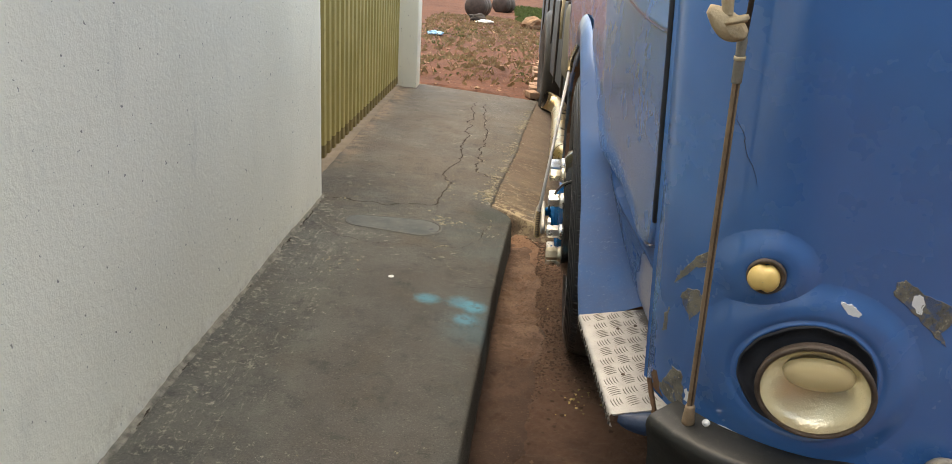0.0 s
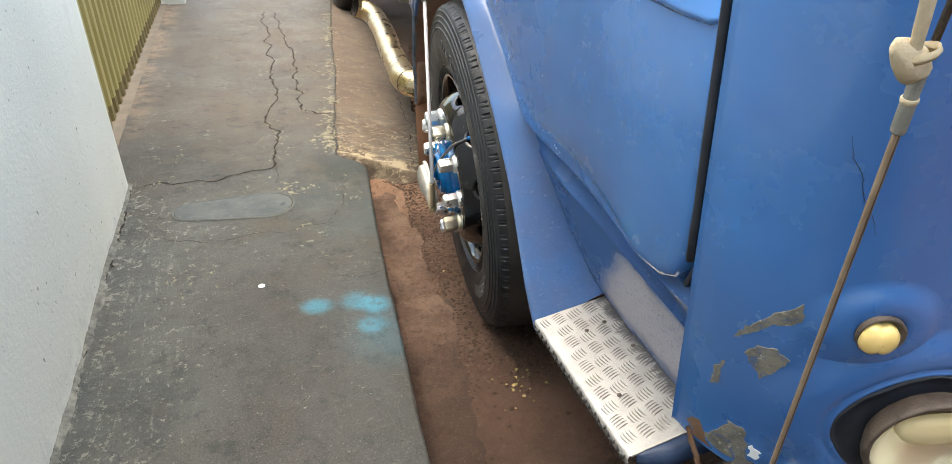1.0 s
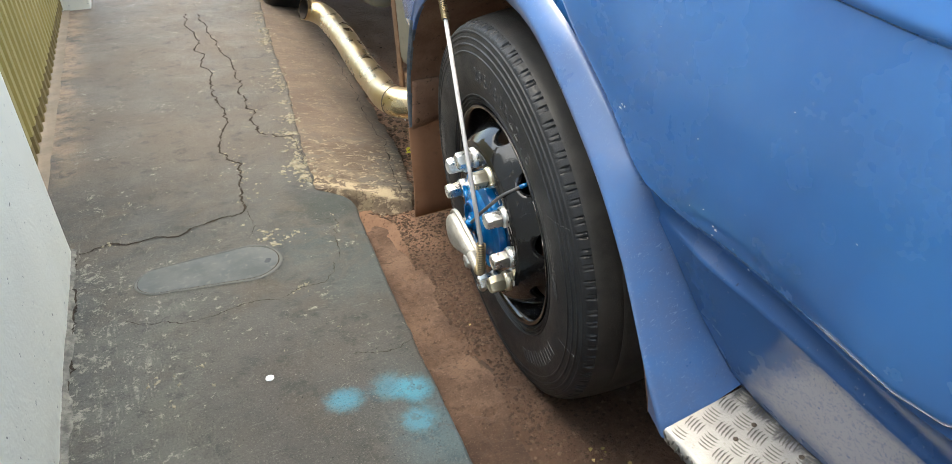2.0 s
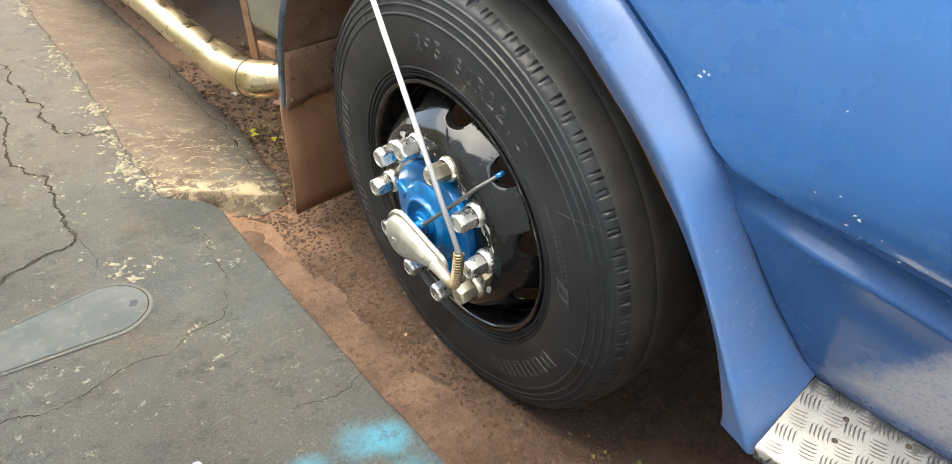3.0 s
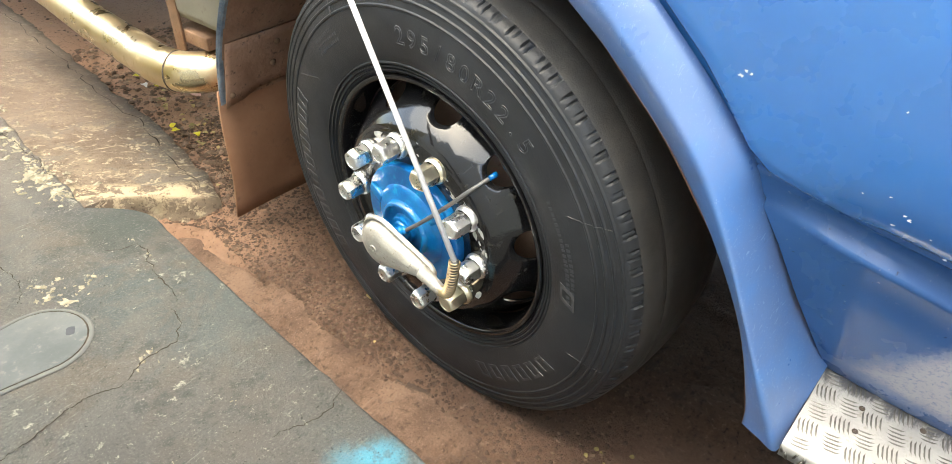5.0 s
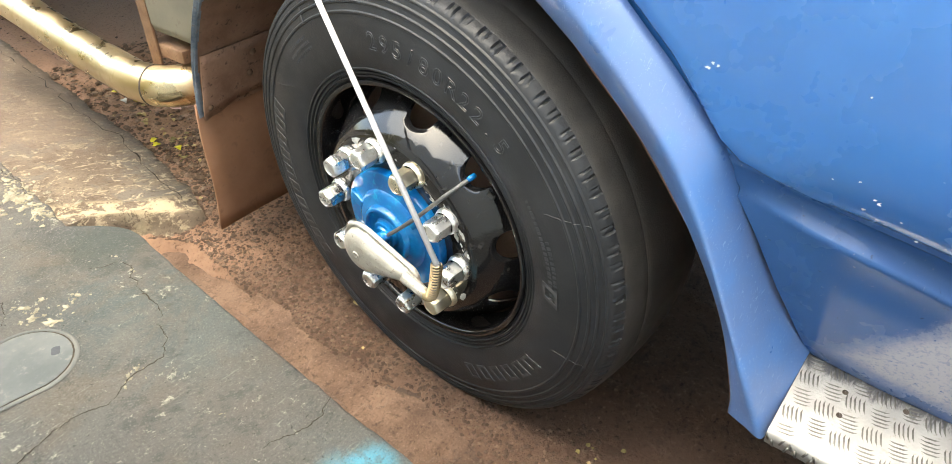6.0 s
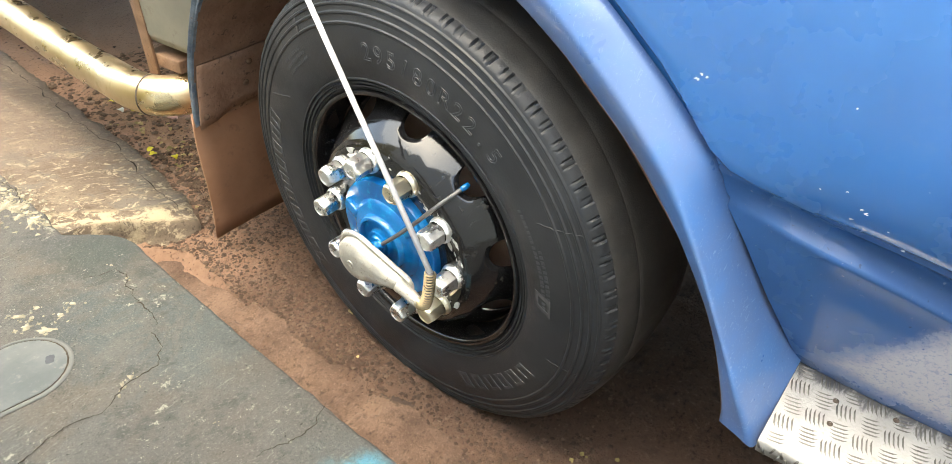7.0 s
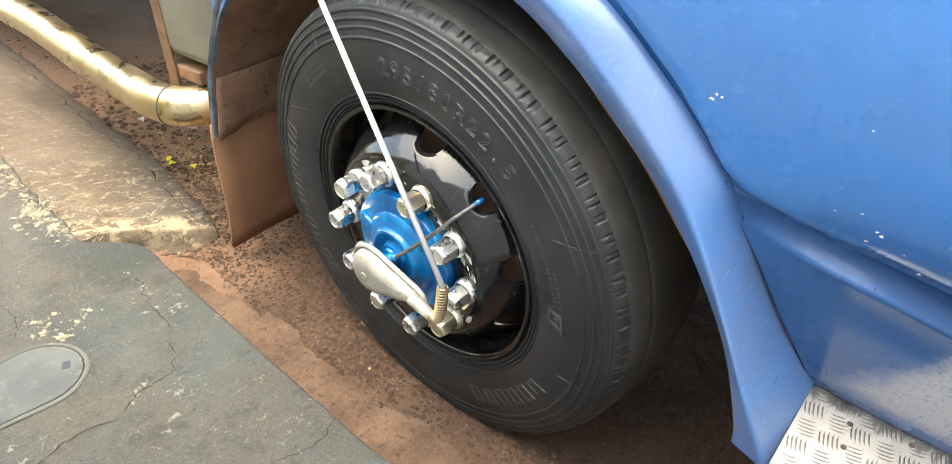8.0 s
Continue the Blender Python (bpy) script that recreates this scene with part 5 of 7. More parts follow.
def facing(x, z, lift=0.0):
    """A frame on the cab's front: local z points out of it."""
    p = Vector((x, front_y(x, z), z))
    q = Vector((x + 0.02, front_y(x + 0.02, z), z))
    r = Vector((x, front_y(x, z + 0.02), z + 0.02))
    ex = (q - p).normalized()
    out = (r - p).cross(ex)
    out = out.normalized() if out.y < 0 else -out.normalized()
    up = out.cross(ex)
    m = Matrix((ex, up, out)).transposed().to_4x4()
    return Matrix.Translation(p + out * lift) @ m


# Headlamp, loose in its bowl.
LAMP_X = 0.012
def swelling(cx, cz, profile, seg=72, shake=0.0):
    """Rings round a point of the cab's front, raised off it by the profile's heights."""
    rows = []
    for r, h in profile:
        row = []
        for k in range(seg):
            a = 2 * math.pi * k / seg
            q = r * (1 + shake * noise.noise((math.cos(a) * 3, math.sin(a) * 3, r * 30)))
            x, z = cx + q * math.cos(a), cz + q * math.sin(a)
            row.append((x, front_y(x, z) - h, z))
        rows.append(row)
    return grid_mesh(rows, True)


def eased(r0, r1, high, n=18):
    return [(r0 + (r1 - r0) * k / n, high * (k / n) ** 3 * (6 * (k / n) ** 2 - 15 * k / n + 10) - 0.0003) for k in range(n + 1)]


head = part("headlamp", swelling(0.205, 0.528, eased(0.172, 0.116, 0.011) + [(0.110, 0.0108), (0.106, 0.0085), (0.103, 0.0078), (0.100, 0.0105), (0.0975, 0.0112), (0.0955, 0.010), (0.092, 0.004)]), BLUE, truck, "round headlamp sitting loose in its bowl")
inv_head = facing(0.205, 0.528, 0.0).inverted()
head.data.transform(inv_head)
head.matrix_world = inv_head.inverted()
bm = swelling(0.205, 0.528, [(0.0960, 0.0098), (0.0940, 0.0128), (0.091, 0.0115), (0.087, 0.0035), (0.07, 0.0025), (0.05, 0.0025)], shake=0.06)
bm.transform(inv_head)
part("bowl", bm, SEAL, head, "dirty black lamp bowl")
tip = pose(LAMP_X, -0.004, 0.034, 3, -4, 25) @ Matrix.Diagonal((0.89, 0.85, 0.6, 1)) @ pose(0, 0, 0, 0, 0, -25)
ringo = part("lamp_ring", lathe([(0.086, -0.045), (0.096, -0.020), (0.0985, -0.004), (0.0985, 0.004), (0.0975, 0.009), (0.0955, 0.0105), (0.0920, 0.0095), (0.0885, 0.0060), (0.0880, 0.003)], 56), LAMP_RING, head, "rusty lamp ring")
ringo.matrix_local = tip
refl = part("reflector", lathe([(0.093, 0.003), (0.088, -0.008), (0.078, -0.021), (0.064, -0.033), (0.046, -0.042), (0.024, -0.047), (0.0005, -0.048)], 48), REFLECTOR, head, "yellowed reflector")
refl.matrix_local = tip
bulb = part("bulb_shield", lathe([(0.0005, 0.0), (0.012, -0.002), (0.019, -0.010), (0.020, -0.03)], 24), CREAM, head, "cream bulb shield")
bulb.matrix_local = tip @ pose(0.002, 0.028, -0.004, 12, 0, 6) @ Matrix.Diagonal((2.9, 1.75, 1.0, 1))
lens = part("lens", lathe([(0.0935, 0.006), (0.082, 0.0105), (0.060, 0.0145), (0.03, 0.0165), (0.0005, 0.017)], 48), GLASS, head, "clear lamp glass")
lens.matrix_local = tip
lens.visible_shadow = False

# Round cream indicator above it.
inv_ind = facing(0.119, 0.693, 0.0).inverted()
ind = part("indicator", swelling(0.119, 0.693, eased(0.080, 0.034, 0.010) + [(0.028, 0.0105), (0.024, 0.007)], 48), BLUE, truck, "round cream indicator in a swollen blue base")
ind.data.transform(inv_ind)
ind.matrix_world = inv_ind.inverted()
gasket = part("indicator_gasket", lathe([(0.0290, 0.008), (0.0290, 0.014), (0.0265, 0.016), (0.020, 0.010)], 40), LAMP_RING, ind, "rusty indicator rim")
rows = []
for r, z in ((0.0240, 0.008), (0.0236, 0.017), (0.0200, 0.023), (0.0118, 0.0265), (0.0005, 0.0275)):
    rows.append([(r * (1 - 0.22 * math.exp(-((k - 30) / 1.6) ** 2) - 0.18 * math.exp(-((k - 10) / 1.6) ** 2)) * math.cos(2 * math.pi * k / 40) - LAMP_X * 0.25, r * (1 - 0.22 * math.exp(-((k - 30) / 1.6) ** 2) - 0.18 * math.exp(-((k - 10) / 1.6) ** 2)) * math.sin(2 * math.pi * k / 40) - 0.003, z) for k in range(40)])
part("indicator_lens", grid_mesh(rows, True), AMBER, ind, "cream plastic lens with broken rim")

# Small round lamp with a dotted face on the bumper.
dotl = part("marker_lamp", lathe([(0.012, -0.03), (0.03, -0.02), (0.036, -0.006), (0.037, 0.004), (0.033, 0.008), (0.0305, 0.006), (0.0005, 0.006)], 32), MARKER, truck, "small round zinc marker lamp with a dotted face")
part("lamp_face", lathe([(0.0305, 0.0064), (0.015, 0.0068), (0.0005, 0.007)], 32), BUMPER, dotl, "dark lamp face")
dotl.matrix_world = facing(0.422, 0.410, 0.035) @ pose(0, 0, 0, -8, 6, 0) @ Matrix.Diagonal((0.96, 0.90, 0.85, 1))
for k in range(13):
    a, r = (2 * math.pi * k / 9, 0.023) if k < 9 else (2 * math.pi * k / 4 + 0.5, 0.010)
    bd = part("lamp_bead", lathe([(0.0042, 0.006), (0.0036, 0.0085), (0.0004, 0.010)], 10), CHROME, dotl)
    bd.location = (r * math.cos(a), r * math.sin(a), 0)

# Peeled scrap and two small marks on the bumper beside that lamp.
for x, z, size in ((0.436, 0.362, 0.016), (0.452, 0.356, 0.011), (0.418, 0.366, 0.007)):
    own = random.Random(int(x * 1000))
    bm = bmesh.new()
    ring = []
    for k in range(11):
        a = 2 * math.pi * k / 11
        q = size * own.uniform(0.5, 1.2)
        px, pz = x + 1.3 * q * math.cos(a), z + 0.7 * q * math.sin(a)
        ring.append((px, front_y(px, 0.42) - 0.0655 - 0.004 * own.random(), pz))
    top_ = [bm.verts.new(p) for p in ring]
    low_ = [bm.verts.new((p[0], p[1] + 0.008, p[2])) for p in ring]
    bm.faces.new(top_)
    for k in range(11):
        bm.faces.new((low_[k], low_[(k + 1) % 11], top_[(k + 1) % 11], top_[k]))
    part("peeled_scrap", bm, CRUSHED_SCRAP, bumper, "curled yellowish scrap of peeled paint", smooth=False)
for x0, x1, z0, z1, mat in ((0.452, 0.456, 0.296, 0.316, CHIP_WHITE), (0.452, 0.463, 0.296, 0.301, CHIP_WHITE), (0.468, 0.503, 0.297, 0.302, RUST)):
    y_ = front_y((x0 + x1) / 2, 0.42) - 0.0515
    part("mark_bar", box(x0, y_ - 0.0015, z0, x1, y_ + 0.004, z1), mat, bumper, "small faded mark", smooth=False)

# Raised centre panel of the front.
rows = []
for z in steps([(0.38, 2.2, 0.1)]):
    x0 = 0.475 + 0.05 * (z - 0.4)
    rows.append([(x0, front_y(x0, z) - 0.001, z), (x0 + 0.012, front_y(x0, z) - 0.020, z), (x0 + 0.05, front_y(x0 + 0.05, z) - 0.024, z)] + [(x0 + (1.13 - x0) * k / 6, front_y(x0 + (1.13 - x0) * k / 6, z) - 0.024, z) for k in range(1, 7)])
sharp(part("centre_panel", grid_mesh(rows), BLUE, truck, "raised blue centre panel"), 40)


def on_front(outline, lift, n=2):
    """A thin irregular patch that hugs the cab's front; outline in (x, z)."""
    bm = bmesh.new()
    cx = sum(p[0] for p in outline) / len(outline)
    cz = sum(p[1] for p in outline) / len(outline)
    rings = []
    for k in (1.0, 0.97, 0.6, 0.25):
        rings.append([(cx + (x - cx) * k, front_y(cx + (x - cx) * k, cz + (z - cz) * k) - (lift if k < 1 else -0.0005), cz + (z - cz) * k) for x, z in outline])
    grid_mesh(rings, True, bm)
    bm.verts.ensure_lookup_table()
    bm.faces.new(list(bm.verts)[-len(outline):])
    return bm


def rough_outline(points, seed, amount=0.004):
    out = []
    for (a, b), (c, d) in zip(points, points[1:] + points[:1]):
        for k in range(6):
            t = k / 6
            x, z = a + (c - a) * t, b + (d - b) * t
            out.append((x + amount * (noise.noise((x * 70, z * 70, seed)) + 0.7 * noise.noise((x * 260, z * 260, seed))), z + 1.3 * amount * (noise.noise((z * 70, x * 70, seed + 4)) + 0.7 * noise.noise((z * 260, x * 260, seed + 4)))))
    return out


PEELS = [
    ([(0.017, 0.617), (0.018, 0.645), (0.033, 0.683), (0.047, 0.715), (0.054, 0.694), (0.048, 0.677), (0.04, 0.677), (0.026, 0.648), (0.019, 0.628)], PRIMER),
    ([(0.026, 0.597), (0.032, 0.621), (0.044, 0.628), (0.057, 0.614), (0.05, 0.593), (0.044, 0.562), (0.035, 0.583)], PRIMER),
    ([(0.016, 0.535), (0.018, 0.565), (0.023, 0.515), (0.020, 0.506)], PRIMER),
    ([(0.034, 0.385), (0.036, 0.416), (0.04, 0.45), (0.049, 0.45), (0.06, 0.409), (0.06, 0.378), (0.047, 0.37)], PRIMER),
    ([(0.060, 0.40), (0.062, 0.425), (0.069, 0.42), (0.067, 0.398)], CHIP_WHITE),
    ([(0.024, 0.40), (0.028, 0.41), (0.034, 0.37), (0.040, 0.365), (0.030, 0.365)], RUST),
    ([(0.222, 0.666), (0.236, 0.670), (0.252, 0.656), (0.250, 0.645), (0.232, 0.656)], CHIP_WHITE),
    ([(0.29, 0.708), (0.304, 0.715), (0.338, 0.694), (0.375, 0.683), (0.388, 0.67), (0.382, 0.656), (0.371, 0.635), (0.382, 0.617), (0.365, 0.628), (0.327, 0.663), (0.292, 0.69)], PRIMER),
    ([(0.318, 0.692), (0.328, 0.694), (0.338, 0.682), (0.334, 0.664), (0.322, 0.672)], CHIP_WHITE),
    ([(0.405, 0.603), (0.422, 0.597), (0.439, 0.579), (0.439, 0.569), (0.415, 0.59)], PRIMER),
    ([(0.112, 0.600), (0.122, 0.604), (0.138, 0.610), (0.126, 0.598)], PRIMER),
    ([(0.10, 0.388), (0.13, 0.391), (0.17, 0.388), (0.16, 0.384)], CHIP_WHITE),
]
for k, (line, mat) in enumerate(PEELS):
    part("paint_peel", on_front(rough_outline(line, k, 0.0032), 0.0100 if k == 6 else 0.0012), mat, front, "peeled paint showing filler", smooth=False)
bm = lathe([(0.0065, -0.004), (0.0065, 0.002), (0.004, 0.0045), (0.0005, 0.005)], 12)
bo = part("bolt", bm, CHIP_WHITE, truck)
bo.matrix_world = facing(0.098, 0.392, 0.016)

# Strap down the front, tied with a rag.
strap = thing("strap", (0.061, -1.405, 0.40), "brown stretch strap tied with a cream rag on the truck's front", "strap")
here = Vector((0.061, -1.405, 0.40))
low, high = Vector((0.060, -1.400, 0.388)), Vector((0.000, -1.522, 1.005))
bm = bmesh.new()
rows = []
dirn = (high - low).normalized()
across = dirn.cross(Vector((0.35, -1, 0)).normalized()).normalized()
outw = across.cross(dirn)
for i in range(31):
    p = low.lerp(high, i / 30) - here
    w = 0.0072 - 0.0012 * i / 30
    rows.append([p + across * (w * math.cos(a)) + outw * (0.0035 * math.sin(a)) - outw * (0.0014 if k == 3 else 0) for k, a in enumerate([2 * math.pi * j / 12 for j in range(12)])])
part("band", grid_mesh(rows, True, bm), ROPE, strap)
rows = []
for i in range(25):
    p = low.lerp(high, 0.05 + 0.93 * i / 24) - here + outw * 0.0030
    rows.append([p - across * 0.0019 - outw * 0.001, p + outw * 0.0004 - across * 0.0012, p + outw * 0.0004 + across * 0.0012, p + across * 0.0019 - outw * 0.001])
part("band_groove", grid_mesh(rows), STRAP_CORE, strap, "dark worn line down the strap")
part("ferrule", tube([low + dirn * q - here for q in (-0.012, 0.0, 0.03, 0.034)], [0.012, 0.011, 0.0085, 0.007], 12), ROPE, strap)
part("clip", tube([high + dirn * q - here for q in (-0.022, -0.02, 0.012, 0.016, 0.034, 0.048)], [0.0066, 0.0072, 0.0072, 0.0064, 0.0070, 0.0040], 14), MARKER, strap, "tarnished metal end clip")
part("clip_collar", tube([high + dirn * q - here for q in (0.009, 0.010, 0.0135, 0.0145)], [0.0072, 0.0080, 0.0080, 0.0072], 14), CLOTH, strap, "pale clip collar")
part("rod", tube([high + dirn * 0.03 - here + Vector((0.002, 0, 0)), high + dirn * 0.2 - here + Vector((0.010, 0, 0)), high + dirn * 0.75 - here + Vector((0.045, 0, 0))], 0.0036, 10), LAMP_RING, strap, "thin metal rod")
knot = high + dirn * 0.062 - here + Vector((-0.020, 0.0, 0.0))
rows = []
for i in range(15):
    t = i / 14
    w = 0.0155 * math.sin(math.pi * (0.07 + 0.86 * t)) ** 0.7
    c = knot + Vector((-0.032 + 0.056 * t, -0.012 + 0.010 * t, 0.010 - 0.030 * t - 0.004 * math.sin(math.pi * t)))
    rows.append([c + Vector((0.35 * w * math.cos(a), 0.45 * w * math.sin(a), w * math.cos(a))) * (1 + 0.30 * noise.noise((math.cos(a) * 2.2, math.sin(a) * 2.2, 0.6 * t))) for a in [2 * math.pi * k / 18 for k in range(18)]])
bm = grid_mesh(rows, True)
bm.verts.ensure_lookup_table()
vs = list(bm.verts)
bm.faces.new(vs[:18])
bm.faces.new(vs[-18:])
part("rag_fold", bm, CLOTH, strap, "folded cream rag")
ring = [knot + Vector((0.004 + 0.017 * math.cos(a), -0.006 + 0.012 * math.sin(a), 0.004 * math.cos(a) - 0.002)) for a in [2 * math.pi * k / 20 for k in range(21)]]
rows = [[p + Vector((0, 0, 0.0045)), p + (p - knot).normalized() * 0.0022, p - Vector((0, 0, 0.0045)), p - (p - knot).normalized() * 0.0016] for p in ring]
part("rag_band", grid_mesh([list(r) + [r[0]] for r in rows]), CLOTH, strap)
rows = []
for i in range(22):
    t = i / 21
    c = knot + dirn * (0.004 + 0.46 * t) + Vector((-0.006 - 0.012 * math.sin(5 * t) * (1 - t), -0.010, 0))
    w = 0.007 + 0.005 * noise.noise((t * 9, 3, 0)) + 0.003 * min(1, 4 * t)
    rows.append([c + Vector((w * math.cos(a), 0.45 * w * math.sin(a), 0)) * (1 + 0.25 * noise.noise((math.cos(a) * 2, math.sin(a) * 2, 3 * t))) for a in [2 * math.pi * k / 12 for k in range(12)]])
part("rag_tail", grid_mesh(rows, True), CLOTH, strap)

# Hairline cracks in the cab's paint.
line = []
for k, (x, z) in enumerate(spline([(0.031, 0.948), (0.038, 0.923), (0.050, 0.903), (0.053, 0.890), (0.060, 0.871), (0.069, 0.857), (0.080, 0.830)], 6)):
    x += 0.0022 * noise.noise((k * 0.9, 3, 0))
    line.append(Vector((x, front_y(x, z) - 0.0004, z)))
n_ = len(line)
part("paint_crack", tube(line, [0.0002 + 0.00045 * math.sin(math.pi * k / (n_ - 1)) * (0.6 + 0.5 * noise.noise((k * 0.7, 1, 0))) for k in range(n_)], 6), SEAL, truck, "fine dark crack in the paint")

# ---- wheel ----
wx = Vector((1.0, -0.0776, 0.0523)).normalized()
wa = wx.cross(Vector((0, 0, 1))).normalized()
wb = wa.cross(wx)
wb = wb if wb.z > 0 else -wb
HUB = Matrix.Translation((0.0, 0.0, 0.3335)) @ Matrix((wa, wb, -wx)).transposed().to_4x4()


def polar(r, deg, z=0.0):
    """In the wheel's own frame: degrees from the top, clockwise from outside."""
    return Vector((r * math.sin(radians(deg)), r * math.cos(radians(deg)), z))


# Steel disc with ten vent holes.
DISC = [(0.145, 0.047), (0.195, 0.047), (0.205, 0.0450), (0.2105, 0.0425), (0.2165, 0.0390), (0.2195, 0.0355), (0.2225, 0.0310), (0.252, -0.0155), (0.274, -0.0500)]
bm = lathe([(0.276, -0.10), (0.275, -0.065), (0.277, -0.034), (0.280, -0.014), (0.2825, -0.001), (0.286, 0.0085), (0.2885, 0.0113), (0.2930, 0.0124), (0.2965, 0.0118), (0.2980, 0.0085), (0.298, 0.003), (0.296, -0.012)], 128)
lathe([(0.118, 0.043), (0.140, 0.043), (0.146, 0.0455), (0.152, 0.047), (0.176, 0.0474), (0.192, 0.0472), (0.198, 0.0466), (0.1992, 0.0450), (0.2012, 0.0448), (0.2024, 0.0460), (0.2050, 0.0450), (0.2080, 0.0440), (0.2105, 0.0425)], 120, bm)
HOLE0 = 9.5
m = 40
for s in range(10):
    mid_deg = HOLE0 + 36 * s
    rings = []
    for f in (0.0, 0.12, 0.45, 1.0):
        row = []
        for k in range(m):
            a = 2 * math.pi * k / m
            ca, sa = math.cos(a), math.sin(a)
            hd, hr = 7.6 * ca, 0.2500 + 0.0200 * sa
            q = max(abs(ca), abs(sa))
            ed, er = 18.0 * ca / q, 0.24225 + 0.03175 * sa / q
            deg, r = hd + (ed - hd) * f, hr + (er - hr) * f
            row.append(polar(r, mid_deg + deg, lerp(DISC, r)))
        rings.append(row)
    wall_ring = [p + Vector((0, 0, -0.012)) for p in rings[0]]
    grid_mesh([wall_ring] + rings, True, bm)
bmesh.ops.remove_doubles(bm, verts=bm.verts, dist=0.0006)
wheel = part("wheel", bm, RIM, truck, "front wheel with a glossy black steel rim")
sharp(wheel, 50)
wheel.matrix_world = HUB

rng = random.Random(8)
for k in range(34):
    a, r = rng.uniform(-30, 130), 0.150 + 0.048 * rng.random()
    size = 0.0015 + 0.006 * rng.random() ** 2.5
    pts = [polar(r + size * (0.5 + 0.8 * rng.random()) * math.cos(q), a + math.degrees(2.2 * size / r * (0.5 + 0.8 * rng.random()) * math.sin(q)), 0.0482) for q in [2 * math.pi * i / 9 for i in range(9)]]
    bm = bmesh.new()
    bm.faces.new([bm.verts.new(p) for p in pts])
    part("paint_chip", bm, CHIP_GREY, wheel, smooth=False)

# Tyre: sidewall rings, notched shoulder, ribbed tread, flattened where it stands.
SIDE = [(0.284, -0.02), (0.2905, -0.006), (0.297, 0.003), (0.3015, 0.0095), (0.3025, 0.0070), (0.3050, 0.0075), (0.3065, 0.0125), (0.3085, 0.0125), (0.3100, 0.0088), (0.3125, 0.0095), (0.3140, 0.0150), (0.3160, 0.0150), (0.3175, 0.0115), (0.3205, 0.0125), (0.3220, 0.0178), (0.3242, 0.0178), (0.3258, 0.0160), (0.335, 0.0200), (0.352, 0.0238), (0.372, 0.0262), (0.395, 0.0272), (0.415, 0.0266), (0.428, 0.0252), (0.430, 0.0268), (0.433, 0.0268), (0.435, 0.0244), (0.446, 0.0224), (0.448, 0.0240), (0.451, 0.0238), (0.453, 0.0210), (0.461, 0.0192), (0.463, 0.0206), (0.466, 0.0202), (0.468, 0.0172), (0.476, 0.0146), (0.478, 0.0160), (0.481, 0.0152), (0.483, 0.0122)]
SHOULDER = [(0.4875, 0.0098), (0.4912, 0.0062), (0.4945, 0.0012), (0.4970, -0.0042), (0.4984, -0.0095)]
CROWN = [(0.4994, -0.0120), (0.5012, -0.0160), (0.5040, -0.030), (0.5072, -0.052), (0.5086, -0.0645), (0.5082, -0.0660), (0.5083, -0.0685), (0.5092, -0.0700), (0.5108, -0.086), (0.5124, -0.112), (0.5130, -0.140), (0.5124, -0.168), (0.5108, -0.190), (0.5088, -0.2075), (0.5082, -0.209), (0.5080, -0.2115), (0.5080, -0.213), (0.5050, -0.232)]
INNER = [(0.502, -0.256), (0.47, -0.272), (0.41, -0.282), (0.35, -0.275), (0.30, -0.255), (0.28, -0.22)]
SEG = 966


def turned(profile, notch=0.0):
    rows = []
    for idx, (r, z) in enumerate(profile):
        row = []
        for k in range(SEG):
            g = k % 21
            lug = g in (12, 13, 14, 15)
            sipe = g in (2, 6)
            cut = 0.0
            if notch and idx >= 1:
                if lug and idx >= 2:
                    cut = notch * (0.95 if g in (12, 15) else 0.5)
                elif lug and g in (12, 15):
                    cut = 0.5 * notch
                elif sipe:
                    cut = notch * (0.45, 0.8, 1.0, 1.1)[idx - 1]
            wear = 1.0 + 0.35 * math.sin(k * 12.9898) + (0.25 * noise.noise((k * 0.31, idx * 0.7, 2)) if notch else 0.0)
            rr, zz = r - 0.75 * cut * wear, z - 0.8 * cut * wear
            if notch:
                rr += 0.0008 * noise.noise((k * 0.11, 3, idx * 0.5))
            p = polar(rr, k * 360 / SEG, zz)
            w_ = HUB @ p
            if w_.z < -0.158:
                w_.z = -0.158 - 0.1 * (-0.158 - w_.z)
                p = HUB.inverted() @ w_
            row.append(p)
        rows.append(row)
    return rows


side_rows, shoulder_rows, crown_rows, inner_rows = turned(SIDE), turned(SHOULDER, 0.0034), turned(CROWN), turned(INNER)
tyre = part("tyre", grid_mesh(side_rows + shoulder_rows + crown_rows[:1], True), TYRE, wheel, "black rubber tyre with raised lettering")
sharp(tyre, 26)
part("tread", grid_mesh(crown_rows + inner_rows, True), TREAD, wheel, "dusty worn ribbed tread")

# Lettering and bars on the sidewall.
def side_z(r):
    return lerp([(a, b) for a, b in SIDE], r)


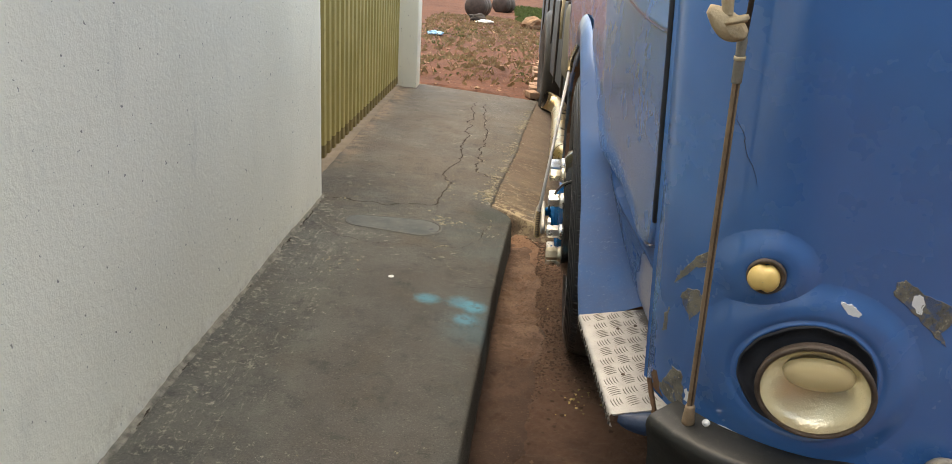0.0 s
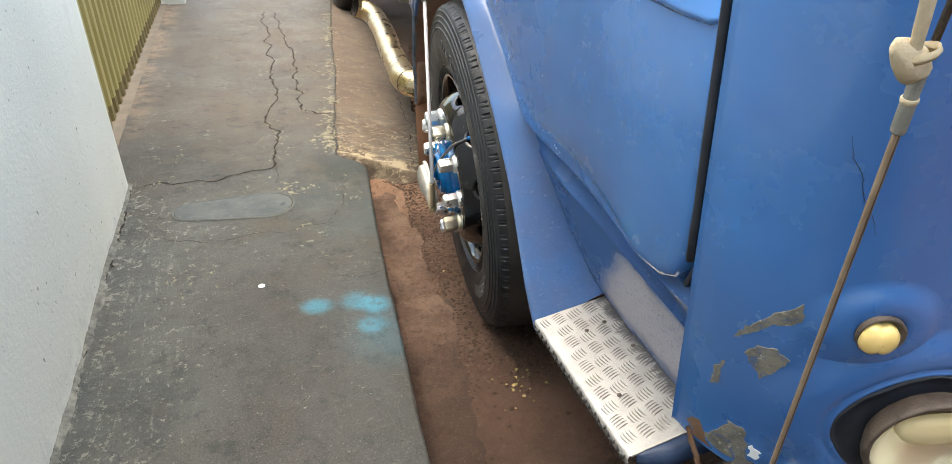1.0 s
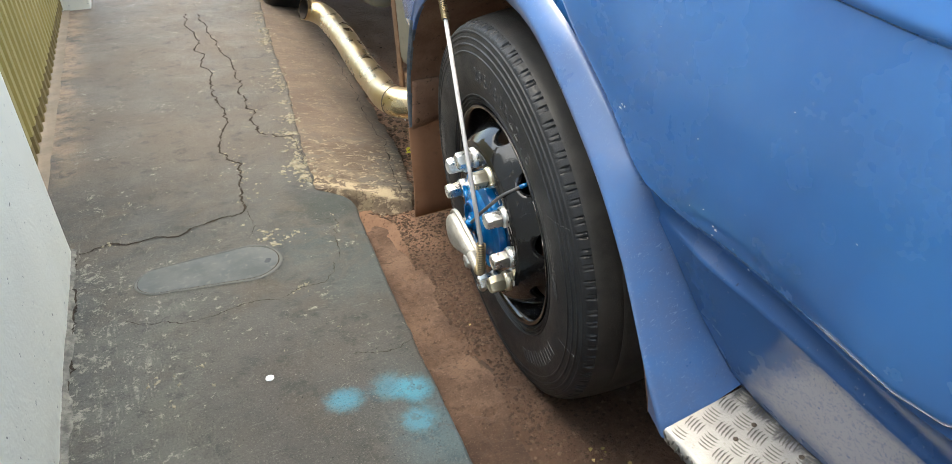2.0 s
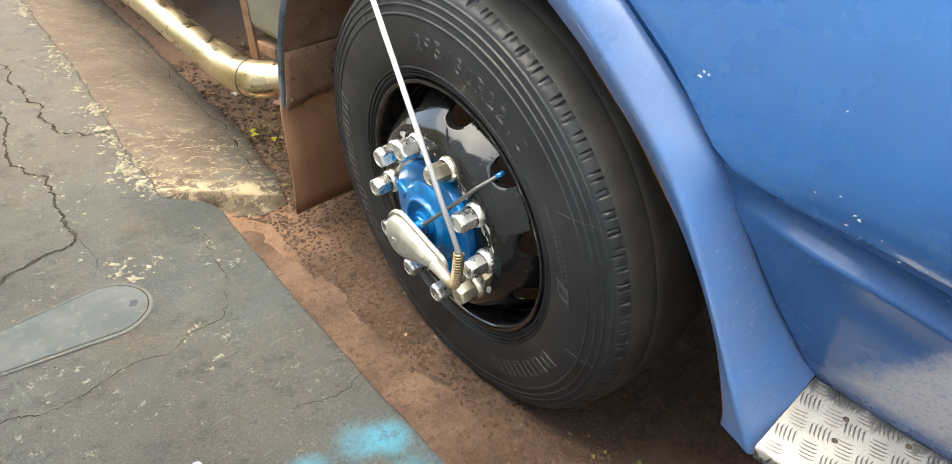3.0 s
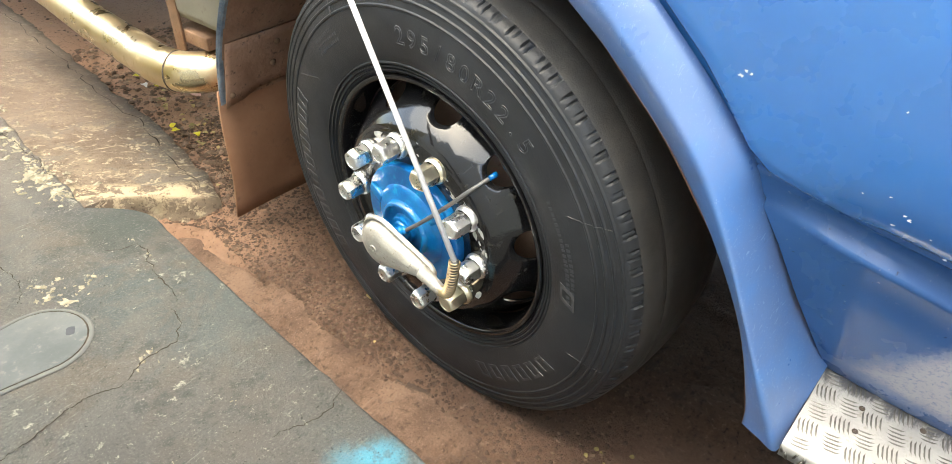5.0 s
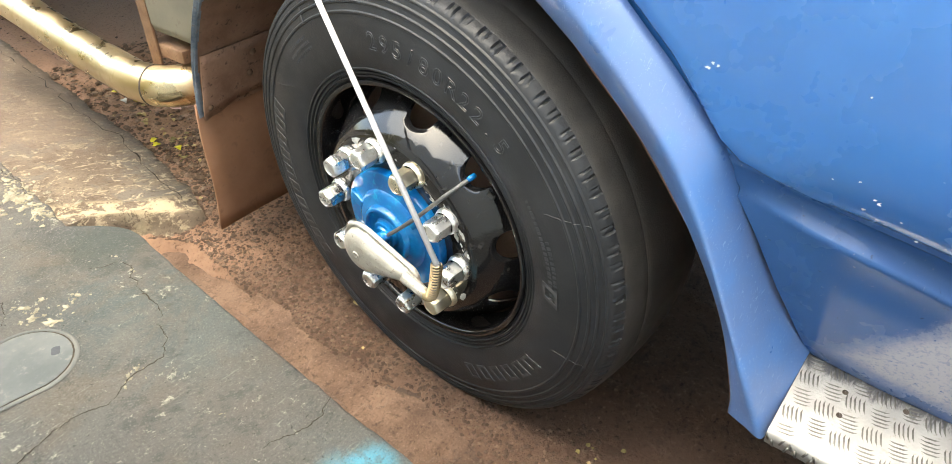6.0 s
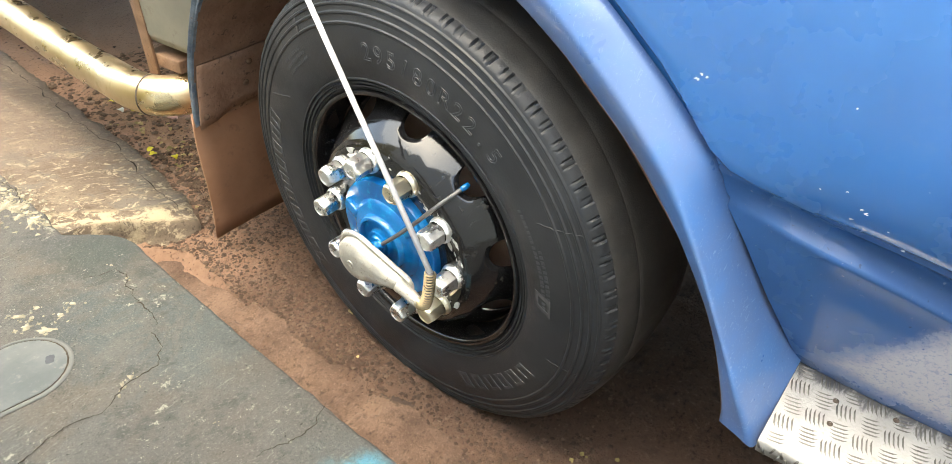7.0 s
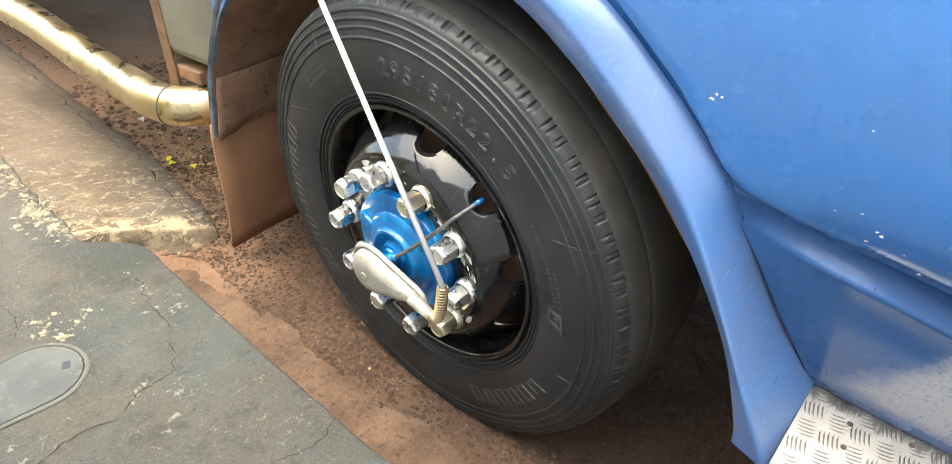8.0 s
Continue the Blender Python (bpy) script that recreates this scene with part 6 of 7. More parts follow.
def glyphs(text, size, r, first, pitch, depth=0.0010):
    """Raised outlined characters round the sidewall, heads outward."""
    bm = bmesh.new()
    for i, ch in enumerate(text):
        cu = bpy.data.curves.new("glyph", "FONT")
        cu.body, cu.size, cu.align_x = ch, size, "CENTER"
        cu.fill_mode, cu.bevel_depth, cu.bevel_resolution, cu.resolution_u = "NONE", depth, 1, 3
        ob = bpy.data.objects.new("glyph", cu)
        scene.collection.objects.link(ob)
        me = bpy.data.meshes.new_from_object(ob.evaluated_get(bpy.context.evaluated_depsgraph_get()))
        deg = first + pitch * i
        me.transform(pose(0, 0, 0, 0, 0, -deg) @ Matrix.Translation((0, r, side_z(r + size * 0.35))) @ pose(0, 0, 0, 0, 0, 0))
        bm.from_mesh(me)
        bpy.data.objects.remove(ob)
        bpy.data.curves.remove(cu)
        bpy.data.meshes.remove(me)
    return bm


part("size_lettering", glyphs("295/80R22.5", 0.047, 0.369, -4.4, 4.75), LETTER, wheel, "raised tyre size lettering", smooth=False)


def bars(r0, r1, first, last, count, fill=0.62, slant=0.0, high=0.0010, hollow=False):
    """Plain raised bars standing for writing."""
    bm = bmesh.new()
    for i in range(count):
        d0 = first + (last - first) * i / count
        d1 = d0 + (last - first) / count * fill
        quads = [(r0, r1, d0, d1)]
        if hollow:
            e, f = (r1 - r0) * 0.16, (d1 - d0) * 0.22
            quads = [(r0, r0 + e, d0, d1), (r1 - e, r1, d0, d1), (r0 + e, r1 - e, d0, d0 + f), (r0 + e, r1 - e, d1 - f, d1)]
        for a, b, c, d in quads:
            lo = [polar(q, g + slant * (q - r0) / (r1 - r0), side_z(q) + 0.0001) for q, g in ((a, c), (a, d), (b, d), (b, c))]
            hi = [p + Vector((0, 0, high)) for p in lo]
            lv, hv = [bm.verts.new(p) for p in lo], [bm.verts.new(p) for p in hi]
            bm.faces.new(hv)
            for k in range(4):
                bm.faces.new((lv[k], lv[(k + 1) % 4], hv[(k + 1) % 4], hv[k]))
    return bm


for k in range(10):
    d0 = -130 + 6.2 * k
    part("maker_bar", bars(0.388, 0.426, d0, d0 + 4.2, 1, 1.0, 1.4, 0.0013, True), WORN_LETTER, wheel, smooth=False)
for k in range(6):
    d0 = 120 + 6.7 * k
    part("model_bar", bars(0.364, 0.402, d0, d0 + 4.4, 1, 1.0, -1.6, 0.0012, True), WORN_LETTER if k < 2 else LETTER, wheel, smooth=False)
for k in range(22):
    d0 = 58 + 34 * k / 22
    part("small_bar", bars(0.366, 0.374, d0, d0 + 1.545 * (0.45 + 0.3 * (k * 7 % 3) / 2), 1, 1.0, 0, 0.0008), LETTER, wheel, smooth=False)
for k in range(12):
    d0 = 70 + 18 * k / 12
    part("small_bar", bars(0.378, 0.386, d0, d0 + 1.500 * (0.45 + 0.3 * (k * 7 % 3) / 2), 1, 1.0, 0, 0.0008), LETTER, wheel, smooth=False)
for k in range(12):
    d0 = -46 + 13 * k / 12
    part("small_bar", bars(0.384, 0.390, d0, d0 + 1.083 * (0.45 + 0.3 * (k * 7 % 3) / 2), 1, 1.0, 0, 0.0008), LETTER, wheel, smooth=False)
for k in range(12):
    d0 = -46 + 13 * k / 12
    part("small_bar", bars(0.396, 0.402, d0, d0 + 1.083 * (0.45 + 0.3 * (k * 7 % 3) / 2), 1, 1.0, 0, 0.0008), LETTER, wheel, smooth=False)
for k in range(10):
    d0 = -45 + 11 * k / 10
    part("small_bar", bars(0.408, 0.414, d0, d0 + 1.100 * (0.45 + 0.3 * (k * 7 % 3) / 2), 1, 1.0, 0, 0.0008), LETTER, wheel, smooth=False)
part("sidewall_mark", bars(0.352, 0.386, 84, 90, 1, 1.0, 2, 0.0012, True), WORN_LETTER, wheel, smooth=False)
part("sidewall_mark", bars(0.43, 0.47, -32, -31.4, 1, 1.0, 0, 0.0012), WORN_LETTER, wheel, smooth=False)
for r0, r1, d0, d1 in ((0.40, 0.478, 62, 66), (0.40, 0.47, 108, 106), (0.37, 0.42, -56, -62)):
    a, b = polar(r0, d0, side_z(r0)), polar(r1, d1, side_z(r1))
    line = []
    for k in range(21):
        p = a.lerp(b, k / 20) + Vector((0.0015 * noise.noise((k, r0, 0)), 0.0015 * noise.noise((k, r1, 2)), 0))
        p.z = side_z(math.hypot(p.x, p.y)) + 0.0003
        line.append(p)
    part("scuff", tube(line, 0.0006, 5), WORN_LETTER, wheel, "pale scuff line")

# Brake drum behind the vents, blue hub, nuts.
part("brake_drum", lathe([(0.271, -0.098), (0.262, -0.082), (0.245, -0.074), (0.20, -0.062), (0.12, -0.06)], 64), DRUM, wheel, "brown dusty brake drum")
hub_bm = lathe([(0.131, 0.040), (0.131, 0.0565), (0.1295, 0.0605), (0.126, 0.062), (0.100, 0.0625), (0.092, 0.0640), (0.088, 0.0700), (0.0800, 0.0735), (0.066, 0.0745), (0.0635, 0.0765), (0.0620, 0.0835), (0.0595, 0.0865), (0.0545, 0.0868), (0.0525, 0.0845), (0.0505, 0.0790), (0.046, 0.0775), (0.034, 0.0775), (0.031, 0.080), (0.0300, 0.0865), (0.0285, 0.088), (0.0215, 0.0885), (0.0205, 0.090), (0.0195, 0.094), (0.012, 0.095), (0.0005, 0.095)], 72)
hub = part("hub", hub_bm, BLUE_HUB, wheel, "hub cap painted glossy bright blue")
sharp(hub, 35)
for deg in (-68, 52, 158):
    bm = box(-0.012, 0.082, 0.058, 0.012, 0.122, 0.0745, 0.003)
    for v in bm.verts:
        if v.co.z > 0.07 and v.co.y > 0.11:
            v.co.z -= 0.004
    rib = part("hub_rib", bm, BLUE_HUB, wheel, "blue-painted bolted lug on the hub")
    rib.matrix_local = pose(0, 0, 0, 0, 0, -deg)

def nut_mesh():
    """Pressed chrome cap over a wheel nut: round skirt, hexagon, chamfered end with a shallow dimple."""
    bm = lathe([(0.0265, 0.046), (0.0272, 0.049), (0.0268, 0.0535), (0.0252, 0.0575), (0.0225, 0.060)], 24)
    rows = []
    for r, z, hexed in ((0.0208, 0.0585, 1.0), (0.0224, 0.0620, 1.0), (0.0224, 0.0915, 1.0), (0.0216, 0.0955, 0.9), (0.0190, 0.0985, 0.45), (0.0165, 0.0998, 0.1), (0.0140, 0.1000, 0.0), (0.0132, 0.0990, 0.0), (0.0080, 0.0986, 0.0), (0.0004, 0.0986, 0.0)):
        row = []
        for j in range(24):
            a = 2 * math.pi * j / 24
            flat = math.cos(math.pi / 6) / math.cos((a + math.pi / 6) % (math.pi / 3) - math.pi / 6)
            q = r * (1 + (flat - 1) * hexed)
            row.append((q * math.cos(a), q * math.sin(a), z))
        rows.append(row)
    return grid_mesh(rows, True, bm)


first = part("lug_nut", nut_mesh(), CHROME, wheel, "tall chrome lug nut")
sharp(first, 28)
for k in range(10):
    ob = first if k == 0 else new("lug_nut", first.data)
    ob.parent = wheel
    ob.matrix_local = Matrix.Translation(polar(0.1710, -84.4 + 36 * k)) @ pose(0, 0, 0, 0, 0, 13 * k)
    ob["label"] = "tall chrome lug nut"
    if k in (3, 6):
        ob.data = first.data.copy()
        ob.data.materials[0] = YELLOW_CHROME
        ob["label"] = "tall lug nut with yellowed chrome"

# Air feed: rotary joint, housing, sprung pipe and hose to the valve.
feed = part("air_feed", tube([Vector((0, 0, 0.090)), Vector((0, 0, 0.1120)), Vector((-0.010, -0.008, 0.122))], [0.0125, 0.0125, 0.016], 16), BLUE_HUB, truck, "tyre inflation joint with a silver housing")
feed.matrix_world = HUB
part("elbow", tube(spline([Vector((0.0, 0.000, 0.100)), Vector((0.012, 0.010, 0.099)), Vector((0.026, 0.020, 0.097))], 6), [0.011, 0.011, 0.0105, 0.010, 0.010, 0.0095, 0.009, 0.012, 0.012, 0.009, 0.009, 0.008, 0.008], 12), BLUE_HUB, feed, "blue brass elbow")


def teardrop(r, tip_r, length, n=48):
    """Outline round a large and a small circle, the small one along local x."""
    far = length - tip_r
    a0 = math.acos((r - tip_r) / far)
    out = [(far + tip_r * math.cos(a), tip_r * math.sin(a)) for a in [-a0 + 2 * a0 * k / 11 for k in range(12)]]
    return out + [(r * math.cos(a), r * math.sin(a)) for a in [a0 + (2 * math.pi - 2 * a0) * k / (n - 13) for k in range(n - 12)]]


rows = []
for grow, z in ((-0.006, 0.1130), (0.0005, 0.1140), (0.0035, 0.1165), (0.0038, 0.1215), (0.0025, 0.1245), (0.0000, 0.1256), (-0.0030, 0.1225), (-0.0066, 0.1215), (-0.0076, 0.1275), (-0.0086, 0.1335), (-0.0112, 0.1385), (-0.0165, 0.1425), (-0.0240, 0.1455), (-0.0340, 0.1475), (-0.0480, 0.1480)):
    k = max(0.06, (0.057 + grow) / 0.057)
    rows.append([(x * k if x < 0 else x * (0.30 + 0.70 * k), y * k, z - 0.006 * max(0.0, x) / 0.175) for x, y in teardrop(0.057, 0.0185, 0.141)])
bm = grid_mesh(rows, True)
bm.verts.ensure_lookup_table()
bm.faces.new(list(bm.verts)[-len(rows[-1]):])
TURN = pose(-0.026, -0.027, -0.003, 0, 0, -1)
bm.transform(TURN)
housing = part("housing", bm, SILVER, feed, "scuffed silver teardrop housing")
sharp(housing, 28)
bm = lathe([(0.0085, 0.1462), (0.0082, 0.1492), (0.0055, 0.1502), (0.0048, 0.1490), (0.0005, 0.1490)], 14)
sc = part("screw", bm, SILVER, feed)
sc.matrix_local = TURN
neck = spline([Vector((0.098, -0.028, 0.126)), Vector((0.125, -0.031, 0.128)), Vector((0.151, -0.036, 0.130)), Vector((0.171, -0.030, 0.132)), Vector((0.1825, -0.004, 0.132)), Vector((0.1885, 0.028, 0.130)), Vector((0.1925, 0.0600, 0.1275))], 8)
part("neck", tube(neck[:19], [0.0145 - 0.0035 * q / 18 for q in range(19)], 14), SILVER, feed)
part("inner_hose", tube(neck[17:], 0.0072, 12), BLACK_HOSE, feed)


def coil(path, radius, wire, turns, per=12):
    """A wire wound round a path."""
    pts = [Vector(p) for p in path]
    out = []
    n = turns * per
    for i in range(n + 1):
        s = i / n * (len(pts) - 1)
        k = min(int(s), len(pts) - 2)
        p = pts[k].lerp(pts[k + 1], s - k)
        d = (pts[k + 1] - pts[k]).normalized()
        u = d.cross(Vector((0, 0, 1)))
        u = u.normalized() if u.length > 0.01 else Vector((1, 0, 0))
        v = d.cross(u)
        a = 2 * math.pi * i / per
        out.append(p + radius * (math.cos(a) * u + math.sin(a) * v))
    return tube(out, wire, 5)


part("spring", coil(neck[16:], 0.0102, 0.0017, 19), SPRING, feed, "brassy coil spring")
inv = HUB.inverted()
low, high = Vector((0.1922, 0.0575, 0.1276)), Vector((-0.175, 0.5030, 0.0430))
part("air_pipe", tube([low, low.lerp(high, 0.5), low.lerp(high, 0.985)], 0.0055, 14), WHITE_HOSE, feed, "white sleeved air pipe")
up = [low.lerp(high, 0.965), high, low.lerp(high, 1.06), inv @ Vector((-0.030, 0.235, 0.905))]
part("upper_spring", coil(spline(up, 6), 0.009, 0.0013, 22), SPRING, feed, "dark coil spring")
part("upper_hose", tube(spline(up, 6), 0.0068, 10), BLACK_HOSE, feed)
hose = spline([Vector((0.022, 0.017, 0.097)), Vector((0.060, 0.052, 0.092)), Vector((0.108, 0.100, 0.076)), Vector((0.146, 0.142, 0.052)), Vector((0.163, 0.160, 0.024)), Vector((0.172, 0.170, 0.000))], 8)
part("valve_hose", tube(hose, 0.0042, 10), BLACK_HOSE, feed, "black air hose to the valve")
part("valve_cap", tube([hose[-5], hose[-3], hose[-1], hose[-1] + (hose[-1] - hose[-3]) * 0.8], [0.0048, 0.0058, 0.0056, 0.0042], 10), BLUE_HUB, feed, "blue valve fitting")

# ---- behind the wheel ----
bm = bmesh.new()
rows = []
for i in range(9):
    z = 0.345 - 0.41 * i / 8
    rows.append([(0.016 - 0.004 * i / 8 + 0.42 * k / 8, 0.775 + 0.022 * i / 8 + 0.006 * math.sin(i * 0.9 + k * 0.5), z) for k in range(9)])
flap_ob = part("mud_flap", grid_mesh(rows), FLAP, truck, "brown mud-coated rubber mud flap")
flap_ob.modifiers.new("thickness", "SOLIDIFY").thickness = 0.008
bm = box(0.085, 0.735, 0.462, 0.55, 1.07, 1.04, 0.03)
part("side_box", bm, GREY_BOX, truck, "dusty grey box behind the wheel")
part("bracket", box(0.082, 1.005, 0.345, 0.090, 1.050, 1.04, 0.002), RUST, truck, "rusty bracket strap")
part("bracket_foot", box(0.090, 0.90, 0.395, 0.26, 1.045, 0.432, 0.004), RUST, truck, "rusty bracket foot over the exhaust")
part("side_tank", box(0.075, 1.27, 0.60, 0.60, 2.15, 1.04, 0.05), GREY_BOX, truck, "dusty grey-brown side tank")
pipe = spline([(0.26, 0.88, 0.333), (0.13, 0.905, 0.333), (0.075, 0.93, 0.333), (0.042, 0.97, 0.333), (0.030, 1.03, 0.332), (0.030, 1.10, 0.330), (0.042, 1.20, 0.326), (0.052, 1.35, 0.328), (0.060, 1.50, 0.336), (0.072, 1.65, 0.346), (0.085, 1.80, 0.355), (0.095, 1.95, 0.360), (0.100, 2.08, 0.362), (0.104, 2.22, 0.370), (0.086, 2.31, 0.384), (0.046, 2.340, 0.402), (0.010, 2.335, 0.414)], 8)
ex = part("exhaust_pipe", tube(pipe, 0.057, 28, caps=False), GOLD_PIPE, truck, "brass-tinted chrome exhaust pipe")
bm = tube(pipe, 0.052, 16, caps=False)
part("pipe_lining", bm, DARK, ex)
part("pipe_band", tube([pipe[26], Vector(pipe[26]).lerp(Vector(pipe[27]), 0.6)], [0.0585, 0.0585], 28), LAMP_RING, ex, "rusty clamp band")
# Unseen dark box added to keep light out from under the truck.
part("chassis_light_block", box(0.72, -1.2, 0.46, 1.75, 6.2, 0.72, 0.02), DARK, truck)
part("deck", box(0.16, 1.15, 1.05, 2.20, 6.3, 1.15, 0.01), WOOD, truck, "weathered wooden load bed")
part("body_panel", box(0.15, 2.55, 0.42, 0.30, 6.2, 1.04, 0.01), SLATE, truck, "dusty slate-grey body side")
for k in range(5):
    part("body_rib", box(0.135, 2.65 + k * 0.75, 0.40, 0.15, 2.70 + k * 0.75, 1.04, 0.004), DARK, truck)
part("hanging_strap", tube([(0.125, 2.9, 1.15), (0.118, 2.9, 0.95), (0.122, 2.905, 0.78)], [0.012, 0.012, 0.010], 8), CLOTH, truck, "cream strap end hanging from the load bed")
axle = part("axle", tube([(0.25, 0, 0.33), (2.0, 0, 0.33)], 0.09, 12), DARK, truck)
for y, x in ((0.0, 2.22), (4.6, 0.12), (4.6, 2.22)):
    bm = lathe([(0.30, 0.0), (0.40, 0.025), (0.49, 0.005), (0.515, -0.03), (0.515, -0.25), (0.40, -0.28), (0.2, -0.2), (0.2, -0.02), (0.30, 0.0)], 48)
    fw = part("far_wheel", bm, TREAD, truck, "dusty black wheel")
    fw.matrix_world = Matrix.Translation((x, y, street_level(x, y) + 0.505)) @ pose(0, 0, 0, 0, -90 if x < 1 else 90, 0)

# ---- clutter ----
bm = tube([(0.150, 4.56, -0.10), (0.132, 4.53, 0.02)], 0.027, 16, caps=False)
tube([(0.150, 4.56, -0.10), (0.132, 4.53, 0.02)], 0.022, 16, bm, caps=False)
stub = part("drain_stub", bm, POLE_PAINT)
tagged(stub, "broken white plastic drain pipe stub at the kerb", "drain pipe")
rows = []
for y in steps([(4.4, 26, 0.15)]):
    x0 = lot_edge(y) + 0.02
    rows.append([(x0 + 0.45 * k / 5, y, street_level(x0, y) + 0.022 - 0.004 * k + 0.006 * noise.noise((y * 3, k, 0)) - (0.05 if k == 5 else 0)) for k in range(6)])
tagged(part("far_gutter", grid_mesh(rows), GUTTER_TAN), "tan cement gutter strip running along the lot", "gutter", kind="structure")

rng = random.Random(11)
for k in range(16):
    y = 4.75 + k * 0.42
    x = lot_edge(y) - 0.04 + rng.uniform(-0.03, 0.02)
    bm = box(-0.05, -0.11, -0.03, 0.05, 0.11, 0.035, 0.008)
    for v in bm.verts:
        v.co += Vector((1, 1, 1)) * 0.004 * noise.noise(v.co * 40 + Vector((k, 0, 0)))
    ob = part("brick", bm, BRICK)
    ob.matrix_world = Matrix.Translation((x, y, ground_height(x, y) + 0.03)) @ pose(0, 0, 0, 0, rng.uniform(-6, 6), rng.uniform(-15, 15))
    tagged(ob, "soiled brick in a loose row along the lot", "brick", "edging bricks")

for x, y, r, lng, rz in ((-1.06, 17.9, 0.30, 0.95, 80), (-0.42, 22.0, 0.28, 0.85, 70)):
    bm = lathe([(0.001, 0.0), (r * 0.55, 0.01), (r * 0.9, 0.05), (r, 0.12), (r, lng * 0.33), (r * 1.02, lng * 0.34), (r, lng * 0.35), (r, lng * 0.66), (r * 1.02, lng * 0.67), (r, lng * 0.68), (r, lng), (r * 0.9, lng), (0.001, lng - 0.02)], 32)
    ob = part("drum", bm, LOT_DRUM)
    ob.matrix_world = Matrix.Translation((x, y, ground_height(x, y) + r - 0.03)) @ pose(0, 0, 0, -90, 0, rz - 90)
    tagged(ob, "rusty brown steel drum lying on bare earth", "drum", "lying drums")


def crumple(name, x, y, size, mat, label, seed, flat=0.4):
    bm = bmesh.new()
    bmesh.ops.create_icosphere(bm, subdivisions=3, radius=size)
    for v in bm.verts:
        v.co *= 1 + 0.5 * noise.noise(v.co / size * 1.3 + Vector((seed, 0, 0)))
        v.co.z *= flat
    ob = part(name, bm, mat, smooth=False)
    ob.location = (x, y, ground_height(x, y) + size * flat * 0.6)
    tagged(ob, label, "litter")


crumple("plastic_scrap", -1.50, 10.9, 0.15, BLUE_BAG, "crumpled blue plastic scrap on the earth", 1, 0.3)
crumple("paper_scrap", -0.70, 15.3, 0.19, PAPER, "crumpled pale paper scrap on the earth", 2, 0.3)
crumple("rubber_scrap", -0.88, 15.8, 0.22, DARK, "dark rubber scrap on the earth", 3, 0.5)
crumple("stump", 0.46, 15.6, 0.28, WOOD, "broken brown stump on the earth", 4, 0.6)

# Straw and grass over the lot.
def blades(count, area, mat, name, label, size, seed):
    rng = random.Random(seed)
    verts, faces = [], []
    for _ in range(count):
        x, y = area(rng)
        z = ground_height(x, y)
        n = rng.randint(3, 6)
        for _ in range(n):
            a, lean, h = rng.uniform(0, 6.28), rng.uniform(0.3, 1.3), size * rng.uniform(0.5, 1.3)
            w_ = 0.018 * size + 0.0012
            bx, by = x + rng.uniform(-1, 1) * size * 0.5, y + rng.uniform(-1, 1) * size * 0.5
            dx, dy = math.cos(a), math.sin(a)
            i = len(verts)
            verts += [(bx - dy * w_, by + dx * w_, z - 0.01), (bx + dy * w_, by - dx * w_, z - 0.01), (bx + dx * h * lean * 0.5, by + dy * h * lean * 0.5, z + h * 0.6), (bx + dx * h * lean, by + dy * h * lean, z + h * (1.1 - lean * 0.7))]
            faces += [(i, i + 1, i + 2), (i + 1, i + 3, i + 2)]
    me = bpy.data.meshes.new(name)
    me.from_pydata(verts, [], faces)
    me.materials.append(mat)
    tagged(new(name, me), label, "grass", kind="stuff")


blades(170, lambda r: (r.choice((-1.25, -1.0, -1.4, 0.1, -0.8)) + r.gauss(0, 0.25), r.choice((6.2, 7.4, 9.2, 11.5, 12.5)) + r.gauss(0, 0.35)), GRASS, "grass_tufts", "small green grass tufts on red earth", 0.05, 5)
blades(420, lambda r: (0.2 + 1.3 * r.random(), r.uniform(17.5, 26)), GRASS, "far_grass", "bright green grass at the lot's far end", 0.2, 6)
blades(1100, lambda r: (r.uniform(-2.0, 0.7), 5.2 + 13 * r.random() ** 0.8), STRAW, "straw", "dry straw strewn over red earth", 0.085, 7)


def pebbles(count, area, mat, name, label, lo, hi, seed):
    rng = random.Random(seed)
    verts, faces = [], []
    octa = ((1, 0, 0), (0, 1, 0), (-1, 0, 0), (0, -1, 0), (0, 0, 0.8), (0, 0, -0.8), (0.6, 0.6, 0.45), (-0.6, 0.55, 0.4), (-0.55, -0.6, 0.45), (0.6, -0.6, 0.4))
    tri = ((0, 6, 4), (6, 1, 4), (1, 7, 4), (7, 2, 4), (2, 8, 4), (8, 3, 4), (3, 9, 4), (9, 0, 4), (0, 1, 6), (1, 2, 7), (2, 3, 8), (3, 0, 9), (1, 0, 5), (2, 1, 5), (3, 2, 5), (0, 3, 5))
    for _ in range(count):
        x, y = area(rng)
        s = lo + (hi - lo) * rng.random() ** 5
        z = ground_height(x, y)
        a = rng.uniform(0, 6.28)
        i = len(verts)
        for u, v, w_ in octa:
            k = s * rng.uniform(0.75, 1.2)
            verts.append((x + k * (u * math.cos(a) - v * math.sin(a)), y + k * (u * math.sin(a) + v * math.cos(a)), z + k * w_ * 0.7))
        faces += [tuple(i + q for q in f) for f in tri]
    me = bpy.data.meshes.new(name)
    me.from_pydata(verts, [], faces)
    me.materials.append(mat)
    tagged(new(name, me), label, "pebbles", kind="stuff")


def gutter_spot(r):
    y = r.uniform(-2.0, 3.6)
    x0 = lerp([(b, a) for a, b in KERB], y) + 0.13 if y < 1.0 else lerp([(b, a) for a, b in RAMP_LOW], y) + 0.01
    return x0 + abs(r.gauss(0, 0.16)), y


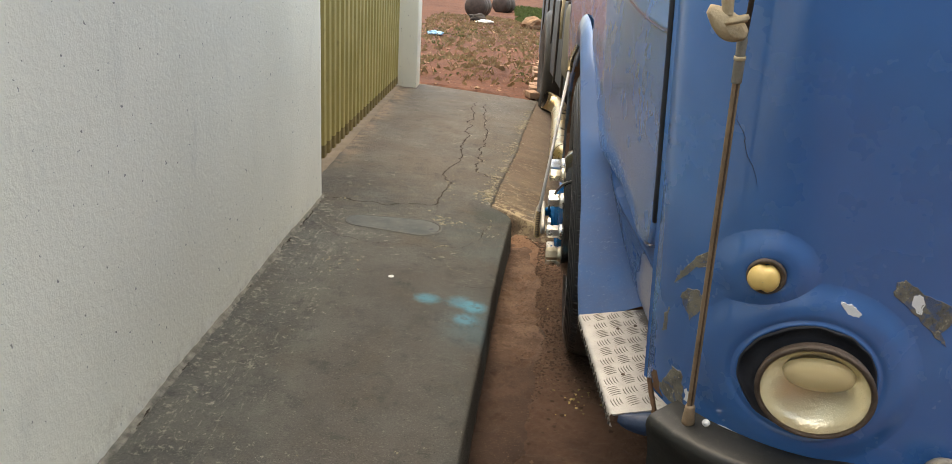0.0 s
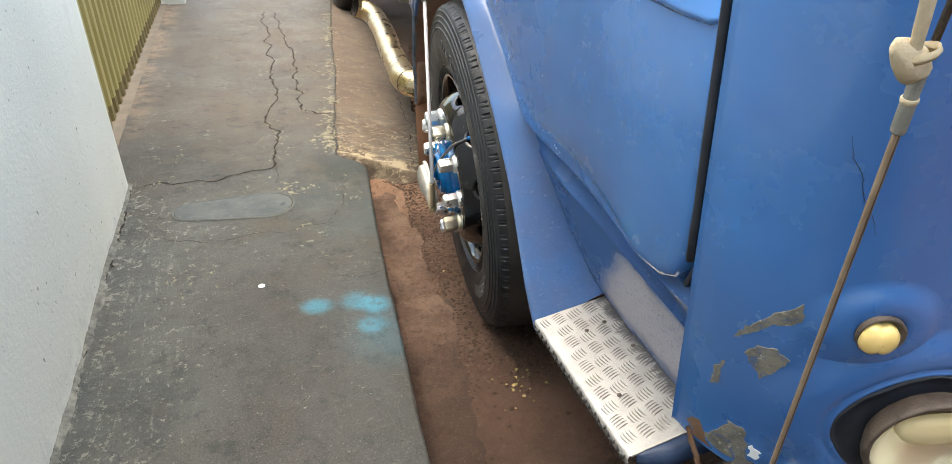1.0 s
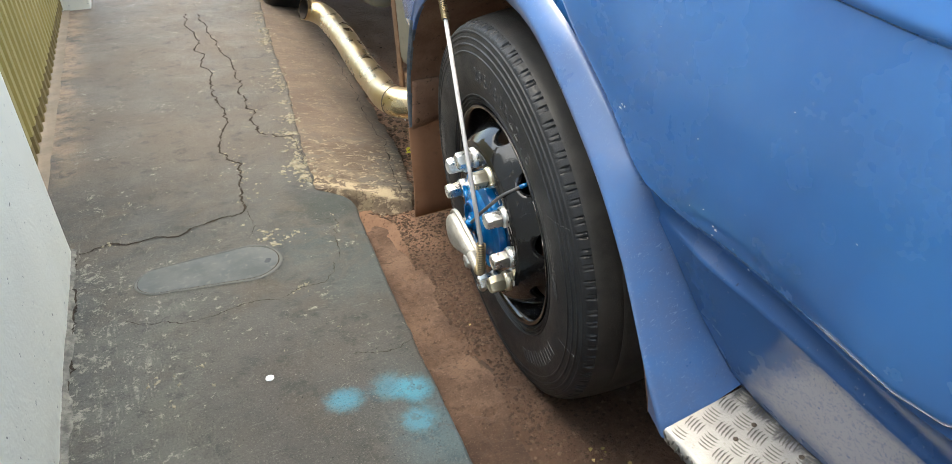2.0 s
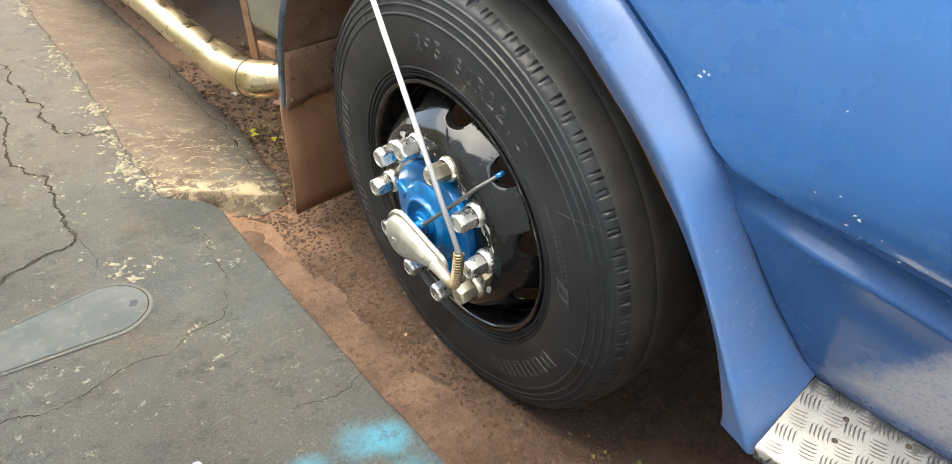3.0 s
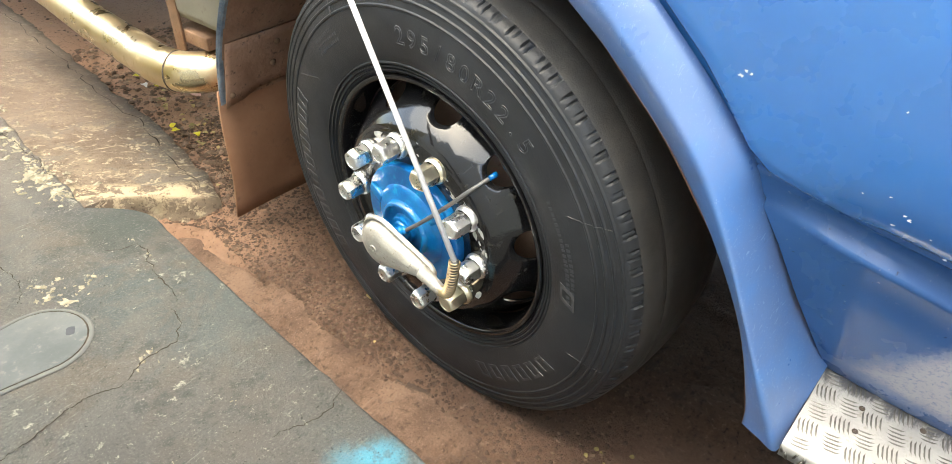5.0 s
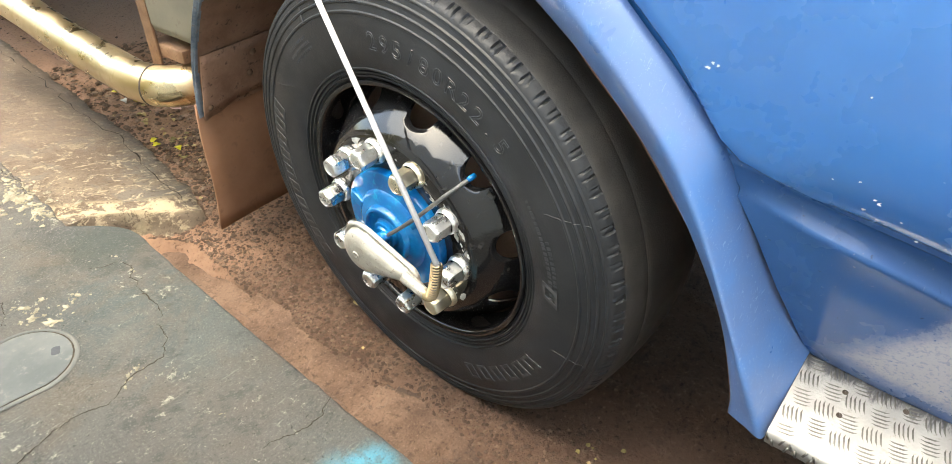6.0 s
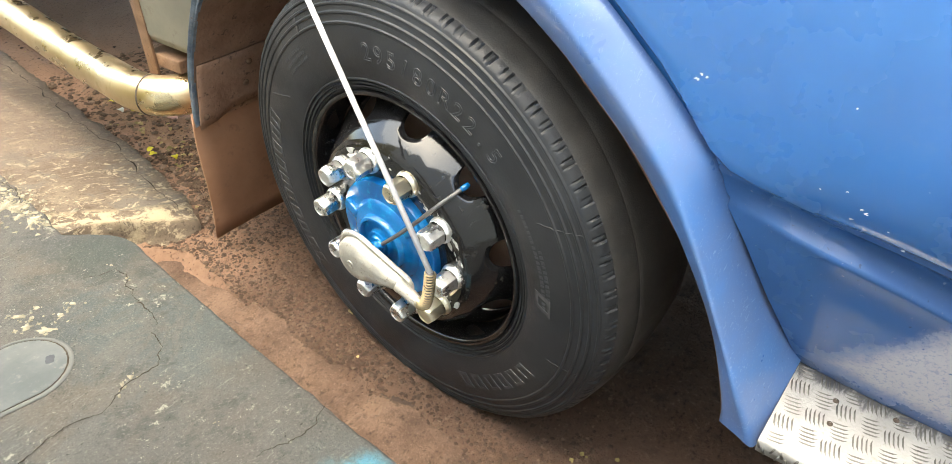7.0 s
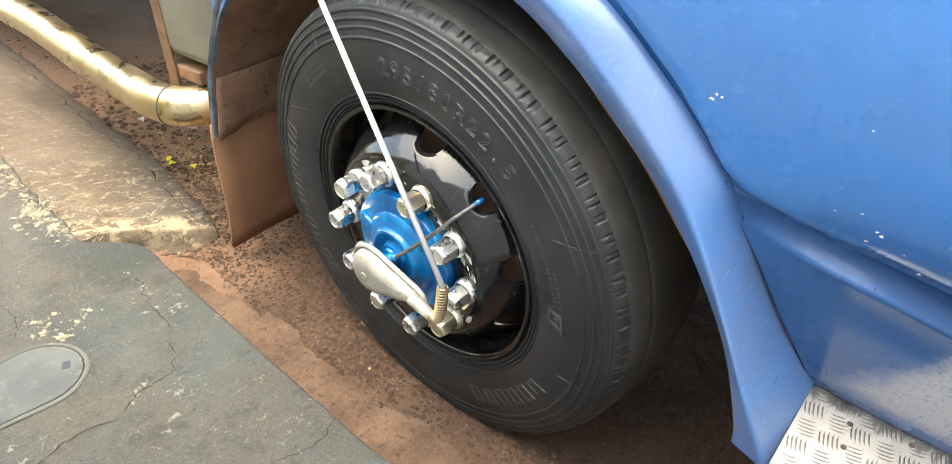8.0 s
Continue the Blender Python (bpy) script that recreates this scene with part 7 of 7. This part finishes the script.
def near_tyre(r):
    y = -0.5 + 2.0 * r.random() ** 0.75
    x0 = lerp(KERB_X, y) + 0.10 if y < 1.0 else lerp([(b, a) for a, b in RAMP_LOW], y) + 0.01
    return x0 + 0.05 + 0.42 * r.random() ** 1.3, y


def far_side(r):
    y = 0.95 + 1.5 * r.random() ** 1.2
    return lerp([(b, a) for a, b in RAMP_LOW], max(y, 1.0)) + 0.015 + 0.50 * r.random() ** 1.4, y


pebbles(1500, gutter_spot, PEBBLE, "pebbles", "small brown pebbles and grit in the gutter", 0.0012, 0.0105, 21)
pebbles(24000, near_tyre, PEBBLE, "grit", "loose crumbs of brown earth round the tyre", 0.0012, 0.0075, 23)
pebbles(4200, far_side, CLOD, "earth_clods", "loose clods of dry brown earth beside the ramp", 0.002, 0.016, 31)
pebbles(900, lambda r: (r.uniform(-2.2, 0.4), r.uniform(5.0, 14)), BRICK, "clods", "clods and brick crumbs on red earth", 0.006, 0.045, 22)


def leaf(x, y, size, mat, label, seed, base=None):
    rng = random.Random(seed)
    bm = bmesh.new()
    rows = []
    for i in range(7):
        t = i / 6
        w_ = size * 0.42 * math.sin(math.pi * (0.06 + 0.88 * t)) * rng.uniform(0.7, 1.2)
        z = 0.25 * size * math.sin(2.2 * t + rng.random())
        rows.append([(size * (t - 0.5), -w_, z + 0.2 * w_), (size * (t - 0.5), 0, z), (size * (t - 0.5), w_, z + 0.25 * w_)])
    ob = part("fallen_leaf", grid_mesh(rows), mat)
    ob.matrix_world = Matrix.Translation((x, y, (base if base is not None else ground_height(x, y)) + 0.006)) @ pose(0, 0, 0, rng.uniform(-15, 15), rng.uniform(-15, 15), rng.uniform(0, 360))
    tagged(ob, label, "leaf", "fallen leaves")


rng = random.Random(31)
for k, (x, y) in enumerate(((0.229, 1.486), (0.384, 1.866), (0.268, 1.412), (0.377, 2.015), (0.24, 1.52))):
    leaf(x, y, 0.030, YELLOW_LEAF, "small bright yellow fallen leaf", 40 + k)
for k in range(46):
    x, y = gutter_spot(rng)
    if k < 26:
        x, y = 0.16 + rng.uniform(0, 0.2), 1.1 + rng.uniform(0, 0.75)
        x += 0.16 * (y - 1.1)
    elif k < 36:
        x, y = -0.0 + rng.gauss(0, 0.04), -0.5 + rng.gauss(0, 0.05)
    leaf(x, y, rng.uniform(0.007, 0.022) * (0.6 if 26 <= k < 36 else 1.0), DRY_LEAF, "curled dry brown leaf in the gutter", 60 + k)
leaf(0.44, 1.68, 0.045, PINK_LEAF, "faded pink petal in the gutter", 90)
leaf(0.358, 1.92, 0.032, PAPER, "pale dry petal in the gutter", 91)
rng = random.Random(52)
for k in range(15):
    cx, cy = ((0.331, 1.746), (0.335, 1.46), (0.24, 1.36))[k % 3]
    leaf(cx + rng.gauss(0, 0.022), cy + rng.gauss(0, 0.028), rng.uniform(0.012, 0.030), CRUSHED_LEAF if k % 4 else DRY_LEAF, "crushed yellowish leaf in the gutter earth", 120 + k)
for k in range(12):
    leaf(0.02 + rng.gauss(0, 0.035), -0.48 + rng.gauss(0, 0.04), rng.uniform(0.006, 0.013), CRUSHED_LEAF, "crushed yellowish leaf bit beside the tyre", 160 + k)
